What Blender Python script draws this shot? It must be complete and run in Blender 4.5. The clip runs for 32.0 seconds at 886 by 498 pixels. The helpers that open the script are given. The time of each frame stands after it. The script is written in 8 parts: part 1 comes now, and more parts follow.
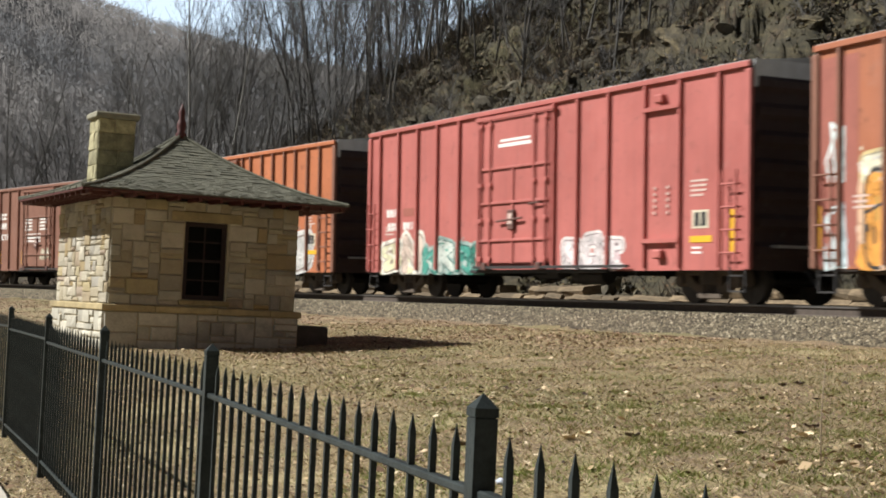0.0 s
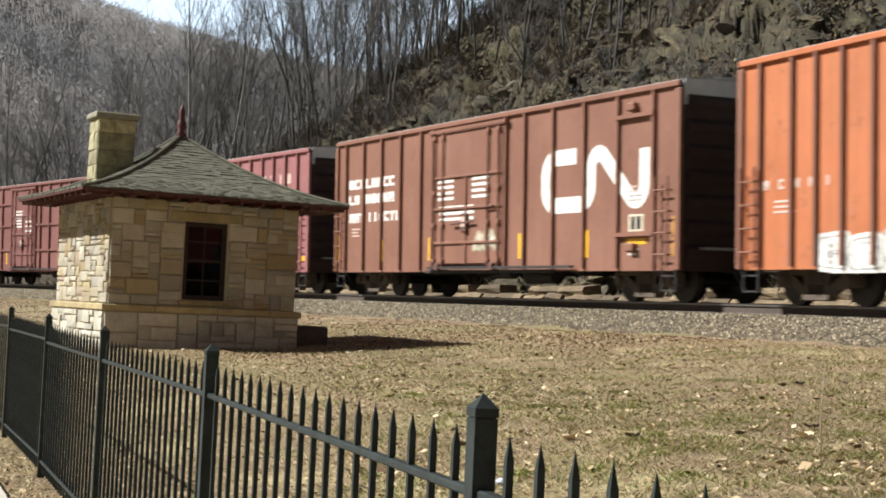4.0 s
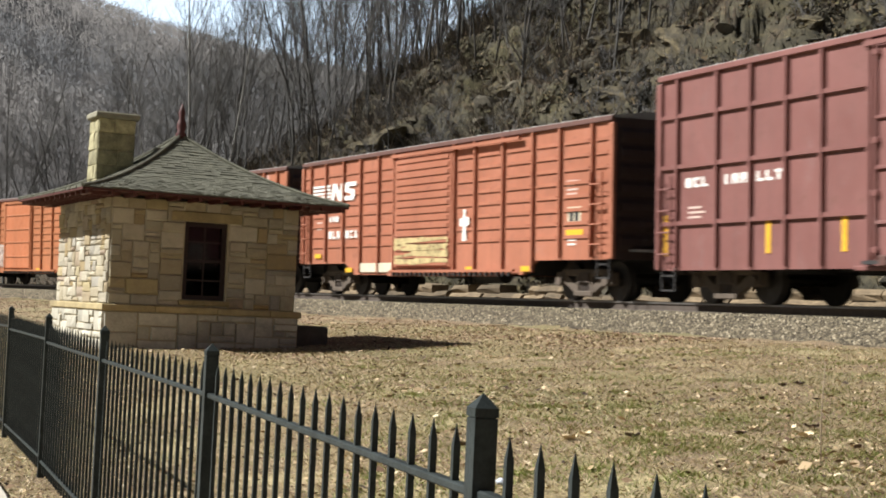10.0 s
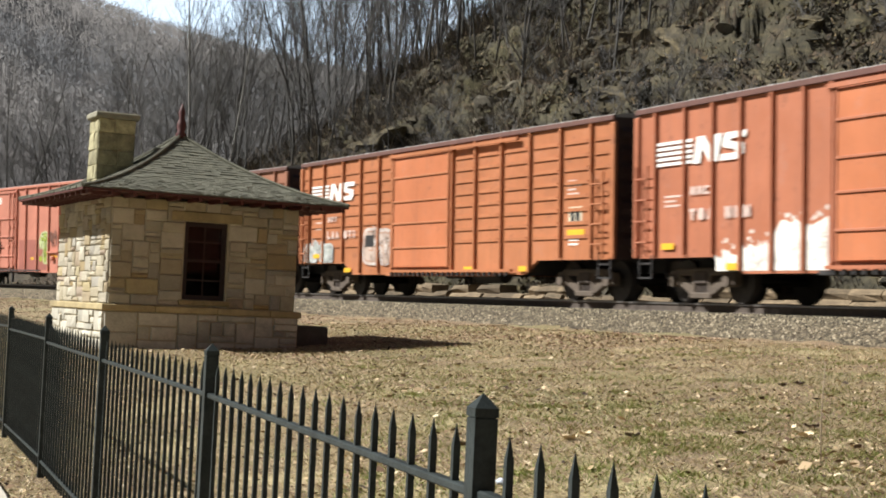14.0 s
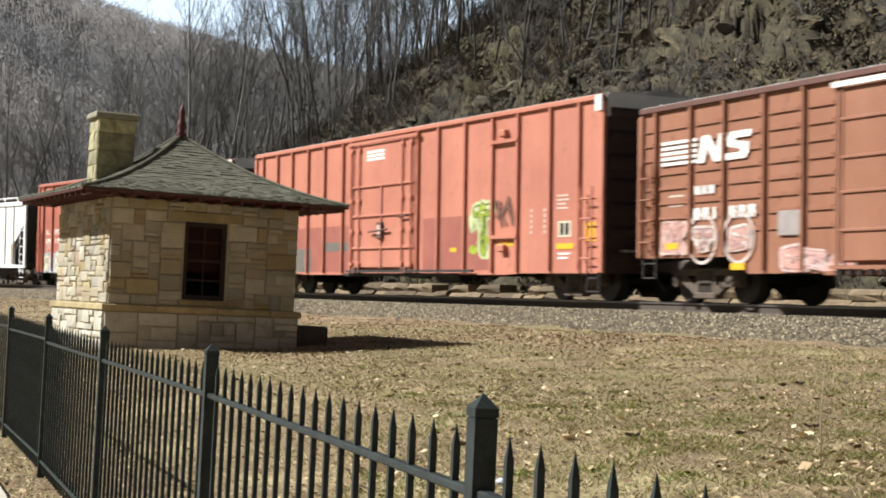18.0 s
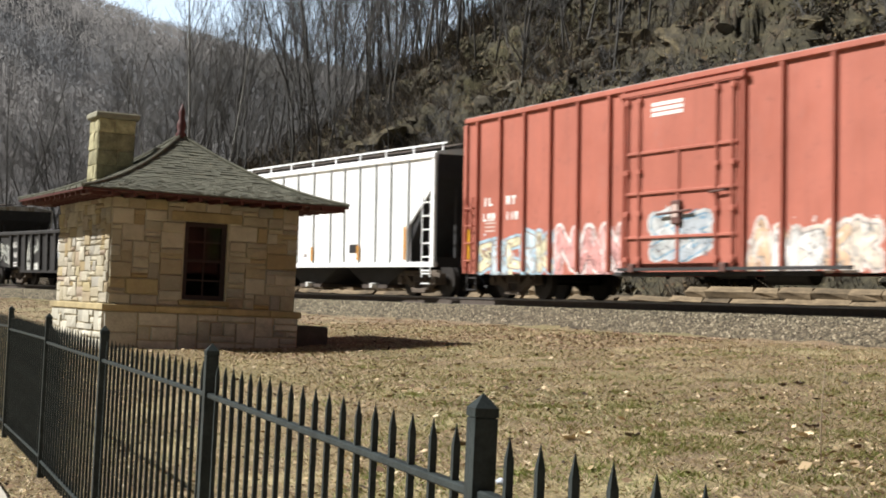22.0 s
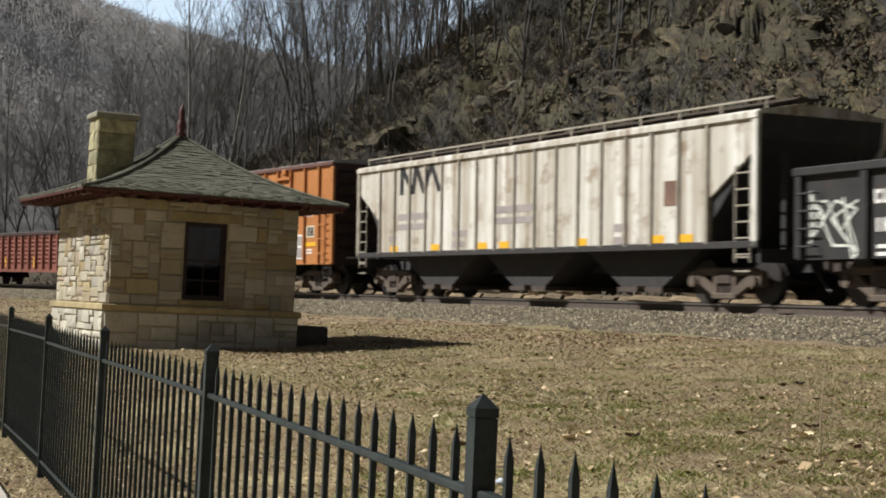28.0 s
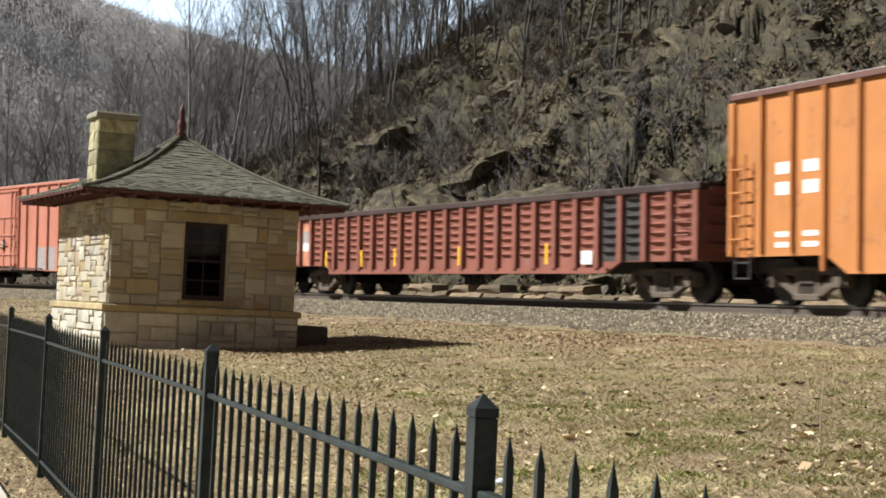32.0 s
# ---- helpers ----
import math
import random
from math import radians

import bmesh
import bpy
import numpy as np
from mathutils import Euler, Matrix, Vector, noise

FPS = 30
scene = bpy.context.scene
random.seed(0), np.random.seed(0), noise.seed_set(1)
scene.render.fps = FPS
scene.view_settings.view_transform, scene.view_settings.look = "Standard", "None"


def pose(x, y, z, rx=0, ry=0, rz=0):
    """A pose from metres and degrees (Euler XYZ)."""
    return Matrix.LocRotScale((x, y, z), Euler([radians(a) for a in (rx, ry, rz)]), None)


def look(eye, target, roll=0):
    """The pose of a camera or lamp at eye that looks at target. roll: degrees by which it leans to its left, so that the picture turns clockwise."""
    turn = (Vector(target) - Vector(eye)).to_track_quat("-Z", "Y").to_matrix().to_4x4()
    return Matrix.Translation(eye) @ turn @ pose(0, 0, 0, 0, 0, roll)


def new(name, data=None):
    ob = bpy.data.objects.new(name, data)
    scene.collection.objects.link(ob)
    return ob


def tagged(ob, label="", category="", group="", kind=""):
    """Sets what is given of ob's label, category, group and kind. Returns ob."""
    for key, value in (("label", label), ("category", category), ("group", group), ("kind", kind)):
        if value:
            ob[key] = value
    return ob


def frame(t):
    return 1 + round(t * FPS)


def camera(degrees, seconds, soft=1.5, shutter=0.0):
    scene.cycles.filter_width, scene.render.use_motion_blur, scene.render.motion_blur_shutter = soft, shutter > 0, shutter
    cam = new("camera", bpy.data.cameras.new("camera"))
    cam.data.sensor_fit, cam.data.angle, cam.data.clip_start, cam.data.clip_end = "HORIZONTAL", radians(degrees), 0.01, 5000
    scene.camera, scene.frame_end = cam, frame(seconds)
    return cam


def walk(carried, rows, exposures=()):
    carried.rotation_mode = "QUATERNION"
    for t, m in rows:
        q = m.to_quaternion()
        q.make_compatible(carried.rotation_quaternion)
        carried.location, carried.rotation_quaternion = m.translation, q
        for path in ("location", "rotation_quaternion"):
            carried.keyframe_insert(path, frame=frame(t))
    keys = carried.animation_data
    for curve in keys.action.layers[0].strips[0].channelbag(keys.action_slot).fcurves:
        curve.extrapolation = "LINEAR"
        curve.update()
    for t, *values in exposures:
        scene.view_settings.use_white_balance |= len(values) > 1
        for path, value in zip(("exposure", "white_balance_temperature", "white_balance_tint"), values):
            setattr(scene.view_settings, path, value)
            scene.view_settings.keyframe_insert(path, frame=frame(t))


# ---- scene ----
# camera: fixed on a support, chest height, behind the fence
cam = camera(32.29, 32.0, soft=1.9, shutter=0.5)
CAM_Z = 1.2
STAND = pose(0, 0, CAM_Z, 90 + 2.434, 0, 0) @ pose(0, 0, 0, 0, 0, 2.659)
EXPOSURE = [(0.0, 0.66), (1.5, 0.82), (8.0, 0.92), (20.0, 0.89), (22.0, 0.76), (23.0, 0.14), (24.0, -0.34), (25.5, -0.44), (27.5, 0.3), (29.0, 0.5), (30.0, 0.58), (31.0, 0.74), (32.0, 0.94)]
walk(cam, [(0.0, STAND), (32.0, STAND)], EXPOSURE)

# daylight: one sun from behind the stone hut's lit wall, half way up the sky
SUN_WAY = Vector((1.0, -0.05, -0.93)).normalized()
world = bpy.data.worlds.new("sky")
scene.world = world
world.use_nodes = True
wn, wl = world.node_tree.nodes, world.node_tree.links
sky = wn.new("ShaderNodeTexSky")
sky.sky_type = "NISHITA"
sky.sun_disc = False
sky.sun_elevation = math.asin(-SUN_WAY.z)
sky.sun_rotation = math.atan2(-SUN_WAY.x, -SUN_WAY.y)
sky.air_density, sky.dust_density, sky.ozone_density = 1.0, 0.8, 1.0
wn["Background"].inputs["Strength"].default_value = 0.010
wc, ws = wn.new("ShaderNodeTexCoord"), wn.new("ShaderNodeSeparateXYZ")
wr, wm = wn.new("ShaderNodeValToRGB"), wn.new("ShaderNodeMix")
wl.new(wc.outputs["Generated"], ws.inputs[0])
wl.new(ws.outputs["Z"], wr.inputs[0])
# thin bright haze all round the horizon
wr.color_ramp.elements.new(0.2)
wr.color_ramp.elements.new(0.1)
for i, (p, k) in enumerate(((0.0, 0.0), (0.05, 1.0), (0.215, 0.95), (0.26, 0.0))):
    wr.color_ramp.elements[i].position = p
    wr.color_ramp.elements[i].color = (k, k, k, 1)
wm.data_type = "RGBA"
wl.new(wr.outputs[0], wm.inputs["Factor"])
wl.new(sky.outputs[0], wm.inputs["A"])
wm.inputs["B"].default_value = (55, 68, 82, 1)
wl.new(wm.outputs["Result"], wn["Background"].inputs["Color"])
sun = new("sun", bpy.data.lights.new("sun", "SUN"))
sun.data.energy, sun.data.angle, sun.data.color = 5.0, radians(0.53), (1.0, 0.975, 0.93)
sun.matrix_world = look((0, 0, 0), SUN_WAY)

# the track: an arc; inside of the curve is the camera's side
RAD = 269.804
X0, Y0, PHI, SPEED, BANK = 0.291, 40.083, radians(-61.0726), 8.4507, 2.0
RAIL_Z = CAM_Z + 0.4637
CX, CY = X0 + RAD * math.sin(PHI), Y0 - RAD * math.cos(PHI)


def on_track(s, o=0.0, h=0.0):
    """A place s metres along the track, o metres to its inside, h above the rail."""
    a = PHI - s / RAD
    b = radians(BANK)
    oo, hh = o * math.cos(b) + h * math.sin(b), h * math.cos(b) - o * math.sin(b)
    r = RAD - oo
    return Vector((CX - r * math.sin(a), CY + r * math.cos(a), RAIL_Z + hh))


def track_pose(s):
    """The pose of a vehicle whose middle is s metres along: x forward, -y to the inside."""
    a = PHI - s / RAD
    m = Matrix.Translation(on_track(s, 0.055, 0))
    return m @ Matrix.Rotation(a, 4, "Z") @ Matrix.Rotation(radians(BANK), 4, "X")


# ---------- materials ----------
def material(name):
    m = bpy.data.materials.new(name)
    m.use_nodes = True
    return m, m.node_tree.nodes, m.node_tree.links, m.node_tree.nodes["Principled BSDF"]


def ramp(n, l, src, stops):
    r = n.new("ShaderNodeValToRGB")
    while len(r.color_ramp.elements) < len(stops):
        r.color_ramp.elements.new(0.5)
    for e, (p, c) in zip(r.color_ramp.elements, stops):
        e.position, e.color = p, (*c, 1)
    l.new(src, r.inputs[0])
    return r.outputs[0]


def noise_tex(n, l, vec, scale, detail=6, rough=0.6, stretch=None):
    t = n.new("ShaderNodeTexNoise")
    t.inputs["Scale"].default_value, t.inputs["Detail"].default_value, t.inputs["Roughness"].default_value = scale, detail, rough
    if stretch:
        mp = n.new("ShaderNodeMapping")
        mp.inputs["Scale"].default_value = stretch
        l.new(vec, mp.inputs["Vector"])
        vec = mp.outputs[0]
    l.new(vec, t.inputs["Vector"])
    return t.outputs[0]


def mix(n, l, fac, a, b, kind="MIX"):
    x = n.new("ShaderNodeMix")
    x.data_type, x.blend_type = "RGBA", kind
    for sock, val in ((x.inputs["Factor"], fac), (x.inputs["A"], a), (x.inputs["B"], b)):
        if isinstance(val, (int, float)):
            sock.default_value = val
        elif isinstance(val, tuple):
            sock.default_value = (*val, 1)
        else:
            l.new(val, sock)
    return x.outputs["Result"]


def coords(n, kind="Object"):
    return n.new("ShaderNodeTexCoord").outputs[kind]


def bump(n, l, bsdf, height, strength, dist=0.006):
    b = n.new("ShaderNodeBump")
    b.inputs["Strength"].default_value, b.inputs["Distance"].default_value = strength, dist
    l.new(height, b.inputs["Height"])
    l.new(b.outputs[0], bsdf.inputs["Normal"])


def plain(name, col, rough=0.6, metal=0.0, var=0.25, scale=6.0, bstr=0.15, rand=0.0):
    """A worn surface: colour varied at two scales, faint relief; rand: how far pieces differ."""
    m, n, l, b = material(name)
    v = coords(n)
    big, fine = noise_tex(n, l, v, scale), noise_tex(n, l, v, scale * 9, 4)
    dark = tuple(c * (1 - var) for c in col)
    lite = tuple(min(1, c * (1 + var)) for c in col)
    c1 = ramp(n, l, big, [(0.3, dark), (0.7, lite)])
    c2 = mix(n, l, 0.35, c1, ramp(n, l, fine, [(0.3, dark), (0.72, lite)]))
    if rand:
        oi = n.new("ShaderNodeObjectInfo")
        c2 = mix(n, l, 1.0, c2, ramp(n, l, oi.outputs["Random"], [(0, (1 - rand,) * 3), (1, (1 + rand,) * 3)]), "MULTIPLY")
    l.new(c2, b.inputs["Base Color"])
    b.inputs["Roughness"].default_value, b.inputs["Metallic"].default_value = rough, metal
    if bstr:
        bump(n, l, b, fine, bstr)
    return m


def car_paint(name, col, grime=0.35, rust=0.3, rough=0.55):
    """Weathered car-body paint: faded patches, streaks that run down, rust blooms."""
    m, n, l, b = material(name)
    v = coords(n)
    fade = noise_tex(n, l, v, 0.5, 5)
    streak = noise_tex(n, l, v, 1.0, 5, 0.65, (5.0, 5.0, 0.35))
    spots = noise_tex(n, l, v, 3.2, 8, 0.72)
    fine = noise_tex(n, l, v, 40, 3)
    lite = tuple(min(1, c * 1.12 + 0.012) for c in col)
    dark = tuple(c * 0.86 for c in col)
    base = ramp(n, l, fade, [(0.32, dark), (0.68, lite)])
    g = tuple(0.45 * c + 0.03 for c in col)
    base = mix(n, l, ramp(n, l, streak, [(0.5, (0, 0, 0)), (0.8, (grime,) * 3)]), base, g)
    base = mix(n, l, ramp(n, l, spots, [(0.58, (0, 0, 0)), (0.7, (min(0.9, 1.35 * rust),) * 3)]), base, (0.09, 0.035, 0.02))
    scuff = noise_tex(n, l, v, 1.3, 9, 0.78, (1.0, 1.0, 0.8))
    base = mix(n, l, ramp(n, l, scuff, [(0.58, (0, 0, 0)), (0.64, (0.5 * grime + 0.05,) * 3)]), base, tuple(min(1, 0.6 * c + 0.12) for c in col))
    run = noise_tex(n, l, v, 1.0, 7, 0.7, (9.0, 9.0, 0.22))
    base = mix(n, l, ramp(n, l, run, [(0.57, (0, 0, 0)), (0.72, (0.8 * grime,) * 3)]), base, tuple(0.3 * c + 0.02 for c in col))
    l.new(base, b.inputs["Base Color"])
    l.new(ramp(n, l, spots, [(0.3, (rough - 0.08,) * 3), (0.8, (min(1, rough + 0.25),) * 3)]), b.inputs["Roughness"])
    bump(n, l, b, mix(n, l, 0.3, fade, fine), 0.12, 0.012)
    return m


IRON = plain("truck_iron", (0.06, 0.045, 0.036), 0.8, 0.0, 0.4, 5, 0.3)
IRON_LIGHT = plain("dusty_iron", (0.1, 0.077, 0.058), 0.85, 0.0, 0.35, 5, 0.3)
TYRE = plain("wheel_steel", (0.05, 0.045, 0.042), 0.55, 0.5, 0.3, 8)
UNDER = plain("underframe_black", (0.028, 0.026, 0.026), 0.75, 0.0, 0.4, 4)
RAIL_TOP = plain("worn_rail_steel", (0.32, 0.3, 0.28), 0.35, 0.9, 0.15, 3, 0.05)
RAIL_RUST = plain("rail_rust", (0.075, 0.058, 0.046), 0.85, 0.0, 0.3, 7)
TIE = plain("tie_wood", (0.10, 0.075, 0.055), 0.9, 0.0, 0.35, 4, 0.4, 0.25)
WHITE = plain("lettering_white", (0.74, 0.73, 0.70), 0.6, 0.0, 0.12, 5, 0.0)
FADED = plain("faded_lettering", (0.55, 0.42, 0.37), 0.65, 0.0, 0.2, 6, 0.0)
YELLOW = plain("reflector_yellow", (0.75, 0.42, 0.03), 0.45, 0.0, 0.12, 6, 0.0)
BLACKP = plain("black_plate", (0.02, 0.02, 0.022), 0.5, 0.0, 0.2, 6, 0.0)
GALV = plain("galvanised_steel", (0.42, 0.43, 0.43), 0.5, 0.55, 0.2, 3, 0.1)
CAP_STEEL = plain("bare_end_steel", (0.6, 0.62, 0.64), 0.5, 0.2, 0.2, 3, 0.1)
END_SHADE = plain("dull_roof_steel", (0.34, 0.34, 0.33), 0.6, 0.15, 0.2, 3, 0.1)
FENCE = plain("fence_black_enamel", (0.03, 0.037, 0.037), 0.5, 0.0, 0.5, 14, 0.2)
FENCE.node_tree.nodes["Principled BSDF"].inputs["Specular IOR Level"].default_value = 0.12


# ---------- meshes ----------
class Shape:
    """Collects boxes, tubes and faces of one mesh."""

    def __init__(self):
        self.v, self.f = [], []

    def add(self, verts, faces):
        k = len(self.v)
        self.v += [tuple(p) for p in verts]
        self.f += [tuple(i + k for i in q) for q in faces]
        return self

    def box(self, x0, x1, y0, y1, z0, z1, m=None, c=0.0):
        """A box; c chamfers its long upright edges along all of its sides."""
        if c:
            vs = []
            for z, i in ((z0, c), (z0 + c, 0), (z1 - c, 0), (z1, c)):
                vs += [(x0 + i, y0 + i, z), (x1 - i, y0 + i, z), (x1 - i, y1 - i, z), (x0 + i, y1 - i, z)]
            fs = [(3, 2, 1, 0), (12, 13, 14, 15)]
            for k in (0, 4, 8):
                fs += [(k + j, k + (j + 1) % 4, k + 4 + (j + 1) % 4, k + 4 + j) for j in range(4)]
        else:
            vs = [(x, y, z) for z in (z0, z1) for x, y in ((x0, y0), (x1, y0), (x1, y1), (x0, y1))]
            fs = [(3, 2, 1, 0), (4, 5, 6, 7), (0, 1, 5, 4), (1, 2, 6, 5), (2, 3, 7, 6), (3, 0, 4, 7)]
        if m is not None:
            vs = [m @ Vector(p) for p in vs]
        return self.add(vs, fs)

    def tube(self, a, b, r, r2=None, n=8, caps=True):
        a, b = Vector(a), Vector(b)
        d = (b - a).normalized()
        u = d.orthogonal().normalized()
        w = d.cross(u)
        r2 = r if r2 is None else r2
        vs = []
        for p, q in ((a, r), (b, r2)):
            vs += [p + (u * math.cos(2 * math.pi * i / n) + w * math.sin(2 * math.pi * i / n)) * q for i in range(n)]
        fs = [(i, (i + 1) % n, n + (i + 1) % n, n + i) for i in range(n)]
        if caps:
            fs += [tuple(range(n - 1, -1, -1)), tuple(range(n, 2 * n))]
        return self.add(vs, fs)

    def pipe(self, pts, radii, n=8):
        """One closed tube through points."""
        pts = [Vector(p) for p in pts]
        vs, fs = [], []
        u = None
        for i, p in enumerate(pts):
            d = (pts[min(i + 1, len(pts) - 1)] - pts[max(i - 1, 0)]).normalized()
            u = d.orthogonal().normalized() if u is None else (u - d * u.dot(d)).normalized()
            w = d.cross(u)
            vs += [p + (u * math.cos(2 * math.pi * k / n) + w * math.sin(2 * math.pi * k / n)) * radii[i] for k in range(n)]
        for i in range(len(pts) - 1):
            fs += [(i * n + k, i * n + (k + 1) % n, (i + 1) * n + (k + 1) % n, (i + 1) * n + k) for k in range(n)]
        fs += [tuple(range(n - 1, -1, -1)), tuple(range((len(pts) - 1) * n, len(pts) * n))]
        return self.add(vs, fs)

    def prism(self, outline, y0, y1):
        """An outline in x and z, from y0 to y1."""
        n = len(outline)
        vs = [(x, y0, z) for x, z in outline] + [(x, y1, z) for x, z in outline]
        fs = [tuple(range(n)), tuple(range(2 * n - 1, n - 1, -1))]
        fs += [(i, n + i, n + (i + 1) % n, (i + 1) % n) for i in range(n)]
        return self.add(vs, fs)

    def mesh(self, name, mats, smooth=False, slots=None):
        me = bpy.data.meshes.new(name)
        me.from_pydata(self.v, [], self.f)
        for m in mats if isinstance(mats, (list, tuple)) else [mats]:
            me.materials.append(m)
        if slots is not None:
            me.polygons.foreach_set("material_index", slots)
        if smooth:
            me.polygons.foreach_set("use_smooth", [True] * len(me.polygons))
        bm = bmesh.new()
        bm.from_mesh(me)
        bmesh.ops.recalc_face_normals(bm, faces=bm.faces)
        bm.to_mesh(me)
        bm.free()
        me.update()
        return me


def part(name, shape, mat, parent, label="", at=None, smooth=False):
    """One mesh object under a thing or under a part."""
    data = shape if isinstance(shape, bpy.types.Mesh) else shape.mesh(name, mat, smooth)
    ob = new(name, data)
    ob.parent = parent
    if at is not None:
        ob.matrix_basis = at
    if label:
        ob["label"] = label
    return ob


def thing(name, label, category, group="", kind="", at=None):
    ob = new(name)
    if at is not None:
        ob.matrix_basis = at
    return tagged(ob, label, category, group, kind)


def hash01(ix, iy, seed):
    h = (ix.astype(np.int64) * 374761393 + iy.astype(np.int64) * 668265263 + seed * 974711) & 0xFFFFFFFF
    h = ((h ^ (h >> 13)) * 1274126177) & 0xFFFFFFFF
    return ((h ^ (h >> 16)) & 0xFFFF) / 65535.0


def vnoise(x, y, seed=0):
    ix, iy = np.floor(x), np.floor(y)
    fx, fy = x - ix, y - iy
    fx, fy = fx * fx * (3 - 2 * fx), fy * fy * (3 - 2 * fy)
    a, b = hash01(ix, iy, seed), hash01(ix + 1, iy, seed)
    c, d = hash01(ix, iy + 1, seed), hash01(ix + 1, iy + 1, seed)
    return (a + (b - a) * fx) * (1 - fy) + (c + (d - c) * fx) * fy


def fbm(x, y, seed=0, octaves=5, gain=0.5):
    out, amp, tot = 0, 1.0, 0
    for k in range(octaves):
        out = out + amp * vnoise(x * 2 ** k + 17.3 * k, y * 2 ** k - 9.1 * k, seed + k)
        tot += amp
        amp *= gain
    return out / tot


def smooth(a, b, x):
    t = np.clip((x - a) / (b - a), 0, 1)
    return t * t * (3 - 2 * t)


# ---------- ground, hill and mountain: one sheet ----------
def track_coords(x, y):
    dx, dy = x - CX, y - CY
    rho = np.hypot(dx, dy)
    ang = np.arctan2(dy, dx)
    a0 = math.atan2(Y0 - CY, X0 - CX)
    d = (ang - a0 + math.pi) % (2 * math.pi) - math.pi
    return -d * RAD, RAD - rho


def slabs(u, v, seed):
    """Tilted facets, one for each cell of an uneven grid: split rock."""
    iu, iv = np.floor(u), np.floor(v)
    best, val = np.full(np.shape(u), 9.0), np.zeros(np.shape(u))
    for du in (-1, 0, 1):
        for dv in (-1, 0, 1):
            a, b = iu + du, iv + dv
            pu, pv = u - a - hash01(a, b, seed), v - b - hash01(a, b, seed + 7)
            d = pu ** 2 + pv ** 2
            near = d < best
            val = np.where(near, hash01(a, b, seed + 13) - 0.5 + 0.9 * pu * (hash01(a, b, seed + 19) - 0.5) + 1.1 * pv * (hash01(a, b, seed + 23) - 0.35), val)
            best = np.where(near, d, best)
    return val


def ground_z(x, y, rough=True):
    x, y = np.asarray(x, float), np.asarray(y, float)
    s, o = track_coords(x, y)
    zb = RAIL_Z - 0.62
    inside = np.interp(o, [3.6, 4.6, 7.2, 10.0, 13.0, 16.0, 18.0, 20.0, 40, 120], [zb, zb - 0.05, 0.80, 0.57, 0.47, 0.24, 0.0, -0.05, -0.3, -8.0])
    # level ground along the fence
    df = (x - 0.08) * 0.94 + (y - 2.6) * 0.341
    w = 1 - smooth(11.5, 17.5, y)
    inside = np.where(o < 40, inside * (1 - w * (1 - smooth(0.0, 3.6, df))) - 0.02 * w, inside)
    q = -o
    # the cutting: a ditch, a broken rock face, then a steep wooded slope that dies out up the line
    run = smooth(-70, -36, s)
    foot = 8.2 + 1.2 * (fbm(s * 0.12, s * 0 + 3.0, 5, 3) - 0.5)
    up = np.clip(q - foot, 0, None)
    face = np.interp(up, [0, 3.2, 34, 60, 200], [0, 3.9, 30.0, 44.0, 60.0])
    hill = face * (0.16 + 0.84 * run)
    if rough:
        steps = fbm(s * 0.16 + 4, q * 0.22, 11, 4)
        ledge = fbm(s * 0.45, q * 0.55 + face * 0.8, 21, 5)
        warp = 1.2 * fbm(s * 0.3, q * 0.3, 61, 3)
        rocky = smooth(0.40, 0.58, fbm(s * 0.07 + 9, q * 0.09, 71, 3) + 0.16 * (1 - smooth(4, 18, up)))
        crag = 2.7 * slabs(s / 4.6 + warp, q / 2.0 - warp, 81) + 1.25 * slabs(s / 1.7 - warp, q / 0.85, 83) + 0.45 * slabs(s / 0.65, q / 0.4, 85)
        hill = hill + smooth(0.2, 1.6, up) * (0.25 + 0.75 * rocky) * (0.2 + 0.8 * run) * crag * 0.62
        amp = smooth(0, 2.5, up) * (0.25 + 0.75 * run) * (1 - 0.6 * smooth(30, 60, up))
        hill = hill + amp * (3.2 * (steps - 0.5) + 1.5 * (ledge - 0.5))
    outside = np.maximum(zb - 0.12 + 0 * q, zb - 0.12 + hill)
    z = np.where(o > 3.6, inside, np.where(o > -4.2, zb, outside))
    # the wooded mountain across the valley
    r = np.hypot(x, y)
    az = np.degrees(np.arctan2(x, y))
    crest = np.interp(az, [-180, -40, -16.5, -13.6, -11.2, -8.2, -5.0, 0, 30, 180], [60, 140, 113, 99, 92, 86, 80, 72, 60, 60])
    far = crest * smooth(170, 620, r) + 10 * (fbm(x * 0.012, y * 0.012, 31, 4) - 0.5) * smooth(200, 420, r)
    # unseen hills on the camera's side, raised to block low haze light
    ring = 180 * smooth(300, 850, r) + 10 * (fbm(x * 0.012, y * 0.012, 33, 4) - 0.5) * smooth(380, 600, r)
    z = z + np.where(q > 0, far, ring)
    if rough:
        z = z + np.where(o > 3.3, (0.05 + 0.14 * (1 - smooth(3.9, 5.6, o))) * (fbm(x * 0.9, y * 0.9, 41, 5, 0.7) - 0.5), 0)
    return z


def ground_at(x, y):
    return float(ground_z(np.array([x]), np.array([y]))[0])


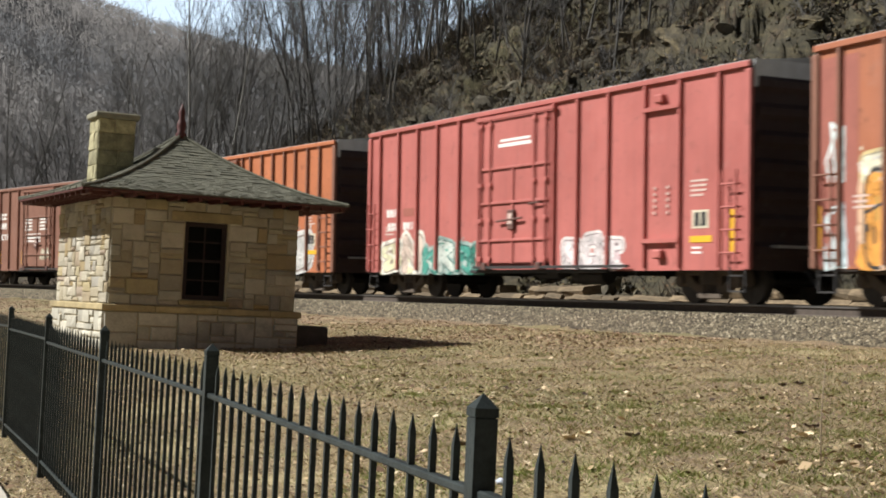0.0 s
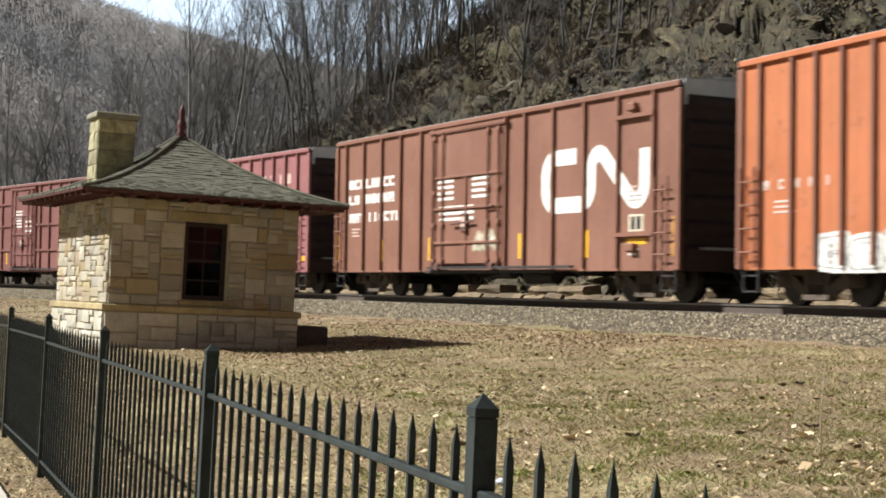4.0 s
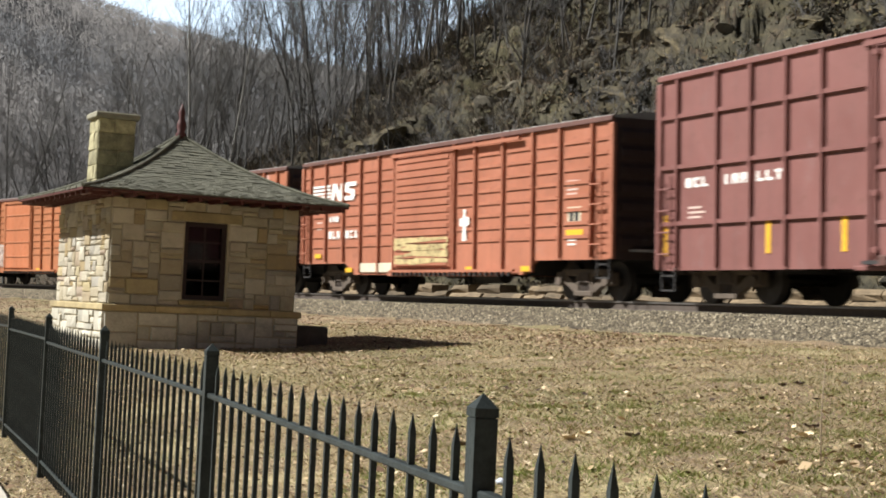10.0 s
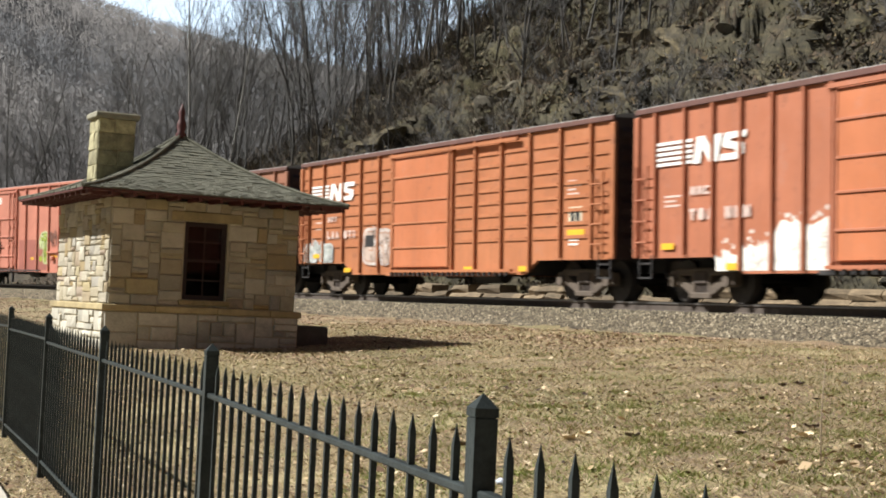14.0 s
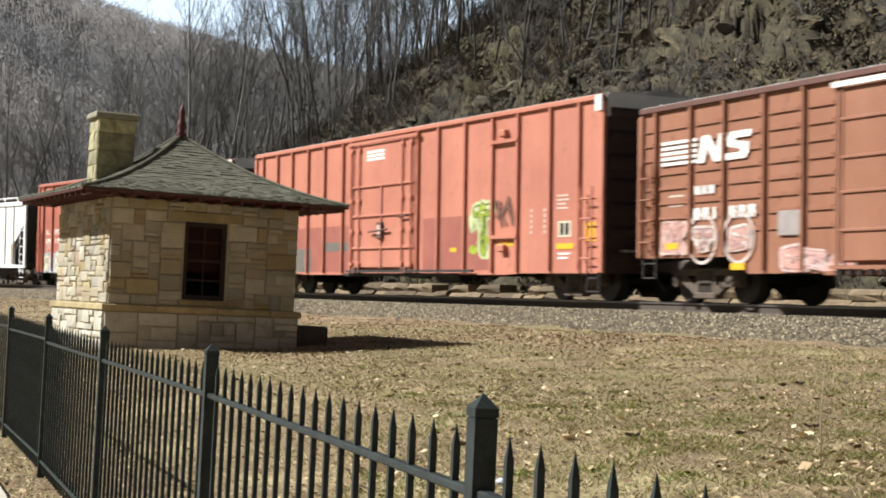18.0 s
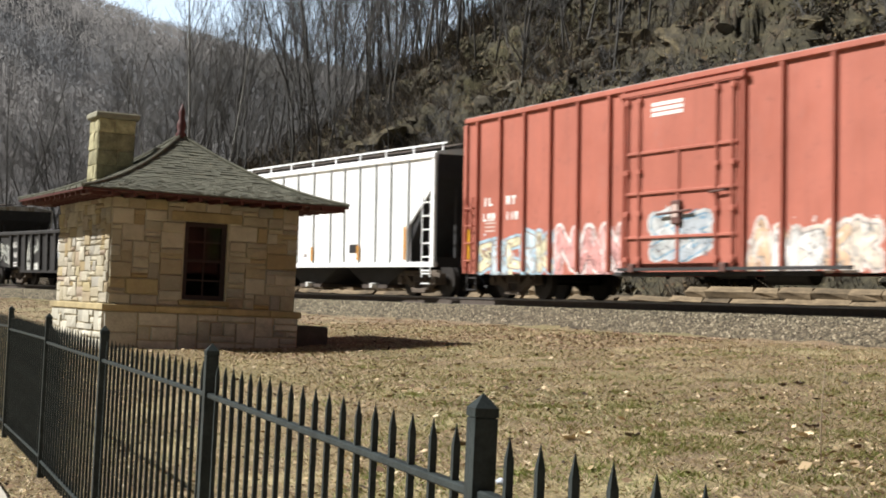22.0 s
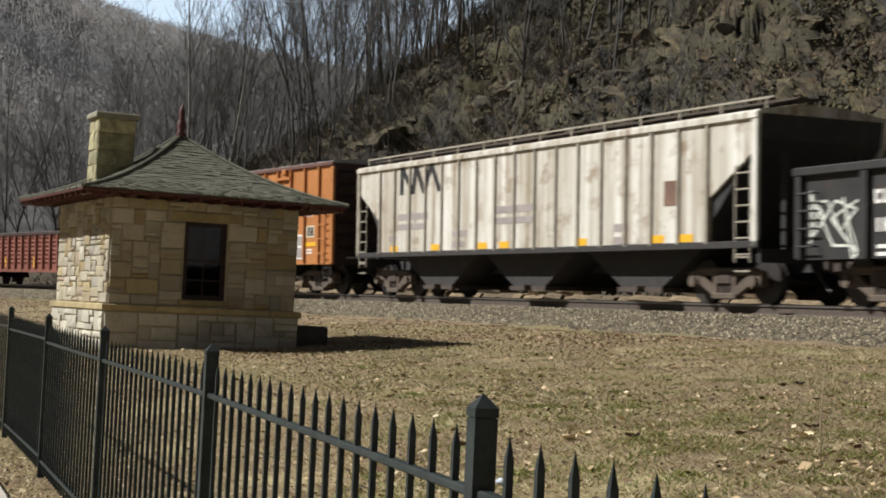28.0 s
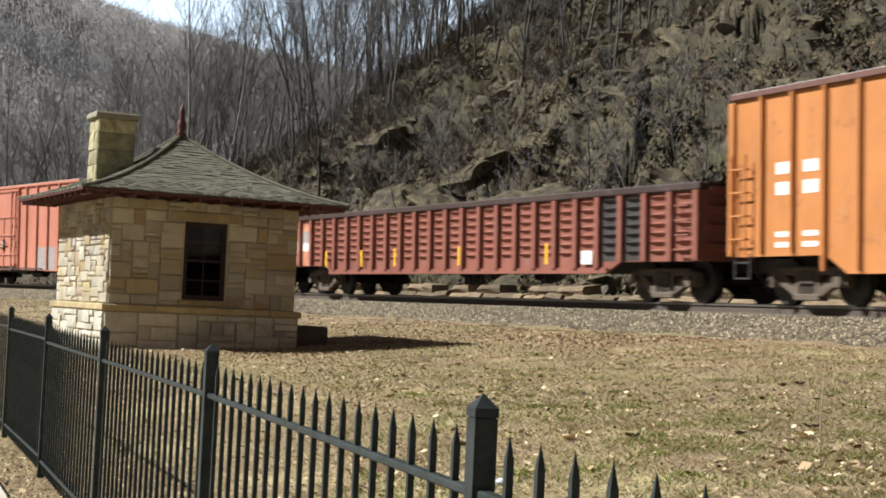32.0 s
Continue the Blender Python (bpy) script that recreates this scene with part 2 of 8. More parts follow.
def grass_material():
    m, n, l, b = material("dry_lawn")
    v = coords(n)
    big, mid, fine = noise_tex(n, l, v, 0.22, 5), noise_tex(n, l, v, 1.9, 6, 0.65), noise_tex(n, l, v, 26, 8, 0.8)
    straw = ramp(n, l, fine, [(0.36, (0.0473, 0.0331, 0.018)), (0.5, (0.187, 0.135, 0.0717)), (0.64, (0.486, 0.388, 0.224))])
    green = ramp(n, l, fine, [(0.36, (0.0373, 0.0508, 0.0154)), (0.64, (0.249, 0.261, 0.0871))])
    earth = ramp(n, l, fine, [(0.36, (0.056, 0.0381, 0.023)), (0.64, (0.249, 0.178, 0.108))])
    c = mix(n, l, ramp(n, l, mid, [(0.5, (0, 0, 0)), (0.68, (0.8,) * 3)]), straw, earth)
    patch = noise_tex(n, l, v, 0.7, 7, 0.7)
    c = mix(n, l, ramp(n, l, patch, [(0.38, (0.75,) * 3), (0.5, (0, 0, 0))]), c, earth)
    c = mix(n, l, ramp(n, l, patch, [(0.55, (0, 0, 0)), (0.66, (0.7,) * 3)]), c, (0.448, 0.381, 0.218))
    c = mix(n, l, ramp(n, l, mid, [(0.32, (0.6,) * 3), (0.42, (0, 0, 0))]), c, green)
    c = mix(n, l, ramp(n, l, big, [(0.48, (0, 0, 0)), (0.62, (0.5,) * 3)]), c, green)
    l.new(c, b.inputs["Base Color"])
    b.inputs["Roughness"].default_value = 0.95
    bump(n, l, b, fine, 0.6, 0.012)
    return m


def hill_material():
    m, n, l, b = material("rocky_hillside")
    v = coords(n)
    big, mid, fine = noise_tex(n, l, v, 0.16, 6), noise_tex(n, l, v, 0.9, 8, 0.7), noise_tex(n, l, v, 7, 9, 0.8)
    litter = ramp(n, l, fine, [(0.4, (0.010, 0.007, 0.004)), (0.5, (0.042, 0.03, 0.017)), (0.6, (0.1, 0.07, 0.038)), (0.7, (0.28, 0.2, 0.115))])
    bed = noise_tex(n, l, v, 1.0, 7, 0.7, (0.8, 0.8, 3.5))
    rock = ramp(n, l, bed, [(0.36, (0.010, 0.009, 0.006)), (0.48, (0.035, 0.031, 0.018)), (0.57, (0.062, 0.053, 0.028)), (0.68, (0.17, 0.132, 0.068))])
    rock = mix(n, l, 0.35, rock, ramp(n, l, fine, [(0.4, (0.008, 0.007, 0.005)), (0.62, (0.1, 0.086, 0.046))]))
    moss = ramp(n, l, fine, [(0.38, (0.012, 0.012, 0.004)), (0.62, (0.10, 0.088, 0.03))])
    patch = noise_tex(n, l, v, 0.55, 7, 0.7)
    geo = n.new("ShaderNodeNewGeometry")
    sep = n.new("ShaderNodeSeparateXYZ")
    l.new(geo.outputs["Normal"], sep.inputs[0])
    steep = n.new("ShaderNodeMath")
    steep.operation = "MULTIPLY_ADD"
    l.new(mid, steep.inputs[0])
    steep.inputs[1].default_value = 0.5
    l.new(sep.outputs["Z"], steep.inputs[2])
    c = mix(n, l, ramp(n, l, steep.outputs[0], [(0.86, (0, 0, 0)), (1.0, (1, 1, 1))]), rock, litter)
    c = mix(n, l, ramp(n, l, big, [(0.52, (0, 0, 0)), (0.64, (0.7,) * 3)]), c, moss)
    c = mix(n, l, ramp(n, l, patch, [(0.54, (0, 0, 0)), (0.62, (0.6,) * 3)]), c, litter)
    l.new(c, b.inputs["Base Color"])
    b.inputs["Roughness"].default_value = 0.95
    bump(n, l, b, mix(n, l, 0.5, bed, fine), 0.8, 0.1)
    return m


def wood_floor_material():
    """Bare woods seen from afar: crowns as soft clumps, stands of greyer and browner trees, bluish haze put into the
    colours.
    """
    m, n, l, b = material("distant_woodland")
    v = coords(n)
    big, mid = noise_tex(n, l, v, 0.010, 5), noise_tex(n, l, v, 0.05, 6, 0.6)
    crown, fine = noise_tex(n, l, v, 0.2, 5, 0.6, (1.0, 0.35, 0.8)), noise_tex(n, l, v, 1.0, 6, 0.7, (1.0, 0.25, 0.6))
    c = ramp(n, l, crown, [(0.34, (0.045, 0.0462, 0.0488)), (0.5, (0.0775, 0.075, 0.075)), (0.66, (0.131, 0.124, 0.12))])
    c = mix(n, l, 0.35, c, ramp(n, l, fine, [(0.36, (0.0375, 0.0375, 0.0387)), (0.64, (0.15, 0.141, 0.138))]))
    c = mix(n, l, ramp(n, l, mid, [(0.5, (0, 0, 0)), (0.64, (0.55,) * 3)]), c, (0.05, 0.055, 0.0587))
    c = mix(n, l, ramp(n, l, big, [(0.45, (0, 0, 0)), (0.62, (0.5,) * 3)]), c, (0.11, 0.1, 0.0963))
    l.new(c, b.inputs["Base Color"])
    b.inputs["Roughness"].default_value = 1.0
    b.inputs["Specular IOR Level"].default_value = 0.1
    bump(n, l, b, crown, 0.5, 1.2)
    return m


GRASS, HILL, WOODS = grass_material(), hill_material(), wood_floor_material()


def build_ground():
    az = np.concatenate([np.arange(-180, -22, 4.0), np.arange(-22, 22, 0.11), np.arange(22, 180, 4.0)])
    rr = np.concatenate([[0.0], np.geomspace(0.6, 27, 70), np.arange(27.3, 86, 0.26), np.geomspace(86.5, 3500, 80)])
    A, R = np.meshgrid(np.radians(az), rr)
    x, y = R * np.sin(A), R * np.cos(A)
    z = ground_z(x, y)
    nr, na = x.shape
    me = bpy.data.meshes.new("ground")
    co = np.stack([x, y, z], -1).reshape(-1, 3)
    i, j = np.meshgrid(np.arange(nr - 1), np.arange(na), indexing="ij")
    j2 = (j + 1) % na
    quads = np.stack([i * na + j, i * na + j2, (i + 1) * na + j2, (i + 1) * na + j], -1).reshape(-1, 4)
    quads = quads[:, ::-1]
    me.vertices.add(len(co))
    me.vertices.foreach_set("co", co.ravel())
    me.loops.add(quads.size)
    me.loops.foreach_set("vertex_index", quads.ravel().astype(np.int32))
    me.polygons.add(len(quads))
    me.polygons.foreach_set("loop_start", np.arange(0, quads.size, 4, dtype=np.int32))
    cen = co[quads].mean(1)
    s, o = track_coords(cen[:, 0], cen[:, 1])
    rad = np.hypot(cen[:, 0], cen[:, 1])
    slot = np.where(o > -5.0, 0, 1)
    slot = np.where((o <= 3.6) & (o > -5.0), 1, slot)
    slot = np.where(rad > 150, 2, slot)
    for m in (GRASS, HILL, WOODS):
        me.materials.append(m)
    me.polygons.foreach_set("material_index", slot.astype(np.int32))
    me.update(calc_edges=True)
    me.validate()
    return tagged(new("ground", me), "dry brown lawn rising to a rocky wooded hillside", "ground", kind="structure")


build_ground()


def ballast_material():
    m, n, l, b = material("track_ballast")
    v = coords(n)
    vo = n.new("ShaderNodeTexVoronoi")
    vo.inputs["Scale"].default_value = 17
    l.new(v, vo.inputs["Vector"])
    big = noise_tex(n, l, v, 0.4, 5)
    sep = n.new("ShaderNodeSeparateColor")
    l.new(vo.outputs["Color"], sep.inputs[0])
    c = ramp(n, l, sep.outputs[0], [(0.0, (0.03, 0.024, 0.016)), (0.5, (0.1, 0.082, 0.052)), (1.0, (0.22, 0.185, 0.12))])
    c = mix(n, l, ramp(n, l, big, [(0.4, (0, 0, 0)), (0.65, (0.5,) * 3)]), c, (0.09, 0.07, 0.048))
    l.new(c, b.inputs["Base Color"])
    b.inputs["Roughness"].default_value = 0.95
    bump(n, l, b, vo.outputs["Distance"], 0.8, 0.04)
    return m


BALLAST = ballast_material()


def sweep(name, profile, s0, s1, step, mat, label, category, parent=None, kind=""):
    """A profile (o, h) swept along the track."""
    sh = Shape()
    n = len(profile)
    ss = np.arange(s0, s1 + step / 2, step)
    vs = [on_track(s, o, h) for s in ss for o, h in profile]
    fs = [(i * n + j, i * n + j + 1, (i + 1) * n + j + 1, (i + 1) * n + j) for i in range(len(ss) - 1) for j in range(n - 1)]
    sh.add(vs, fs)
    if parent:
        return part(name, sh, mat, parent, label)
    return tagged(new(name, sh.mesh(name, mat)), label, category, kind=kind)


T2 = -4.1  # the second track, on the outside
sweep("ballast_bed", [(4.3, -0.66), (3.3, -0.52), (1.75, -0.2), (-1.6, -0.21), (-2.0, -0.24), (-6.0, -0.36), (-7.2, -0.75)], -330, 300, 2.0, BALLAST, "grey-brown crushed stone track bed", "ballast", kind="structure")


def rail_track(name, oc, s0, s1, label):
    t = thing(name, label, "railway track", kind="structure")
    dz = 0.0 if oc == 0 else -0.12
    for side in (0.7525, -0.7525):
        c = oc + side
        rail = sweep("rail", [(c - 0.036, -0.034 + dz), (c - 0.034, -0.003 + dz), (c - 0.025, dz), (c + 0.025, dz), (c + 0.034, -0.003 + dz), (c + 0.036, -0.034 + dz),
                     (c + 0.010, -0.055 + dz), (c + 0.010, -0.150 + dz), (c + 0.075, -0.178 + dz), (c + 0.075, -0.19 + dz)], s0, s1, 1.5, RAIL_RUST, "", "", t)
        sweep("rail_head", [(c - 0.026, 0.002 + dz), (c + 0.026, 0.002 + dz), (c + 0.0365, -0.003 + dz), (c + 0.0385, -0.03 + dz)], s0, s1, 1.5, RAIL_TOP, "worn bright running surface", "", rail)
    return t


tr1 = rail_track("track", 0.0, -330, 300, "steel rails on timber sleepers in stone ballast")
tr2 = rail_track("track", T2, -120, 60, "further pair of rails beyond the train")
tie_me = Shape().box(-0.11, 0.11, -1.3, 1.3, -0.36, -0.175, c=0.012).mesh("sleeper", TIE)
random.seed(3)
for trk, oc, dz in ((tr1, 0.0, 0.0), (tr2, T2, -0.12)):
    s = -60.0
    while s < 30:
        a = PHI - s / RAD
        m = Matrix.Translation(on_track(s, oc, dz)) @ Matrix.Rotation(a + random.uniform(-0.01, 0.01), 4, "Z") @ Matrix.Rotation(radians(BANK), 4, "X")
        part("sleeper", tie_me, TIE, trk, at=m)
        s += 0.53


# ---------- the train ----------
WHEELS = []
AXLE_R = 0.42
frame_me = Shape()
for x in (-0.88, 0.88):
    frame_me.box(x - 0.17, x + 0.17, -0.09, 0.09, 0.33, 0.62, c=0.03)
frame_me.box(-0.86, 0.86, -0.08, 0.08, 0.53, 0.68, c=0.03)
for k in (-1, 1):
    frame_me.prism([(k * 0.80, 0.40), (k * 0.70, 0.56), (k * 0.20, 0.24), (k * 0.26, 0.12)], -0.075, 0.075)
    frame_me.box(k * 0.27 - 0.05, k * 0.27 + 0.05, -0.08, 0.08, 0.15, 0.58)
frame_me.box(-0.34, 0.34, -0.11, 0.11, 0.09, 0.21, c=0.02)
frame_me = frame_me.mesh("side_frame", IRON_LIGHT)
spring_me = Shape()
for x in (-0.14, 0, 0.14):
    spring_me.tube((x, 0, 0.2), (x, 0, 0.47), 0.06, n=10)
spring_me = spring_me.mesh("spring_group", IRON)
wheel_me = Shape()
for k in (-1, 1):
    y = k * 0.7525
    wheel_me.tube((0, y - k * 0.07, 0), (0, y - k * 0.045, 0), 0.447, n=28).tube((0, y - k * 0.05, 0), (0, y + k * 0.065, 0), AXLE_R, AXLE_R - 0.004, n=28)
    wheel_me.tube((0, y + k * 0.06, 0), (0, y + k * 0.10, 0), 0.15, n=14).tube((0, k * 0.8, 0), (0, k * 1.02, 0), 0.085, n=10)
    for a in range(4):
        c = Matrix.Rotation(a * math.pi / 2, 4, "Y")
        wheel_me.box(-0.02, 0.02, y + k * 0.06 - 0.008, y + k * 0.06 + 0.008, 0.2, 0.34, m=c)
wheel_me.tube((0, -0.72, 0), (0, 0.72, 0), 0.08, n=10)
wheel_me = wheel_me.mesh("wheelset", TYRE)
bolster_me = Shape().box(-0.2, 0.2, -1.12, 1.12, 0.36, 0.62, c=0.03).mesh("bolster", IRON)
bearing_me = Shape().tube((0, -0.14, 0), (0, 0.14, 0), 0.105, n=14).mesh("bearing_cap", IRON_LIGHT)


def truck(car, x, frame_mat=None):
    t = part("truck", bolster_me, IRON, car, "cast-iron four-wheel truck", at=pose(x, 0, 0))
    for k in (-1, 1):
        part("side_frame", frame_me, IRON_LIGHT, t, "dusty cast side frame", at=pose(0, k * 1.02, 0))
        part("spring_group", spring_me, IRON, t, at=pose(0, k * 1.02, 0))
        for w in (-0.88, 0.88):
            part("bearing_cap", bearing_me, IRON_LIGHT, t, at=pose(w, k * 1.05, AXLE_R))
    for w in (-0.88, 0.88):
        WHEELS.append(part("wheelset", wheel_me, TYRE, t, at=pose(w, 0, AXLE_R)))
    return t


coupler_me = Shape().box(-0.7, 0.25, -0.11, 0.11, 0.62, 0.84, c=0.03).box(0.2, 0.62, -0.17, 0.15, 0.57, 0.88, c=0.05).box(0.5, 0.68, -0.02, 0.16, 0.6, 0.85, c=0.04)
coupler_me = coupler_me.mesh("coupler", IRON)
hose_me = Shape()
hp = [Vector((0.1 + 0.4 * t, -0.35 + 0.1 * math.sin(3 * t), 0.62 - 0.38 * math.sin(math.pi * t * 0.62))) for t in np.linspace(0, 1, 9)]
hose_me.pipe(hp, [0.028] * len(hp), 6)
hose_me = hose_me.mesh("brake_hose", BLACKP)


def running_gear(car, length, inset=1.6, gap=1.0):
    """Trucks, couplers, hoses and the centre sill; gap: how far the couplers reach past the body."""
    for k in (-1, 1):
        truck(car, k * (length / 2 - inset))
        m = pose(k * (length / 2 + gap - 0.62), 0, 0, 0, 0, 0 if k > 0 else 180)
        part("coupler", coupler_me, IRON, car, at=m)
        part("brake_hose", hose_me, BLACKP, car, at=pose(k * (length / 2 + 0.1), 0, 0, 0, 0, 0 if k > 0 else 180))
    part("centre_sill", Shape().box(-length / 2 - 0.05, length / 2 + 0.05, -0.25, 0.25, 0.6, 0.95), UNDER, car)


GRABS = {}


def ladder(car, x, z0, z1, mat, width=0.42, rungs=4, y=-1.55):
    """Grab irons bolted to the side, one above another."""
    key = (mat.name, width, y)
    if key not in GRABS:
        GRABS[key] = Shape().pipe([(0, y + 0.02, 0), (0, y - 0.10, 0), (width, y - 0.10, 0), (width, y + 0.02, 0)], [0.019] * 4, 6).mesh("grab_iron", mat)
    for i in range(rungs):
        part("grab_iron", GRABS[key], mat, car, at=pose(x, 0, z0 + (z1 - z0) * (i + 0.5) / rungs))


def ladder_rails(car, x, z0, z1, mat, width=0.42, rungs=5, y=-1.6):
    sh = Shape()
    for e in (x, x + width):
        sh.box(e - 0.014, e + 0.014, y - 0.012, y + 0.012, z0, z1)
    for i in range(rungs):
        z = z0 + (z1 - z0) * (i + 0.5) / rungs
        sh.tube((x, y, z), (x + width, y, z), 0.018, n=6)
    part("ladder", sh, mat, car)


def bars(car, rows, mat, y=-1.5045, name="lettering", label=""):
    """Painted marks, each a thin plate: (x0, x1, z0, z1) or an outline of (x, z)."""
    for r in rows:
        sh = Shape()
        if isinstance(r, tuple):
            sh.box(r[0], r[1], y - 0.002, y + 0.003, r[2], r[3])
        else:
            sh.prism(r, y - 0.002, y + 0.003)
        part(name, sh, mat, car, label)


def letters(x0, z0, n, w, h, gap=0.3, skip=()):
    """Plain blocks the size of painted characters, notched in varied ways."""
    out = []
    rng = random.Random(int(x0 * 977 + z0 * 131 + n))
    t, u = 0.36, 0.27
    kinds = ([(0, 0), (1, 0), (1, u), (t, u), (t, 1 - u), (1, 1 - u), (1, 1), (0, 1)], [(0, 0), (t, 0), (t, 0.4), (1 - t, 0.4), (1 - t, 0), (1, 0), (1, 1), (0, 1)],
             [(0, 0), (1, 0), (1, u), (t, u), (t, 1), (0, 1)], [(0, 0), (t, 0), (t, 0.55), (1 - t, 0), (1, 0), (1, 1), (1 - t, 1), (1 - t, 0.45), (t, 1), (0, 1)],
             [(0.5 - t / 2, 0), (0.5 + t / 2, 0), (0.5 + t / 2, 1 - u), (1, 1 - u), (1, 1), (0, 1), (0, 1 - u), (0.5 - t / 2, 1 - u)], [(0.15, 0), (0.85, 0), (1, 0.2), (1, 0.8), (0.85, 1), (0.15, 1), (0, 0.8), (0, 0.2)],
             [(0.3, 0), (0.7, 0), (0.7, 1), (0.3, 1)], [(0, 0), (t, 0), (0.5, 0.45), (1 - t, 0), (1, 0), (0.7, 1), (0.3, 1)])
    for i in range(n):
        k = rng.randrange(len(kinds))
        if i in skip:
            continue
        a = x0 + i * w * (1 + gap)
        out.append([(a + w * p, z0 + h * q) for p, q in kinds[k]])
    return out


def stencil(car, x, z, w, rows, mat, rng, dz=0.09, h=0.04):
    bars(car, [(x, x + w * rng.uniform(0.55, 1.0), z - i * dz, z - i * dz + h) for i in range(rows)], mat, name="stencil_line")


SPRAY = {}


def spray(col):
    """Sprayed paint, worn through in specks so that the wall shows."""
    if col not in SPRAY:
        m, n, l, b = material("spray_paint")
        v = coords(n)
        big, fine = noise_tex(n, l, v, 3.5, 5), noise_tex(n, l, v, 16, 6, 0.75)
        lo, hi = tuple(c * 0.72 for c in col), tuple(min(1, c * 1.15) for c in col)
        l.new(ramp(n, l, big, [(0.35, lo), (0.65, hi)]), b.inputs["Base Color"])
        b.inputs["Roughness"].default_value = 0.55
        worn = mix(n, l, 0.4, fine, big)
        l.new(ramp(n, l, worn, [(0.36, (0.12,) * 3), (0.46, (1, 1, 1))]), b.inputs["Alpha"])
        SPRAY[col] = m
    return SPRAY[col]


def capsule(p, q, w, y, n=5):
    """Outline of a rounded paint stroke from p to q in x and z."""
    p, q = Vector(p), Vector(q)
    d = q - p
    a0 = math.atan2(d.y, d.x)
    pts = [(q.x + w * math.cos(a0 - math.pi / 2 + math.pi * k / n), y, q.y + w * math.sin(a0 - math.pi / 2 + math.pi * k / n)) for k in range(n + 1)]
    return pts + [(p.x + w * math.cos(a0 + math.pi / 2 + math.pi * k / n), y, p.y + w * math.sin(a0 + math.pi / 2 + math.pi * k / n)) for k in range(n + 1)]


STROKES = (((0, 0), (0, 1), (0, 1), (0.8, 0.85), (0.8, 0.85), (0.1, 0.5), (0.1, 0.5), (0.9, 0)), ((0.9, 0.95), (0.1, 0.8), (0.1, 0.8), (0.1, 0.15), (0.1, 0.15), (0.9, 0.05)), ((0, 0), (0.45, 1), (0.45, 1), (0.95, 0), (0.2, 0.4), (0.75, 0.4)),
           ((0.9, 0.95), (0.05, 0.8), (0.05, 0.8), (0.9, 0.35), (0.9, 0.35), (0.1, 0.02)), ((0.05, 0), (0.05, 1), (0.05, 1), (0.9, 0.1), (0.9, 0.1), (0.95, 1)), ((0.1, 0.1), (0.15, 0.9), (0.15, 0.9), (0.85, 0.9), (0.85, 0.9), (0.9, 0.1), (0.9, 0.1), (0.1, 0.1)),
           ((0.5, 0), (0.5, 0.95), (0, 0.95), (1, 0.9)), ((0.05, 1), (0.05, 0), (0.9, 0.95), (0.1, 0.45), (0.1, 0.45), (0.95, 0)))


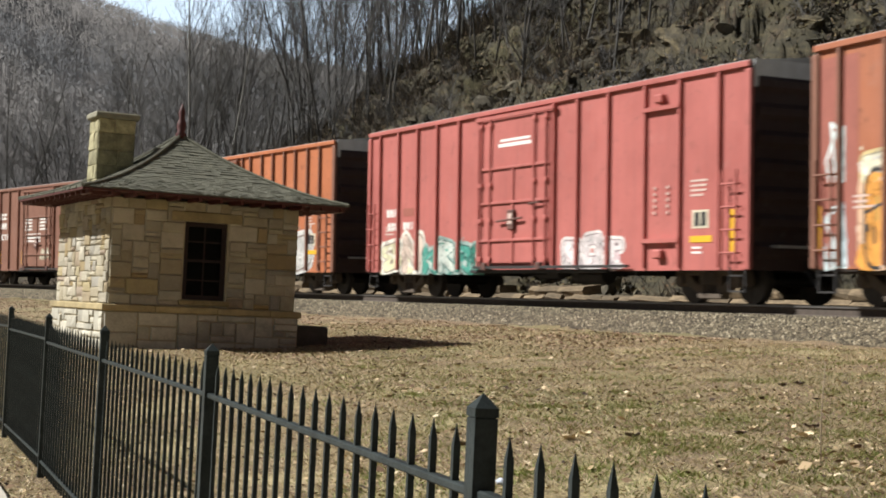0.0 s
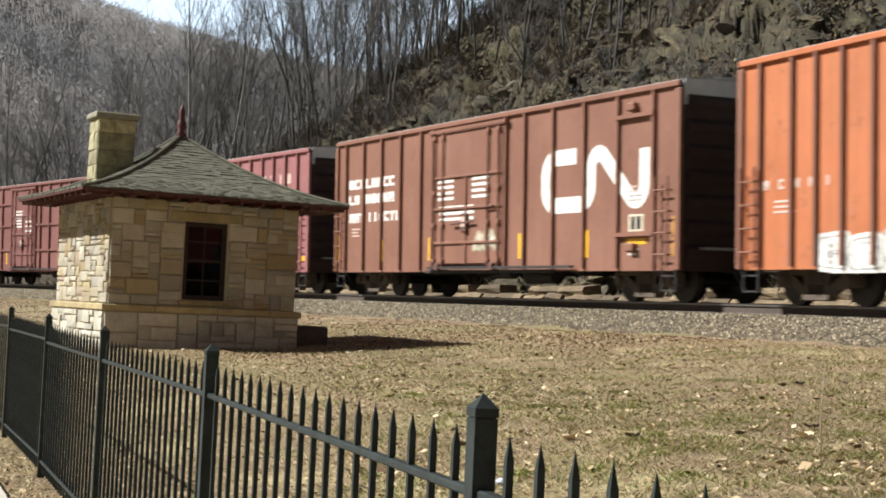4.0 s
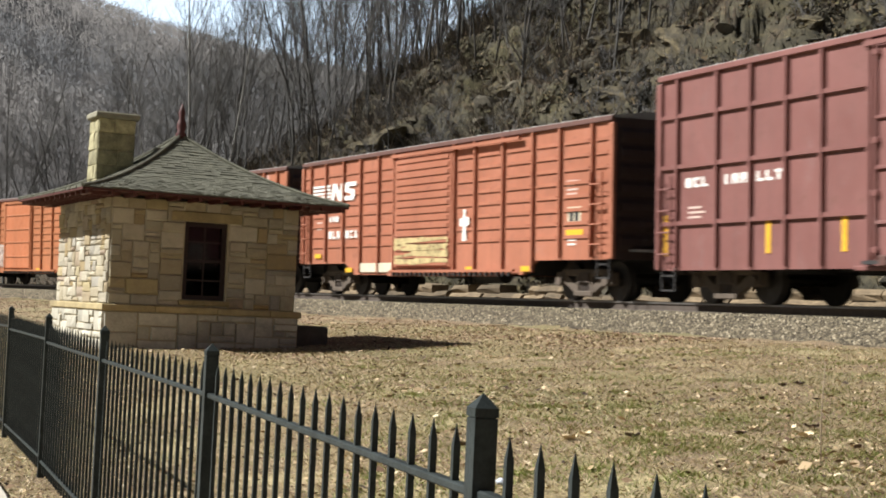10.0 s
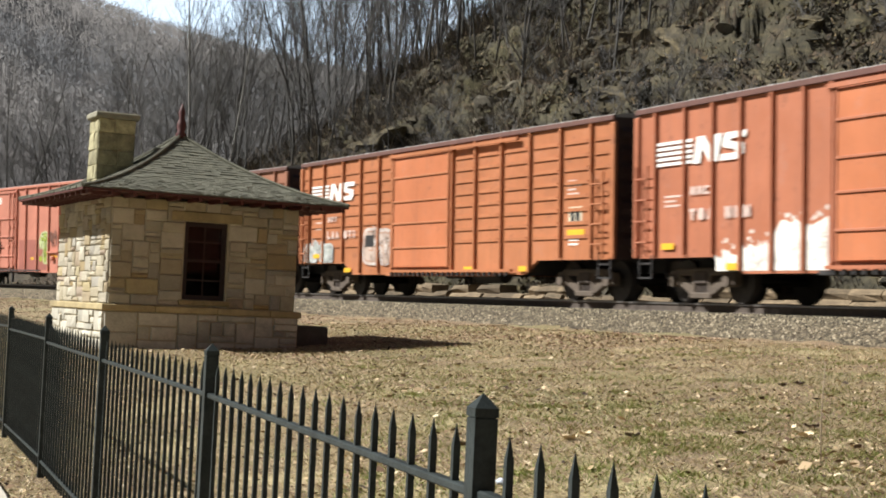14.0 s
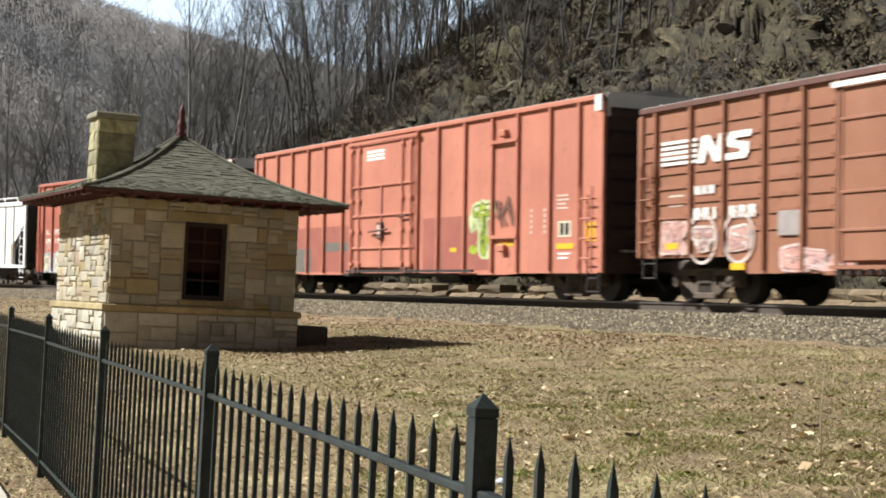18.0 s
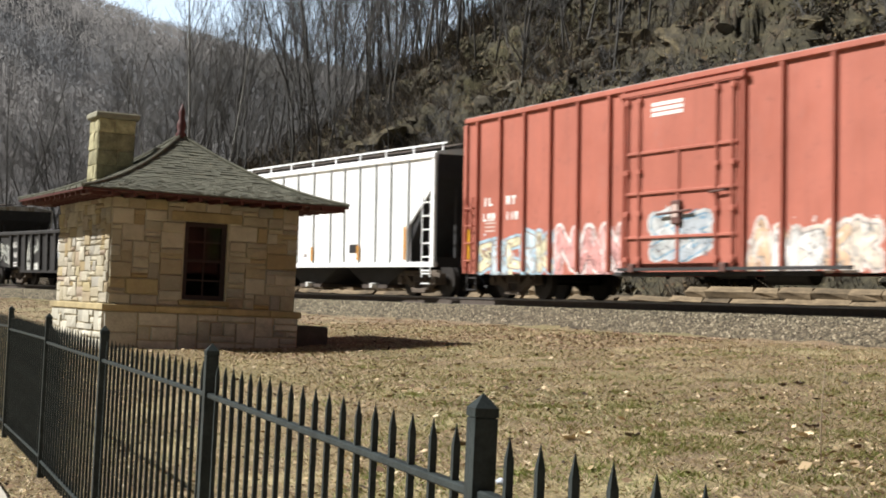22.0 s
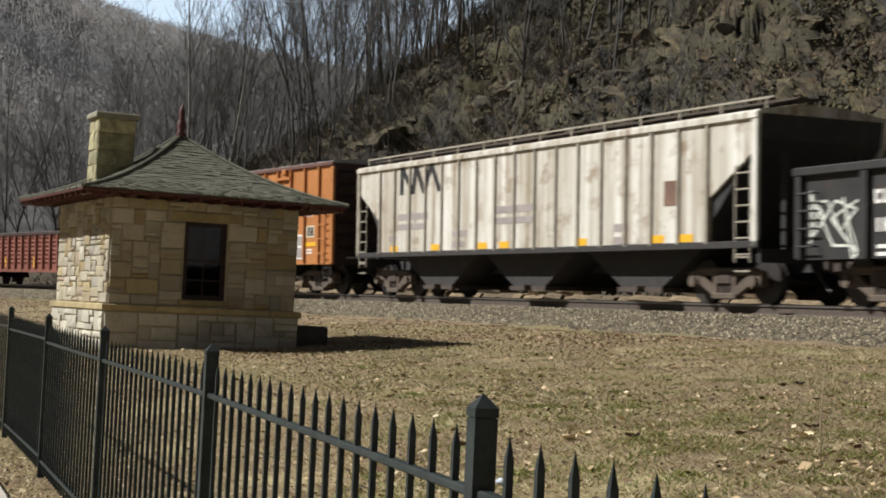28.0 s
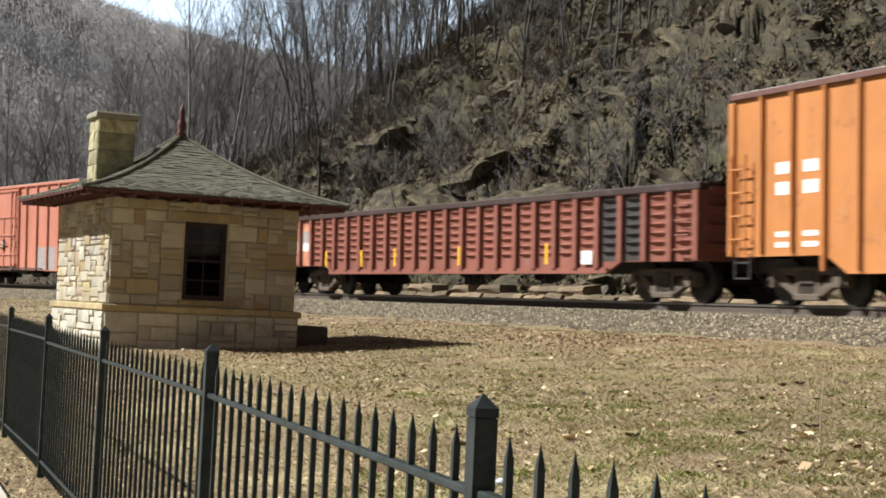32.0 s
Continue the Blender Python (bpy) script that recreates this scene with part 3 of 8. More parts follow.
def graffiti(car, x0, x1, z0, z1, fills, edge, letters_n, seed, label, y=-1.5035, strokes=3):
    """Sprayed bubble shapes in thin paint layers: a soft halo, dark contours, fat fills, colour patches, drips."""
    rng = random.Random(seed)
    pale = sum(edge) > 1.1
    line = tuple(0.4 * v + 0.02 for v in fills[-1]) if pale else edge
    halo = edge if pale else tuple(0.6 * v + 0.25 for v in fills[0])
    mats = [spray(halo), spray(line)] + [spray(c) for c in fills] + [spray(tuple(0.5 * v + 0.38 for v in fills[0])), spray(tuple(0.55 * v for v in fills[-1]))]
    nf = len(fills)
    v, f, slots = [], [], []
    w, hgt = (x1 - x0) / letters_n, z1 - z0
    lift = [0.0]

    def face(pts, slot):
        k = len(v)
        v.extend((p[0], y - lift[0], max(z0 - 0.01, p[2])) for p in pts)
        f.append(tuple(range(k, k + len(pts))))
        slots.append(slot)
        lift[0] += 0.00004

    def blob(cx, cz, rx, rz, slot, n=11):
        face([(cx + rx * rng.uniform(0.8, 1.15) * math.cos(a), 0, cz + rz * rng.uniform(0.8, 1.15) * math.sin(a)) for a in np.linspace(0, 2 * math.pi, n, endpoint=False)], slot)

    glyphs = []
    for i in range(letters_n):
        shape = rng.choice(STROKES)
        sw = min(w, hgt) * rng.uniform(0.13, 0.19)
        bx, bz = x0 + w * i + sw, z0 + sw * 0.9 + rng.uniform(0, 0.08) * hgt
        lw, lh = w * 1.05 - sw * 1.7, hgt * rng.uniform(0.78, 1.0) - 2.1 * sw
        sl = rng.uniform(-0.15, 0.25)
        P = lambda q: (bx + lw * q[0] + sl * lh * (q[1] - 0.5) * 0.4 + rng.uniform(-0.05, 0.05) * w, bz + lh * q[1] + rng.uniform(-0.03, 0.03) * hgt)
        glyphs.append(([(P(shape[k]), P(shape[k + 1])) for k in range(0, len(shape), 2)], sw))
    # halo and ground colour
    for seg, sw in glyphs:
        for p, q in seg:
            face(capsule(p, q, sw * 1.75, 0), 0)
    for _ in range(letters_n * 5):
        blob(x0 + rng.uniform(0.04, 0.96) * (x1 - x0), z0 + hgt * rng.uniform(0.05, 0.72), w * rng.uniform(0.1, 0.28), hgt * rng.uniform(0.08, 0.24), rng.choice((0, 2, 2 + rng.randrange(nf))))
    # letters: contour, fill, then patches and cuts
    for seg, sw in glyphs:
        for p, q in seg:
            face(capsule(p, q, sw * 1.16, 0), 1)
        tone = 2 + rng.randrange(nf)
        for p, q in seg:
            face(capsule(p, q, sw * 0.92, 0), tone)
        for _ in range(strokes + 5):
            p, q = rng.choice(seg)
            t = rng.uniform(0.0, 0.7)
            a, b = Vector(p).lerp(Vector(q), t), Vector(p).lerp(Vector(q), t + rng.uniform(0.1, 0.35))
            o = Vector((rng.uniform(-0.6, 0.6), rng.uniform(-0.6, 0.6))) * sw
            face(capsule(a + o, b + o, sw * rng.uniform(0.1, 0.36), 0, 3), rng.choice((1, 2 + rng.randrange(nf), nf + 2, nf + 3, nf + 2)))
    # thin loose lines, specks and drips
    for _ in range(letters_n * 3):
        cx, cz = x0 + rng.random() * (x1 - x0), z0 + hgt * rng.uniform(0.1, 0.95)
        a = rng.uniform(0, 6.28)
        d = Vector((math.cos(a), math.sin(a))) * min(w, hgt) * rng.uniform(0.1, 0.35)
        face(capsule((cx, cz), (cx + d.x, cz + d.y), min(w, hgt) * 0.018, 0, 3), rng.choice((0, 1, nf + 2)))
    for _ in range(letters_n * 6):
        r = min(w, hgt) * rng.uniform(0.015, 0.05)
        blob(x0 + rng.uniform(-0.04, 1.04) * (x1 - x0), z0 + hgt * rng.random(), r, r * rng.uniform(0.8, 2.2), rng.randrange(len(mats)), 7)
    me = bpy.data.meshes.new("graffiti")
    me.from_pydata(v, [], f)
    for m in mats:
        me.materials.append(m)
    me.polygons.foreach_set("material_index", slots)
    tagged(part("graffiti", me, None, car, label), kind="stuff")


def ragged_patch(car, x0, x1, z0, tops, col, seed, label, y=-1.506):
    """Thin brushed-on paint with a ragged upper edge, spots and runs; tops: (share of the width, height)."""
    rng = random.Random(seed)
    n = 44
    xs = np.linspace(x0, x1, n)
    zt = np.interp((xs - x0) / (x1 - x0), [a for a, b in tops], [b for a, b in tops]) + np.array([rng.uniform(-0.09, 0.07) for _ in range(n)])
    sh = Shape().add([(x, y, z0) for x in xs] + [(x, y, z) for x, z in zip(xs, zt)], [(i, i + 1, n + i + 1, n + i) for i in range(n - 1)])
    for _ in range(60):
        i = rng.randrange(n)
        cx, cz, r = xs[i], zt[i] + rng.uniform(-0.05, 0.22), rng.uniform(0.01, 0.05)
        y -= 0.00003
        sh.add([(cx + r * rng.uniform(0.6, 1.3) * math.cos(a), y, cz + r * rng.uniform(0.6, 1.3) * math.sin(a)) for a in np.linspace(0, 5.5, 7)], [tuple(range(7))])
    tagged(part("paint_patch", sh, spray(col), car, label), kind="stuff")


def scrawl(car, x0, z0, sx, sz, col, seed, n=9, width=0.035, y=-1.505, label="sprayed line scrawl"):
    """A sprayed line that turns back on itself."""
    rng = random.Random(seed)
    sh = Shape()
    p = (rng.random(), rng.random())
    for _ in range(n):
        q = (min(1, max(0, p[0] + rng.uniform(-0.55, 0.6))), min(1, max(0, rng.random())))
        a, b = Vector((x0 + sx * p[0], z0 + sz * p[1])), Vector((x0 + sx * q[0], z0 + sz * q[1]))
        d = (b - a)
        if d.length > 0.02:
            t = Vector((-d.y, d.x)).normalized() * width
            c = [a - t, a + t, b + t, b - t]
            sh.add([(u.x, y, u.y) for u in c], [(0, 1, 2, 3)])
            y -= 0.0002
        p = q
    tagged(part("graffiti", sh, spray(col), car, label), kind="stuff")


def profile_side(length, zend, zmid, inset, ztop, y0, y1):
    """Side wall with a belly: high over the trucks, low between them."""
    h = length / 2
    a = h - inset
    out = [(-h, zend), (-a, zend), (-a + 0.55, zmid), (a - 0.55, zmid), (a, zend), (h, zend), (h, ztop), (-h, ztop)] if zmid < zend - 0.02 else [(-h, zend), (h, zend), (h, ztop), (-h, ztop)]
    return Shape().prism(out, y0, y1)


# door gear and eave rails: grime and rust, with shade put into the brown
GRIME_SHADE = plain("grimy_shaded_brown", (0.11, 0.05, 0.04), 0.7, 0.0, 0.3, 5, 0.1)
STD = (0.62, 1.74, 2.84, 3.95, 5.05, 10.1, 11.3, 12.5, 13.7, 14.93)


def boxcar(name, front, rear, paint, label, ztop=4.3, zend=0.62, zmid=0.62, inset=3.2, ribs=STD, door=(6.0, 9.1), style="smooth", door_kind="plug", gap=1.0, rib_mat=None, roof_mat=None,
           yellow=(), hatch=None, data=True, seed=1, door_mat=None):
    """A covered goods wagon. door: metres from its rear end."""
    L = front - rear
    h = L / 2
    rng = random.Random(seed)
    car = thing(name, label, "boxcar", "cars of the goods train", at=track_pose((front + rear) / 2))
    rib_mat = rib_mat or paint
    roof_mat = roof_mat or paint
    d0, d1 = door[0] - h, door[1] - h
    # walls, floor and roof
    part("side_wall", profile_side(L, zend, zmid, inset, ztop, -1.50, -1.42), paint, car)
    part("side_wall", profile_side(L, zend, zmid, inset, ztop, 1.42, 1.50), paint, car)
    part("floor", Shape().box(-h + 0.02, h - 0.02, -1.42, 1.42, 0.9, 1.05), UNDER, car)
    roof = Shape().prism([(-h - 0.02, ztop), (h + 0.02, ztop), (h + 0.02, ztop + 0.06), (-h - 0.02, ztop + 0.06)], -1.53, 1.53)
    roof.add([(-h, -1.5, ztop + 0.06), (h, -1.5, ztop + 0.06), (h, 0, ztop + 0.22), (-h, 0, ztop + 0.22), (h, 1.5, ztop + 0.06), (-h, 1.5, ztop + 0.06)],
             [(0, 1, 2, 3), (3, 2, 4, 5), (0, 3, 5), (1, 4, 2)])
    rf = part("roof", roof, END_SHADE, car, "dull ribbed steel roof")
    rib_me = {}
    for k in (-1, 1):
        rr = Shape()
        rr.add([(-0.04, k * 1.5, ztop + 0.08), (0.04, k * 1.5, ztop + 0.08), (0.04, 0, ztop + 0.25), (-0.04, 0, ztop + 0.25),
                (-0.04, k * 1.5, ztop + 0.04), (0.04, k * 1.5, ztop + 0.04), (0.04, 0, ztop + 0.21), (-0.04, 0, ztop + 0.21)],
               [(0, 1, 2, 3), (4, 5, 1, 0), (5, 6, 2, 1), (7, 4, 0, 3)])
        rib_me[k] = rr.mesh("roof_rib", END_SHADE)
        for i in range(int(L / 1.2)):
            part("roof_rib", rib_me[k], None, rf, at=pose(-h + 0.6 + i * 1.2, 0, 0))
    part("eave_rail", Shape().box(-h - 0.03, h + 0.03, -1.57, -1.50, ztop - 0.07, ztop + 0.045, c=0.015), roof_mat, car)
    part("eave_rail", Shape().box(-h - 0.03, h + 0.03, 1.50, 1.57, ztop - 0.07, ztop + 0.045, c=0.015), roof_mat, car)
    part("side_sill", Shape().box(d0 - 0.4, d1 + 2.2, -1.57, -1.50, zmid - 0.04, zmid + 0.04, c=0.012), UNDER if style == "smooth" else paint, car)
    # ends with pressed ribs, their shade put into a dark paint
    for k in (-1, 1):
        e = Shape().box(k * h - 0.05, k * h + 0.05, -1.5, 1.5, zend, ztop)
        end = part("car_end", e, SHADE_DARK, car, "ribbed end wall in dark paint that holds its shade")
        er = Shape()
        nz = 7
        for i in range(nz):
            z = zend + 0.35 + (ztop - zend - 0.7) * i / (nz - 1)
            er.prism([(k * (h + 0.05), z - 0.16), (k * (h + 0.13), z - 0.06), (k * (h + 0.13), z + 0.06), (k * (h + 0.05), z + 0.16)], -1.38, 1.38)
        part("end_rib", er, SHADE_DARK, end)
        part("corner_post", Shape().box(k * h - 0.09, k * h + 0.07, -1.56, -1.48, zend, ztop - 0.1, c=0.02), rib_mat, car)
        if style == "smooth" and ztop > 4:
            part("end_cap", Shape().prism([(k * (h + 0.055), ztop - 0.42), (k * (h + 0.075), ztop - 0.42), (k * (h + 0.075), ztop + 0.08), (k * (h + 0.055), ztop + 0.08)], -1.46, 1.46), CAP_STEEL, end, "bare grey steel upper end")
        part("end_platform", Shape().box(k * (h + 0.05) - 0.02, k * (h + 0.05) + 0.22 * k + 0.02, -1.1, 1.1, 1.02, 1.07), GALV, end)
        step = Shape()
        for zz in (zend - 0.1, zend - 0.38):
            step.box(k * (h - 0.3) - 0.22, k * (h - 0.3) + 0.22, -1.52, -1.47, zz - 0.015, zz + 0.015)
        for e2 in (-0.22, 0.22):
            step.box(k * (h - 0.3) + e2 - 0.015, k * (h - 0.3) + e2 + 0.015, -1.52, -1.49, zend - 0.4, zend + 0.06)
        part("sill_step", step, UNDER, car)
    # upright posts
    def side_floor(x):
        return zend if abs(x) > h - inset else zmid
    xs = [r - h for r in ribs] + [d0 - 0.1, d1 + 0.1]
    made = {}
    for x in xs:
        z0 = side_floor(x) + 0.05
        if z0 not in made:
            made[z0] = Shape().prism([(-0.034, z0), (0.034, z0), (0.034, ztop - 0.07), (-0.034, ztop - 0.07)], -1.58, -1.50).mesh("side_post", rib_mat)
        part("side_post", made[z0], rib_mat, car, at=pose(x, 0, 0))
    if style == "grid":
        for f in (0.79, 0.53, 0.24):
            z = zend + (ztop - zend) * f
            for a, b in ((-h + 0.1, d0 - 0.1), (d1 + 0.1, h - 0.1)):
                part("side_rail", Shape().box(a, b, -1.56, -1.50, z - 0.04, z + 0.04), rib_mat, car)
    if style == "beaded":
        edges = sorted([-h] + xs + [h])
        for a, b in zip(edges, edges[1:]):
            if (a >= d0 - 0.15 and b <= d1 + 0.15) or b - a < 0.4:
                continue
            bead = Shape().prism([(a + 0.11, 0), (b - 0.11, 0), (b - 0.16, 0.075), (a + 0.16, 0.075)], -1.532, -1.50).mesh("panel_bead", paint)
            for i in range(8):
                part("panel_bead", bead, paint, car, at=pose(0, 0, zend + 0.45 + i * (ztop - zend - 0.75) / 7.5))
    # door
    dz0, dz1 = zmid + 0.18, ztop - 0.22
    dm = Shape().box(d0, d1, -1.575, -1.50, dz0, dz1, c=0.02)
    dr = part("door", dm, door_mat or paint, car, "plug door with locking rods" if door_kind == "plug" else "sliding door")
    if door_kind == "plug":
        for i, x in enumerate((d0 + 0.12, d0 + 0.55, d1 - 0.6, d1 - 0.12)):
            part("lock_rod", Shape().tube((x, -1.62, dz0 - 0.1), (x, -1.62, dz1 + 0.05), 0.026, n=6), rib_mat, dr)
        for f in (0.16, 0.42, 0.66):
            z = dz0 + (dz1 - dz0) * f
            part("door_brace", Shape().box(d0 + 0.05, d1 - 0.05, -1.62, -1.575, z - 0.03, z + 0.03, c=0.01), rib_mat, dr)
        part("door_brace", Shape().box((d0 + d1) / 2 - 0.04, (d0 + d1) / 2 + 0.04, -1.61, -1.575, dz0, dz0 + (dz1 - dz0) * 0.66), rib_mat, dr)
        hw = Shape().tube(((d0 + d1) / 2 - 0.6, -1.66, dz0 + 0.95), ((d0 + d1) / 2 + 0.5, -1.66, dz0 + 1.0), 0.025, n=6).box((d0 + d1) / 2 - 0.13, (d0 + d1) / 2 + 0.13, -1.66, -1.57, dz0 + 0.75, dz0 + 1.2, c=0.02)
        part("lock_gear", hw, GRIME_SHADE, dr)
        br = Shape().box(-0.06, 0.06, -1.645, -1.575, -0.05, 0.05, c=0.01).mesh("rod_bracket", rib_mat)
        for x in (d0 + 0.12, d0 + 0.55, d1 - 0.6, d1 - 0.12):
            for f in (0.03, 0.3, 0.55, 0.97):
                part("rod_bracket", br, None, dr, at=pose(x, 0, dz0 + (dz1 - dz0) * f))
        part("door_handle", Shape().pipe([(d1 - 0.75, -1.58, dz0 + 1.3), (d1 - 0.75, -1.66, dz0 + 1.3), (d1 - 0.3, -1.66, dz0 + 1.32), (d1 - 0.3, -1.58, dz0 + 1.32)], [0.022] * 4, 6), GRIME_SHADE, dr)
        for x in (d0 + 0.35, d1 - 0.35):
            part("door_roller", Shape().box(x - 0.09, x + 0.09, -1.67, -1.58, zmid + 0.02, zmid + 0.2, c=0.02), GRIME_SHADE, dr)
        stencil(car, d1 - 1.05, dz0 + 0.62, 0.5, 2, FADED, rng, 0.1, 0.05)
        part("door_placard", Shape().box((d0 + d1) / 2 - 0.09, (d0 + d1) / 2 + 0.09, -1.668, -1.66, dz0 + 0.88, dz0 + 1.12), FADED, dr)
    elif door_kind == "corrugated":
        for i in range(15):
            z = dz0 + 0.1 + i * (dz1 - dz0 - 0.2) / 14
            part("door_rib", Shape().prism([(d0 + 0.12, z - 0.05), (d1 - 0.12, z - 0.05), (d1 - 0.12, z + 0.05), (d0 + 0.12, z + 0.05)], -1.605, -1.575), paint, dr)
    else:
        for f in (0.18, 0.40, 0.60, 0.82):
            z = dz0 + (dz1 - dz0) * f
            part("door_rib", Shape().box(d0 + 0.03, d1 - 0.03, -1.605, -1.575, z - 0.025, z + 0.025, c=0.008), rib_mat, dr)
        part("door_frame_edge", Shape().box(d0, d0 + 0.06, -1.60, -1.575, dz0, dz1), rib_mat, dr)
        part("door_frame_edge", Shape().box(d1 - 0.06, d1, -1.60, -1.575, dz0, dz1), rib_mat, dr)
    part("door_track", Shape().box(d0 - 0.15, d1 + (0.2 if door_kind == "plug" else 3.2), -1.64, -1.57, dz1 + 0.02, dz1 + 0.10), rib_mat, car, "overhead door track")
    part("door_track", Shape().box(d0 - 0.15, d1 + 3.0, -1.65, -1.57, zmid + 0.06, zmid + 0.12), rib_mat if door_kind != "plug" else UNDER, car, "lower door track")
    if door_kind != "plug":
        part("track_bracket", sum_boxes([(d0 + 0.25 * i, d0 + 0.25 * i + 0.07, -1.63, -1.57, zmid - 0.03, zmid + 0.07) for i in range(int((d1 + 3 - d0) / 0.25))]), UNDER, car)
    if hatch:
        x, x2, hz0, hz1 = hatch[0] - h, hatch[1] - h, hatch[2], hatch[3]
        part("raised_panel", Shape().box(x, x2, -1.505, -1.49, hz0, hz1), paint, car)
        part("panel_frame", sum_boxes([(x - 0.05, x2 + 0.03, -1.6, -1.5, hz1 - 0.05, hz1 + 0.03), (x - 0.05, x2 + 0.03, -1.6, -1.5, hz0 - 0.05, hz0 + 0.03), (x - 0.03, x + 0.04, -1.56, -1.5, hz0, hz1)]), rib_mat, car)
        for z in (hz1 + 0.16, hz0 - 0.28):
            part("lifting_lug", Shape().box(x + 0.4, x + 0.65, -1.63, -1.50, z - 0.08, z + 0.1, c=0.03), rib_mat, car)
    ladder(car, h - 0.62, zend + 0.1, zend + 1.75, rib_mat, rungs=4)
    ladder(car, -h + 0.12, zend + 0.1, zend + 1.75, rib_mat, rungs=4)
    for x in (h - 0.62, h - 0.2, -h + 0.12, -h + 0.54):
        part("ladder_stile", Shape().box(x - 0.018, x + 0.018, -1.655, -1.62, zend + 0.02, zend + 1.8), rib_mat, car)
    for x in yellow:
        part("reflector", Shape().box(x - h - 0.06, x - h + 0.06, -1.512, -1.5, zend + 0.28, zend + 0.85 if 0.3 < x < 15 else zend + 1.05), YELLOW, car)
    # plates and stencilled data
    px = h - 1.65
    part("data_plate", sum_boxes([(px, px + 0.5, -1.506, -1.5, zend + 0.78, zend + 1.12)]), CREAM, car, "cream stencilled data panel")
    part("data_plate", sum_boxes([(px + 0.08, px + 0.22, -1.511, -1.506, zend + 0.82, zend + 1.08), (px + 0.28, px + 0.42, -1.511, -1.506, zend + 0.82, zend + 1.08)]), BLACKP, car)
    part("reflector", Shape().box(px - 0.05, px + 0.6, -1.512, -1.5, zend + 0.52, zend + 0.64), YELLOW, car)
    stencil(car, px, zend + 0.4, 0.5, 2, WHITE, rng)
    stencil(car, px - 0.05, zend + 1.65, 0.55, 4, FADED, rng)
    if data:
        stencil(car, -h + 0.95, zend + 1.15, 0.6, 3, FADED, rng)
        stencil(car, d0 + 0.3, zend + 1.9, 0.5, 3, WHITE, rng)
    # under the floor
    part("brake_cylinder", Shape().tube((-0.4, -0.7, 0.62), (0.5, -0.7, 0.62), 0.16, n=12), UNDER, car)
    part("brake_reservoir", Shape().tube((1.0, -0.6, 0.55), (2.2, -0.6, 0.55), 0.2, n=12), UNDER, car)
    part("cross_bearer", sum_boxes([(x - 0.06, x + 0.06, -1.4, 1.4, 0.55, 0.9) for x in np.linspace(-h + 3.6, h - 3.6, 5)]), UNDER, car)
    running_gear(car, L, gap=gap)
    return car, h, zend, d0, d1


def sum_boxes(rows):
    sh = Shape()
    for r in rows:
        sh.box(*r)
    return sh


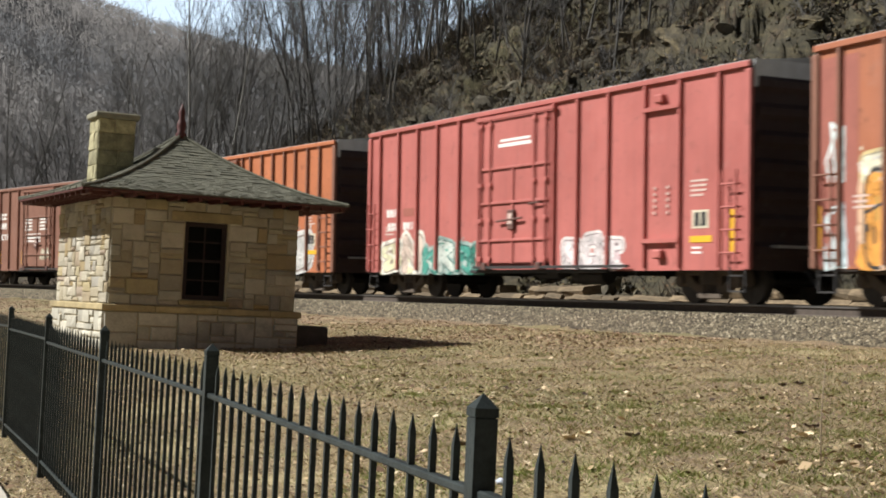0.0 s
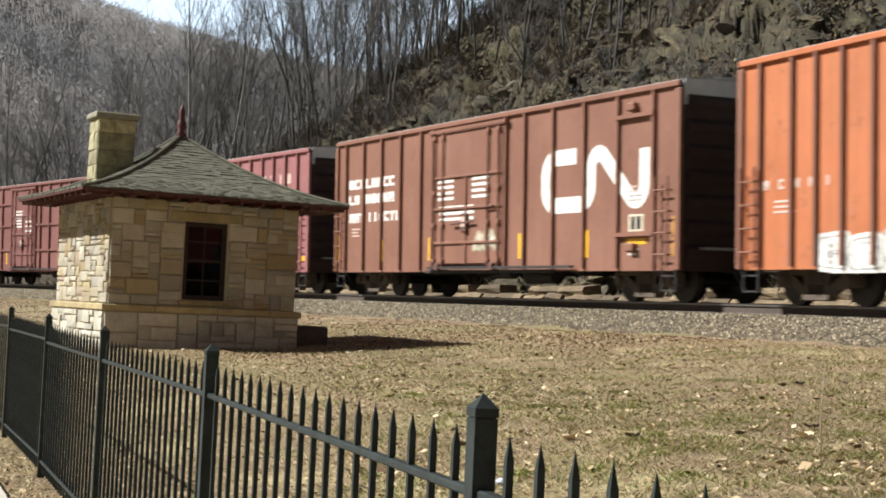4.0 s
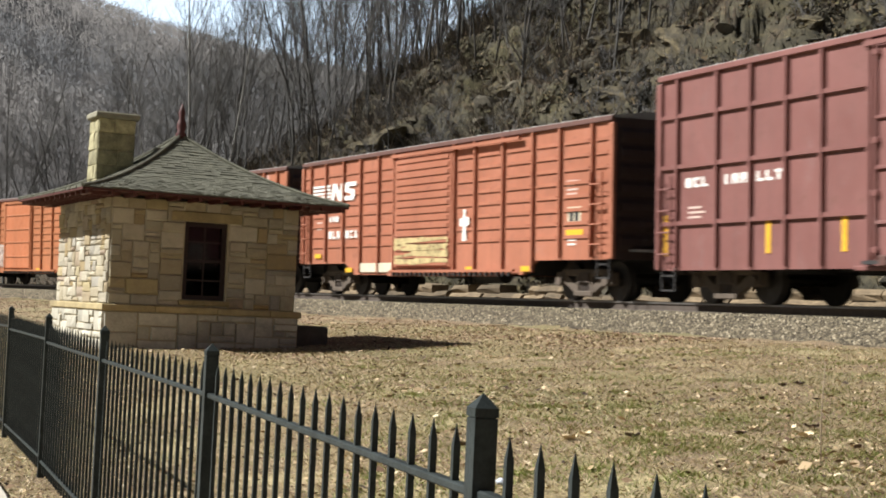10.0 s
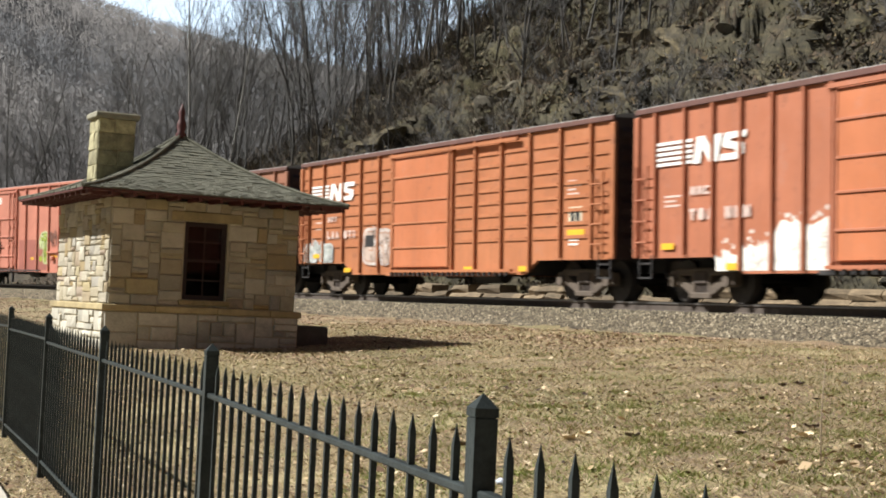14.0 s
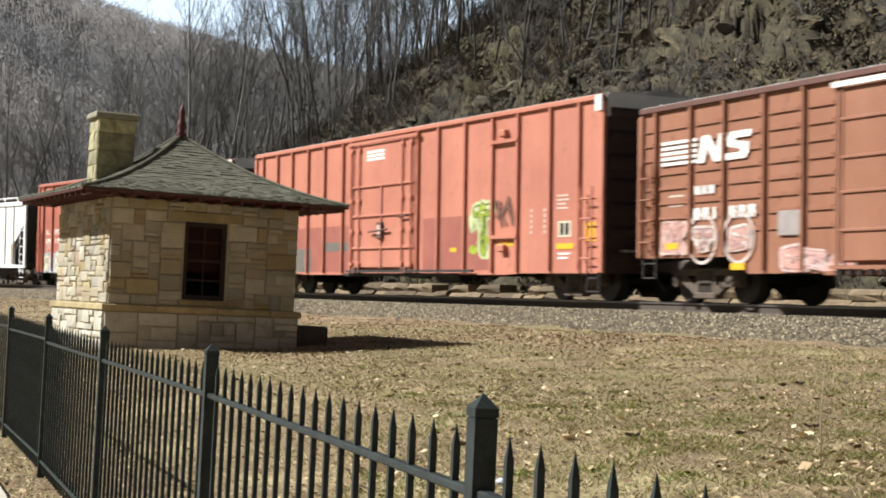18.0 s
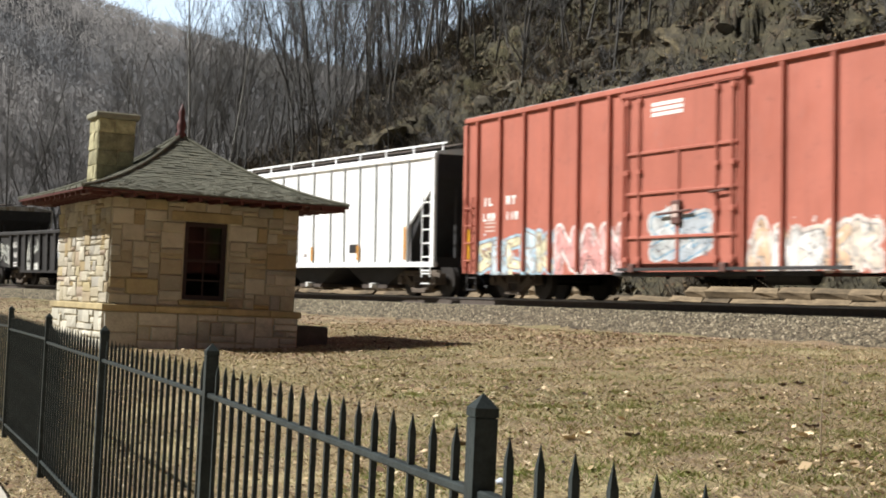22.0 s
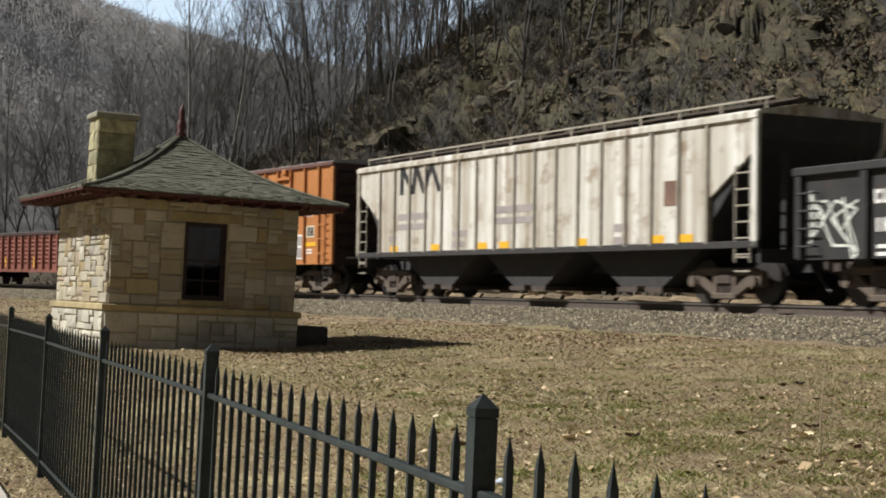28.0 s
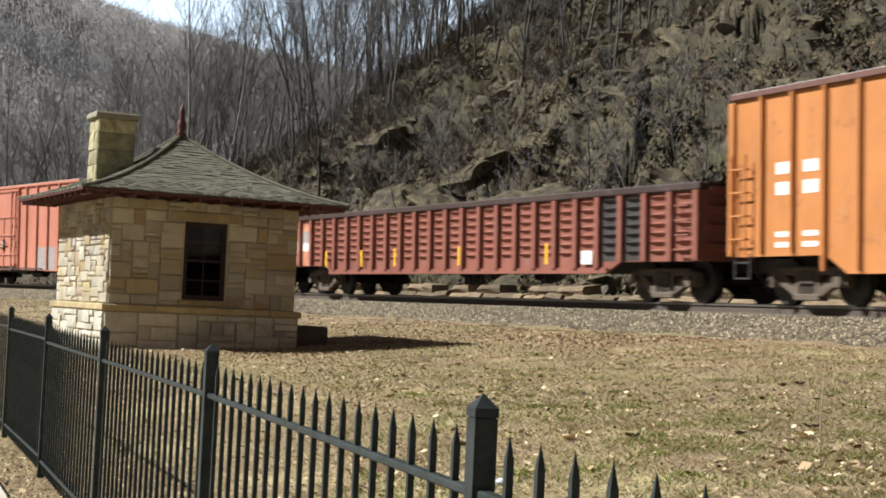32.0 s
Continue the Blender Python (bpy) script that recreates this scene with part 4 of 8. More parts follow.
def hopper(name, front, rear, paint, end_mat, label, ztop=3.6, zsill=0.84, ribs=19, outlets=4, gap=0.8, cut=2.2, zc=1.9, zt=2.75, seed=1, rib_mat=None, rail_mat=None, band=None, rib_w=0.04):
    """A covered hopper wagon with sloped ends, roof walkway and bottom outlets."""
    L = front - rear
    h = L / 2
    car = thing(name, label, "hopper car", "cars of the goods train", at=track_pose((front + rear) / 2))
    rib_mat, rail_mat = rib_mat or paint, rail_mat or paint
    out = [(-h + cut, zsill), (h - cut, zsill), (h - cut, zc), (h - 0.12, zt), (h, ztop), (-h, ztop), (-h + 0.12, zt), (-h + cut, zc)]
    part("side_sheet", Shape().prism(out, -1.50, -1.44), paint, car)
    part("side_sheet", Shape().prism(out, 1.44, 1.50), paint, car)
    body = [(-h + cut + 0.4, zsill), (h - cut - 0.4, zsill), (h - 0.35, zt - 0.1), (h - 0.1, zt + 0.2), (h - 0.05, ztop), (-h + 0.05, ztop), (-h + 0.1, zt + 0.2), (-h + 0.35, zt - 0.1)]
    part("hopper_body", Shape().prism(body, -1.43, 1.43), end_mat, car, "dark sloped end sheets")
    # roof
    roof = Shape().prism([(-h, ztop), (h, ztop), (h, ztop + 0.06), (-h, ztop + 0.06)], -1.5, 1.5)
    roof.add([(-h, -1.5, ztop + 0.06), (h, -1.5, ztop + 0.06), (h, -0.5, ztop + 0.2), (-h, -0.5, ztop + 0.2), (h, 0.5, ztop + 0.2), (-h, 0.5, ztop + 0.2), (h, 1.5, ztop + 0.06), (-h, 1.5, ztop + 0.06)],
             [(0, 1, 2, 3), (3, 2, 4, 5), (5, 4, 6, 7), (0, 3, 5, 7), (1, 6, 4, 2)])
    part("roof", roof, paint, car)
    part("top_chord", Shape().box(-h, h, -1.56, -1.48, ztop - 0.1, ztop + 0.03, c=0.015), paint, car)
    part("side_sill", Shape().box(-h, h, -1.54, -1.42, zsill - 0.09, zsill + 0.04, c=0.01), paint if band is None else band, car)
    rail = Shape().box(-h + 0.1, h + 0.1, -1.27, -1.235, ztop + 0.27, ztop + 0.305)
    for x in np.linspace(-h + 0.15, h - 0.1, 14):
        rail.box(x - 0.018, x + 0.018, -1.27, -1.235, ztop + 0.04, ztop + 0.28)
    part("walkway_rail", rail, rail_mat, car, "roof walkway rail on short posts")
    part("walkway", Shape().box(-h - 0.1, h + 0.35, -0.95, -0.45, ztop + 0.24, ztop + 0.27), IRON, car)
    xs = np.linspace(-h + cut + 0.05, h - cut - 0.05, ribs) if isinstance(ribs, int) else [r - h for r in ribs]
    me = Shape().prism([(-rib_w, zsill), (rib_w, zsill), (rib_w, ztop - 0.08), (-rib_w, ztop - 0.08)], -1.545, -1.50).mesh("side_post", rib_mat)
    for x in xs:
        part("side_post", me, rib_mat, car, at=pose(x, 0, 0))
    for k in (-1, 1):
        a, b = sorted((k * (h - 0.02), k * (h - 0.16)))
        part("corner_post", Shape().box(a, b, -1.54, -1.46, zsill - 0.05, ztop - 0.1), paint if k > 0 else rail_mat, car)
        x = h - 0.62 if k > 0 else -h + 0.2
        ladder_rails(car, x, zsill - 0.35, zt - 0.25 if k > 0 else zt - 0.35, rail_mat, width=0.42, rungs=6, y=-1.52)
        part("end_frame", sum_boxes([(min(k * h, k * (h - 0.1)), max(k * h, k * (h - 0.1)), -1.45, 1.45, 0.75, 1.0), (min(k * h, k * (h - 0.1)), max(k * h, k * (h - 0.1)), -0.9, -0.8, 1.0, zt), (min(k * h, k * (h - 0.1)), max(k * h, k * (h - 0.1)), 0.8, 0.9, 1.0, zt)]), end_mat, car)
        st = Shape()
        for zz in (zsill - 0.25, zsill - 0.5):
            st.box(x, x + 0.42, -1.54, -1.49, zz - 0.015, zz + 0.015)
        part("sill_step", st, rail_mat, car)
    # outlets
    n = outlets
    span = L - 2 * (cut + 0.5)
    for i in range(n):
        c = -span / 2 + span * (i + 0.5) / n
        w = span / n / 2
        bay = part("outlet_bay", Shape().prism([(c - w * 0.95, zsill), (c + w * 0.95, zsill), (c + w * 0.3, 0.28), (c - w * 0.3, 0.28)], -1.1, 1.1), UNDER, car)
        part("outlet_gate", sum_boxes([(c - w * 0.35, c + w * 0.35, -1.15, 1.15, 0.2, 0.3)]), IRON, bay)
        part("gate_shaft", Shape().tube((c + 0.1, -1.32, 0.27), (c + 0.1, -1.1, 0.27), 0.07, n=10), WHITE if n > 3 else IRON, bay)
    running_gear(car, L, inset=1.45, gap=gap)
    return car, h, zsill


def gondola(name, front, rear, paint, label, dark_bays=(), ztop=2.23, zsill=0.6, ribs=15, beaded=False, gap=0.7, rib_mat=None, chord=None):
    """An open goods wagon with upright ribs."""
    L = front - rear
    h = L / 2
    car = thing(name, label, "gondola car", "cars of the goods train", at=track_pose((front + rear) / 2))
    rib_mat, chord = rib_mat or paint, chord or paint
    for y0, y1 in ((-1.5, -1.44), (1.44, 1.5)):
        part("side_wall", Shape().prism([(-h, zsill + 0.18), (-h + 2.6, zsill + 0.18), (-h + 3.0, zsill), (h - 3.0, zsill), (h - 2.6, zsill + 0.18), (h, zsill + 0.18), (h, ztop), (-h, ztop)], y0, y1), paint, car)
    part("floor", Shape().box(-h, h, -1.44, 1.44, 0.85, 0.97), UNDER, car)
    for k in (-1, 1):
        e = part("car_end", Shape().box(k * h - 0.04, k * h + 0.04, -1.5, 1.5, zsill + 0.18, ztop), paint, car)
        er = Shape()
        for i in range(4):
            z = zsill + 0.45 + i * 0.36
            er.prism([(k * (h + 0.04), z - 0.1), (k * (h + 0.12), z - 0.04), (k * (h + 0.12), z + 0.04), (k * (h + 0.04), z + 0.1)], -1.4, 1.4)
        part("end_rib", er, paint, e)
    part("top_chord", Shape().box(-h - 0.05, h + 0.05, -1.6, -1.44, ztop - 0.05, ztop + 0.1, c=0.02), chord, car)
    part("top_chord", Shape().box(-h - 0.05, h + 0.05, 1.44, 1.6, ztop - 0.05, ztop + 0.1, c=0.02), chord, car)
    for k in (-h, h):
        part("top_chord", Shape().box(k - 0.08, k + 0.08, -1.45, 1.45, ztop - 0.05, ztop + 0.1), chord, car)
    xs = np.linspace(-h + 0.08, h - 0.08, ribs + 1) if isinstance(ribs, int) else [r - h for r in ribs]
    me = Shape().prism([(-0.075, zsill + 0.06), (0.075, zsill + 0.06), (0.075, ztop - 0.05), (-0.075, ztop - 0.05)], -1.60, -1.50).mesh("side_post", rib_mat)
    me2 = Shape().prism([(-0.075, zsill + 0.2), (0.075, zsill + 0.2), (0.075, ztop - 0.05), (-0.075, ztop - 0.05)], -1.60, -1.50).mesh("side_post", rib_mat)
    for x in xs:
        part("side_post", me if abs(x) < h - 3.0 else me2, rib_mat, car, at=pose(x, 0, 0))
    if beaded:
        w = xs[1] - xs[0]
        bead = Shape().add([(0.15, -1.5, 0.05), (w / 2, -1.5, -0.005), (w - 0.15, -1.5, 0.05), (w - 0.16, -1.5, 0.105), (w / 2, -1.5, 0.125), (0.16, -1.5, 0.105), (0.24, -1.575, 0.085), (w - 0.24, -1.575, 0.085)], [(0, 1, 6), (1, 7, 6), (1, 2, 7), (2, 3, 7), (3, 4, 7), (4, 6, 7), (4, 5, 6), (5, 0, 6)]).mesh("panel_bead", paint)
        black = bead.copy()
        black.materials[0] = BLACKP
        for j, a in enumerate(xs[2:-1]):
            dark = len(xs) - 4 - j in dark_bays
            for i in range(7):
                part("panel_bead", black if dark else bead, paint, car, at=pose(a, 0, zsill + 0.3 + i * 0.175))
    part("side_sill", Shape().box(-h + 3.0, h - 3.0, -1.56, -1.44, zsill - 0.05, zsill + 0.07), rib_mat, car)
    ladder(car, h - 0.62, zsill + 0.25, ztop - 0.2, rib_mat, rungs=4)
    ladder(car, -h + 0.15, zsill + 0.25, ztop - 0.2, rib_mat, rungs=4)
    running_gear(car, L, inset=1.7, gap=gap)
    return car, h, zsill


def hopper_paint():
    """Chalky off-white paint with brown dirt running down from the roof and along the posts."""
    m, n, l, b = material("paint_dirty_white")
    v = coords(n)
    fade, runs, spots, fine = noise_tex(n, l, v, 0.6, 5), noise_tex(n, l, v, 1.0, 7, 0.7, (3.6, 3.6, 0.16)), noise_tex(n, l, v, 1.6, 8, 0.75), noise_tex(n, l, v, 30, 4)
    c = ramp(n, l, fade, [(0.3, (0.58, 0.56, 0.5)), (0.7, (0.72, 0.72, 0.68))])
    c = mix(n, l, ramp(n, l, runs, [(0.44, (0, 0, 0)), (0.62, (0.9,) * 3)]), c, (0.22, 0.165, 0.1))
    sheet = noise_tex(n, l, v, 1.0, 2, 0.5, (0.75, 0.75, 0.02))
    c = mix(n, l, ramp(n, l, sheet, [(0.44, (0, 0, 0)), (0.58, (0.5,) * 3)]), c, (0.4, 0.37, 0.3))
    c = mix(n, l, ramp(n, l, spots, [(0.53, (0, 0, 0)), (0.66, (0.75,) * 3)]), c, (0.2, 0.13, 0.07))
    l.new(c, b.inputs["Base Color"])
    b.inputs["Roughness"].default_value = 0.7
    bump(n, l, b, fine, 0.1)
    return m


P_A = car_paint("paint_rust_orange", (0.34, 0.115, 0.055), 0.5, 0.5)
P_B = car_paint("paint_rose_red", (0.405, 0.114, 0.098), 0.35, 0.3)
P_C = car_paint("paint_orange", (0.43, 0.137, 0.052), 0.4, 0.4)
P_D = car_paint("paint_oxide_brown", (0.212, 0.094, 0.061), 0.35, 0.3)
P_E = car_paint("paint_dull_maroon", (0.285, 0.114, 0.116), 0.35, 0.3)
P_F = car_paint("paint_dark_oxide", (0.184, 0.070, 0.061), 0.35, 0.25)
P_G = car_paint("paint_red_oxide", (0.345, 0.122, 0.066), 0.4, 0.4)
P_H = car_paint("paint_oxide_orange", (0.36, 0.121, 0.058), 0.4, 0.4)
P_I = car_paint("paint_bright_oxide", (0.37, 0.13, 0.048), 0.4, 0.45)
P_K = car_paint("paint_faded_oxide", (0.268, 0.113, 0.064), 0.4, 0.4)
P_L = car_paint("paint_salmon", (0.45, 0.168, 0.112), 0.3, 0.25)
P_M = car_paint("paint_brick_red", (0.40, 0.122, 0.082), 0.3, 0.25)
P_Q = car_paint("paint_yellow_orange", (0.43, 0.165, 0.042), 0.45, 0.45)
P_N = car_paint("paint_white", (0.88, 0.91, 0.92), 0.05, 0.02)
# white hopper's seam posts: the shadow beside each put into a grey
SEAM_SHADE = plain("grey_seam_shade", (0.36, 0.37, 0.37), 0.6, 0.0, 0.2, 4, 0.0)
P_P = hopper_paint()
DUSTY = plain("dusty_grey_steel", (0.3, 0.27, 0.22), 0.8, 0.0, 0.4, 3, 0.1)
P_O = car_paint("paint_black", (0.016, 0.015, 0.015), 0.3, 0.2)
P_R = car_paint("paint_rusty_maroon", (0.21, 0.066, 0.043), 0.9, 0.7)
DARKEND = car_paint("near_black_end", (0.022, 0.022, 0.024), 0.3, 0.2)
CREAM = plain("cream_patch", (0.6, 0.55, 0.42), 0.6, 0.0, 0.25, 4, 0.0)
GREYPATCH = plain("grey_primer_patch", (0.30, 0.27, 0.26), 0.7, 0.0, 0.25, 3, 0.0)
DARKPATCH = plain("dark_primer_patch", (0.13, 0.12, 0.105), 0.7, 0.0, 0.35, 3, 0.0)
RUSTPATCH = plain("rusty_placard", (0.15, 0.085, 0.06), 0.7, 0.0, 0.4, 3, 0.1)
DULLRED = plain("repainted_patch", (0.30, 0.10, 0.075), 0.6, 0.0, 0.2, 2, 0.0)
BLUEM = plain("blue_panel", (0.10, 0.22, 0.38), 0.5, 0.0, 0.15, 5, 0.0)
RED_DOT = plain("red_placard", (0.6, 0.05, 0.05), 0.5, 0.0, 0.1, 5, 0.0)
# boxcar ends with shade put into the colour; also the gondola's dark chord
SHADE_DARK = car_paint("shade_dark_paint", (0.032, 0.014, 0.012), 0.5, 0.4)

TRAIN = []


def add_car(made, front, rear):
    TRAIN.append((made[0], (front + rear) / 2))
    return made


def build_train():
    # 1: rust-orange car with painted loops
    c, h, ze, d0, d1 = add_car(boxcar("boxcar", 31.55, 15.85, P_A, "rust-orange boxcar with cream and orange graffiti loops", seed=1, yellow=(0.06,), rib_mat=P_D), 31.55, 15.85)
    bars(c, [(-h + 0.05, -h + 1.05, ze + 0.05, 4.1)], DULLRED, y=-1.502, name="paint_patch", label="browner end panel")
    graffiti(c, -h + 0.2, -h + 0.8, ze - 0.02, ze + 1.1, [(0.6, 0.7, 0.72), (0.5, 0.62, 0.66)], (0.55, 0.66, 0.68), 2, 3, "pale blue sprayed lettering", strokes=5)
    scrawl(c, -h + 0.25, ze + 1.3, 0.45, 1.2, (0.6, 0.7, 0.7), 4, 14, 0.03)
    graffiti(c, -h + 1.15, -h + 5.6, ze - 0.02, ze + 1.5, [(0.66, 0.3, 0.06), (0.7, 0.45, 0.12)], (0.03, 0.03, 0.03), 3, 5, "orange bubble graffiti edged in black", strokes=6)
    graffiti(c, -h + 1.1, -h + 2.6, ze + 1.35, ze + 2.0, [(0.75, 0.7, 0.6), (0.7, 0.66, 0.5)], (0.62, 0.5, 0.25), 2, 6, "cream loop graffiti")
    # 2: rose-red car, teal graffiti
    c, h, ze, d0, d1 = add_car(boxcar("boxcar", 13.92, -1.92, P_B, "rose-red boxcar with teal and cream graffiti along its sill", hatch=(12.7, 13.83, 1.2, 3.75), seed=2, door=(6.15, 9.25),
                                      ribs=(0.64, 1.75, 2.83, 3.9, 5.04, 10.27, 11.42, 12.7, 13.83, 15.02)), 13.92, -1.92)
    graffiti(c, -h + 0.75, -h + 3.05, ze - 0.05, 1.6, [(0.66, 0.64, 0.42), (0.62, 0.5, 0.42)], (0.7, 0.68, 0.6), 2, 8, "cream bubble graffiti")
    graffiti(c, -h + 3.1, -h + 6.5, ze - 0.06, 1.42, [(0.03, 0.20, 0.15), (0.06, 0.30, 0.24), (0.5, 0.55, 0.5)], (0.02, 0.10, 0.085), 4, 9, "teal bubble graffiti")
    graffiti(c, -h + 9.7, -h + 11.9, ze, 1.4, [(0.66, 0.60, 0.60), (0.55, 0.42, 0.44)], (0.7, 0.66, 0.64), 3, 10, "white bubble graffiti")
    bars(c, letters(-h + 1.02, 2.05, 3, 0.17, 0.2) + letters(-h + 1.1, 1.7, 3, 0.16, 0.2) + letters(-h + 2.0, 1.7, 3, 0.16, 0.2), WHITE)
    bars(c, [(-h + 7.0, -h + 8.45, 3.44, 3.52), (-h + 7.1, -h + 8.4, 3.56, 3.62)], WHITE, y=-1.577)
    bars(c, [(-h + 2.0, -h + 2.6, 2.05, 2.25)], DULLRED, name="paint_patch")
    bars(c, [(-h + 13.0 + 0.42 * k, -h + 13.06 + 0.42 * k, 1.7 + 0.12 * i, 1.76 + 0.12 * i) for k in (0, 1) for i in range(5)], FADED, y=-1.533, name="stencil_line")
    bars(c, [(h - 0.52, h - 0.34, 0.92, 1.72)], YELLOW, name="reflector")
    # 3: orange car, silver lettering
    # brown posts, with their shadow lines also put into that colour
    c, h, ze, d0, d1 = add_car(boxcar("boxcar", -4.28, -20.0, P_C, "orange boxcar with big silver-grey graffiti", seed=3, rib_mat=P_D, door=(6.08, 8.98),
                                      ribs=(0.58, 1.47, 2.11, 2.79, 3.55, 4.3, 5.06, 9.47, 10.06, 10.91, 11.7, 12.5, 13.25, 14.06, 14.83)), -4.28, -20.0)
    graffiti(c, -h + 7.2, -h + 8.9, ze, 1.95, [(0.5, 0.5, 0.48), (0.56, 0.55, 0.5)], (0.6, 0.6, 0.58), 2, 12, "silver-grey graffiti over the door", y=-1.585)
    graffiti(c, -h + 9.1, -h + 14.3, ze - 0.06, 2.0, [(0.5, 0.5, 0.48), (0.57, 0.56, 0.54)], (0.22, 0.18, 0.16), 4, 13, "silver-grey block graffiti", strokes=4)
    graffiti(c, -h + 2.1, -h + 5.3, ze - 0.06, 1.25, [(0.72, 0.71, 0.68)], (0.66, 0.65, 0.62), 4, 14, "white sprayed lettering")
    part("tool_box", Shape().box(-h + 5.05, -h + 5.65, -1.66, -1.5, 1.28, 1.65, c=0.02), GREYPATCH, c, "grey box on the wall")
    bars(c, letters(-h + 0.65, 2.0, 5, 0.16, 0.17, 1.6), FADED)
    bars(c, [(-h + 7.7, -h + 8.5, 2.74, 2.92)], WHITE, y=-1.577)
    # 4: oxide brown, large white letters in three lines
    c, h, ze, d0, d1 = add_car(boxcar("boxcar", -22.02, -37.75, P_D, "brown boxcar with large white painted lettering", seed=4, yellow=(0.06, 2.87, 5.55, 9.9, 12.6, 15.6), ztop=4.2, door=(5.85, 9.2),
                                      ribs=(0.61, 1.74, 2.84, 3.96, 5.1, 10.11, 11.29, 12.5, 13.73, 14.94), hatch=(13.73, 14.94, 1.35, 3.7)), -22.02, -37.75)
    bars(c, letters(-h + 0.75, 2.88, 8, 0.3, 0.26, 0.18) + letters(-h + 0.75, 2.46, 8, 0.3, 0.26, 0.18) + letters(-h + 0.8, 1.97, 3, 0.27, 0.25, 0.18) + letters(-h + 1.95, 1.97, 6, 0.27, 0.25, 0.25), WHITE, label="large white lettering block")
    mark_noodle(c, -h + 10.95, 2.02, 3.65, 1.02, 0.17)
    bars(c, [(-h + 6.1 + 1.7 * k, -h + 6.9 + 1.7 * k, 2.35 + 0.14 * i, 2.42 + 0.14 * i) for k in (0, 1) for i in range(4)] + [(-h + 6.2, -h + 7.9, 1.85 + 0.14 * i, 1.92 + 0.14 * i) for i in range(3)], WHITE, y=-1.577, name="stencil_line")
    graffiti(c, -h + 7.9, -h + 9.0, 1.1, 1.6, [(0.6, 0.55, 0.42)], (0.5, 0.42, 0.3), 2, 18, "cream patch on the door", y=-1.58)
    # 5: dull maroon with wide-spaced letters
    c, h, ze, d0, d1 = add_car(boxcar("boxcar", -39.77, -55.42, P_E, "dull maroon boxcar with cream lettering and white graffiti", seed=5, ribs=(0.78, 1.41, 2.13, 2.96, 3.69, 4.45, 5.22, 10.1, 10.79, 11.66, 12.5, 13.29, 14.12, 14.92), ztop=4.2, door=(6.1, 8.95)), -39.77, -55.42)
    bars(c, letters(-h + 9.5, 3.27, 9, 0.26, 0.3, 1.25) + letters(-h + 9.5, 2.77, 7, 0.26, 0.3, 1.9), FADED, label="faded cream lettering block")
    graffiti(c, -h + 2.0, -h + 5.1, ze - 0.05, 1.6, [(0.72, 0.72, 0.5), (0.74, 0.74, 0.66)], (0.5, 0.66, 0.62), 4, 21, "white and yellow bubble graffiti")
    graffiti(c, -h + 9.15, -h + 11.6, ze, 1.55, [(0.75, 0.74, 0.7), (0.72, 0.66, 0.5)], (0.74, 0.72, 0.68), 5, 22, "white flame-like graffiti")
    graffiti(c, -h + 13.4, -h + 14.1, ze, 1.2, [(0.55, 0.42, 0.4)], (0.5, 0.4, 0.38), 1, 23, "faded pink graffiti")
    part("tool_box", Shape().box(-h + 5.2, -h + 5.85, -1.66, -1.5, 1.2, 1.56, c=0.02), GREYPATCH, c, "grey box on the wall")
    shield(c, -h + 2.15, 3.1, 1.05, 0.95)
    bars(c, [(-h + 7.6, -h + 8.4, 2.85, 3.1), (-h + 7.2, -h + 7.55, 1.6, 2.1)], WHITE, y=-1.577, name="paint_patch")
    bars(c, [(h - 0.55, h - 0.15, 0.95, 1.1), (-h + 11.8, -h + 12.6, 1.0, 1.08)], YELLOW, name="reflector")
    # 6: dark oxide with a grid of posts and rails
    c, h, ze, d0, d1 = add_car(boxcar("boxcar", -57.55, -73.25, P_F, "dark oxide-red boxcar with grid ribs and white emblem", seed=6, style="grid", ribs=(0.61, 1.89, 2.9, 3.9, 4.85, 9.43, 10.45, 11.57, 12.64, 13.79, 14.89), yellow=(0.2, 3.4, 5.4, 9.3, 11.4, 15.3), ztop=4.32, door=(6.12, 8.8)), -57.55, -73.25)
    mark_noodle(c, -h + 12.75, 2.98, 1.85, 0.5, 0.1)
    bars(c, letters(-h + 12.7, 2.62, 5, 0.11, 0.14, 0.3) + letters(-h + 13.9, 2.62, 5, 0.11, 0.14, 0.3), WHITE)
    bars(c, letters(-h + 0.85, 2.17, 3, 0.2, 0.18) + letters(-h + 2.05, 2.17, 3, 0.2, 0.18) + letters(-h + 3.05, 2.17, 3, 0.2, 0.18), WHITE)
    bars(c, [(-h + 6.6, -h + 7.4, 2.5 + i * 0.13, 2.56 + i * 0.13) for i in range(6)] + [(-h + 7.8, -h + 8.6, 2.3 + i * 0.2, 2.36 + i * 0.2) for i in range(4)], WHITE, y=-1.577, name="stencil_line")
    bars(c, [(-h + 12.75 + 0.8 * k, -h + 12.82 + 0.8 * k, 1.6 + 0.14 * i, 1.68 + 0.14 * i) for k in (0, 1) for i in range(6)], WHITE, name="stencil_line")
    bars(c, [(h - 2.52, h - 2.28, ze + 0.5, ze + 0.7)], RED_DOT, name="placard")
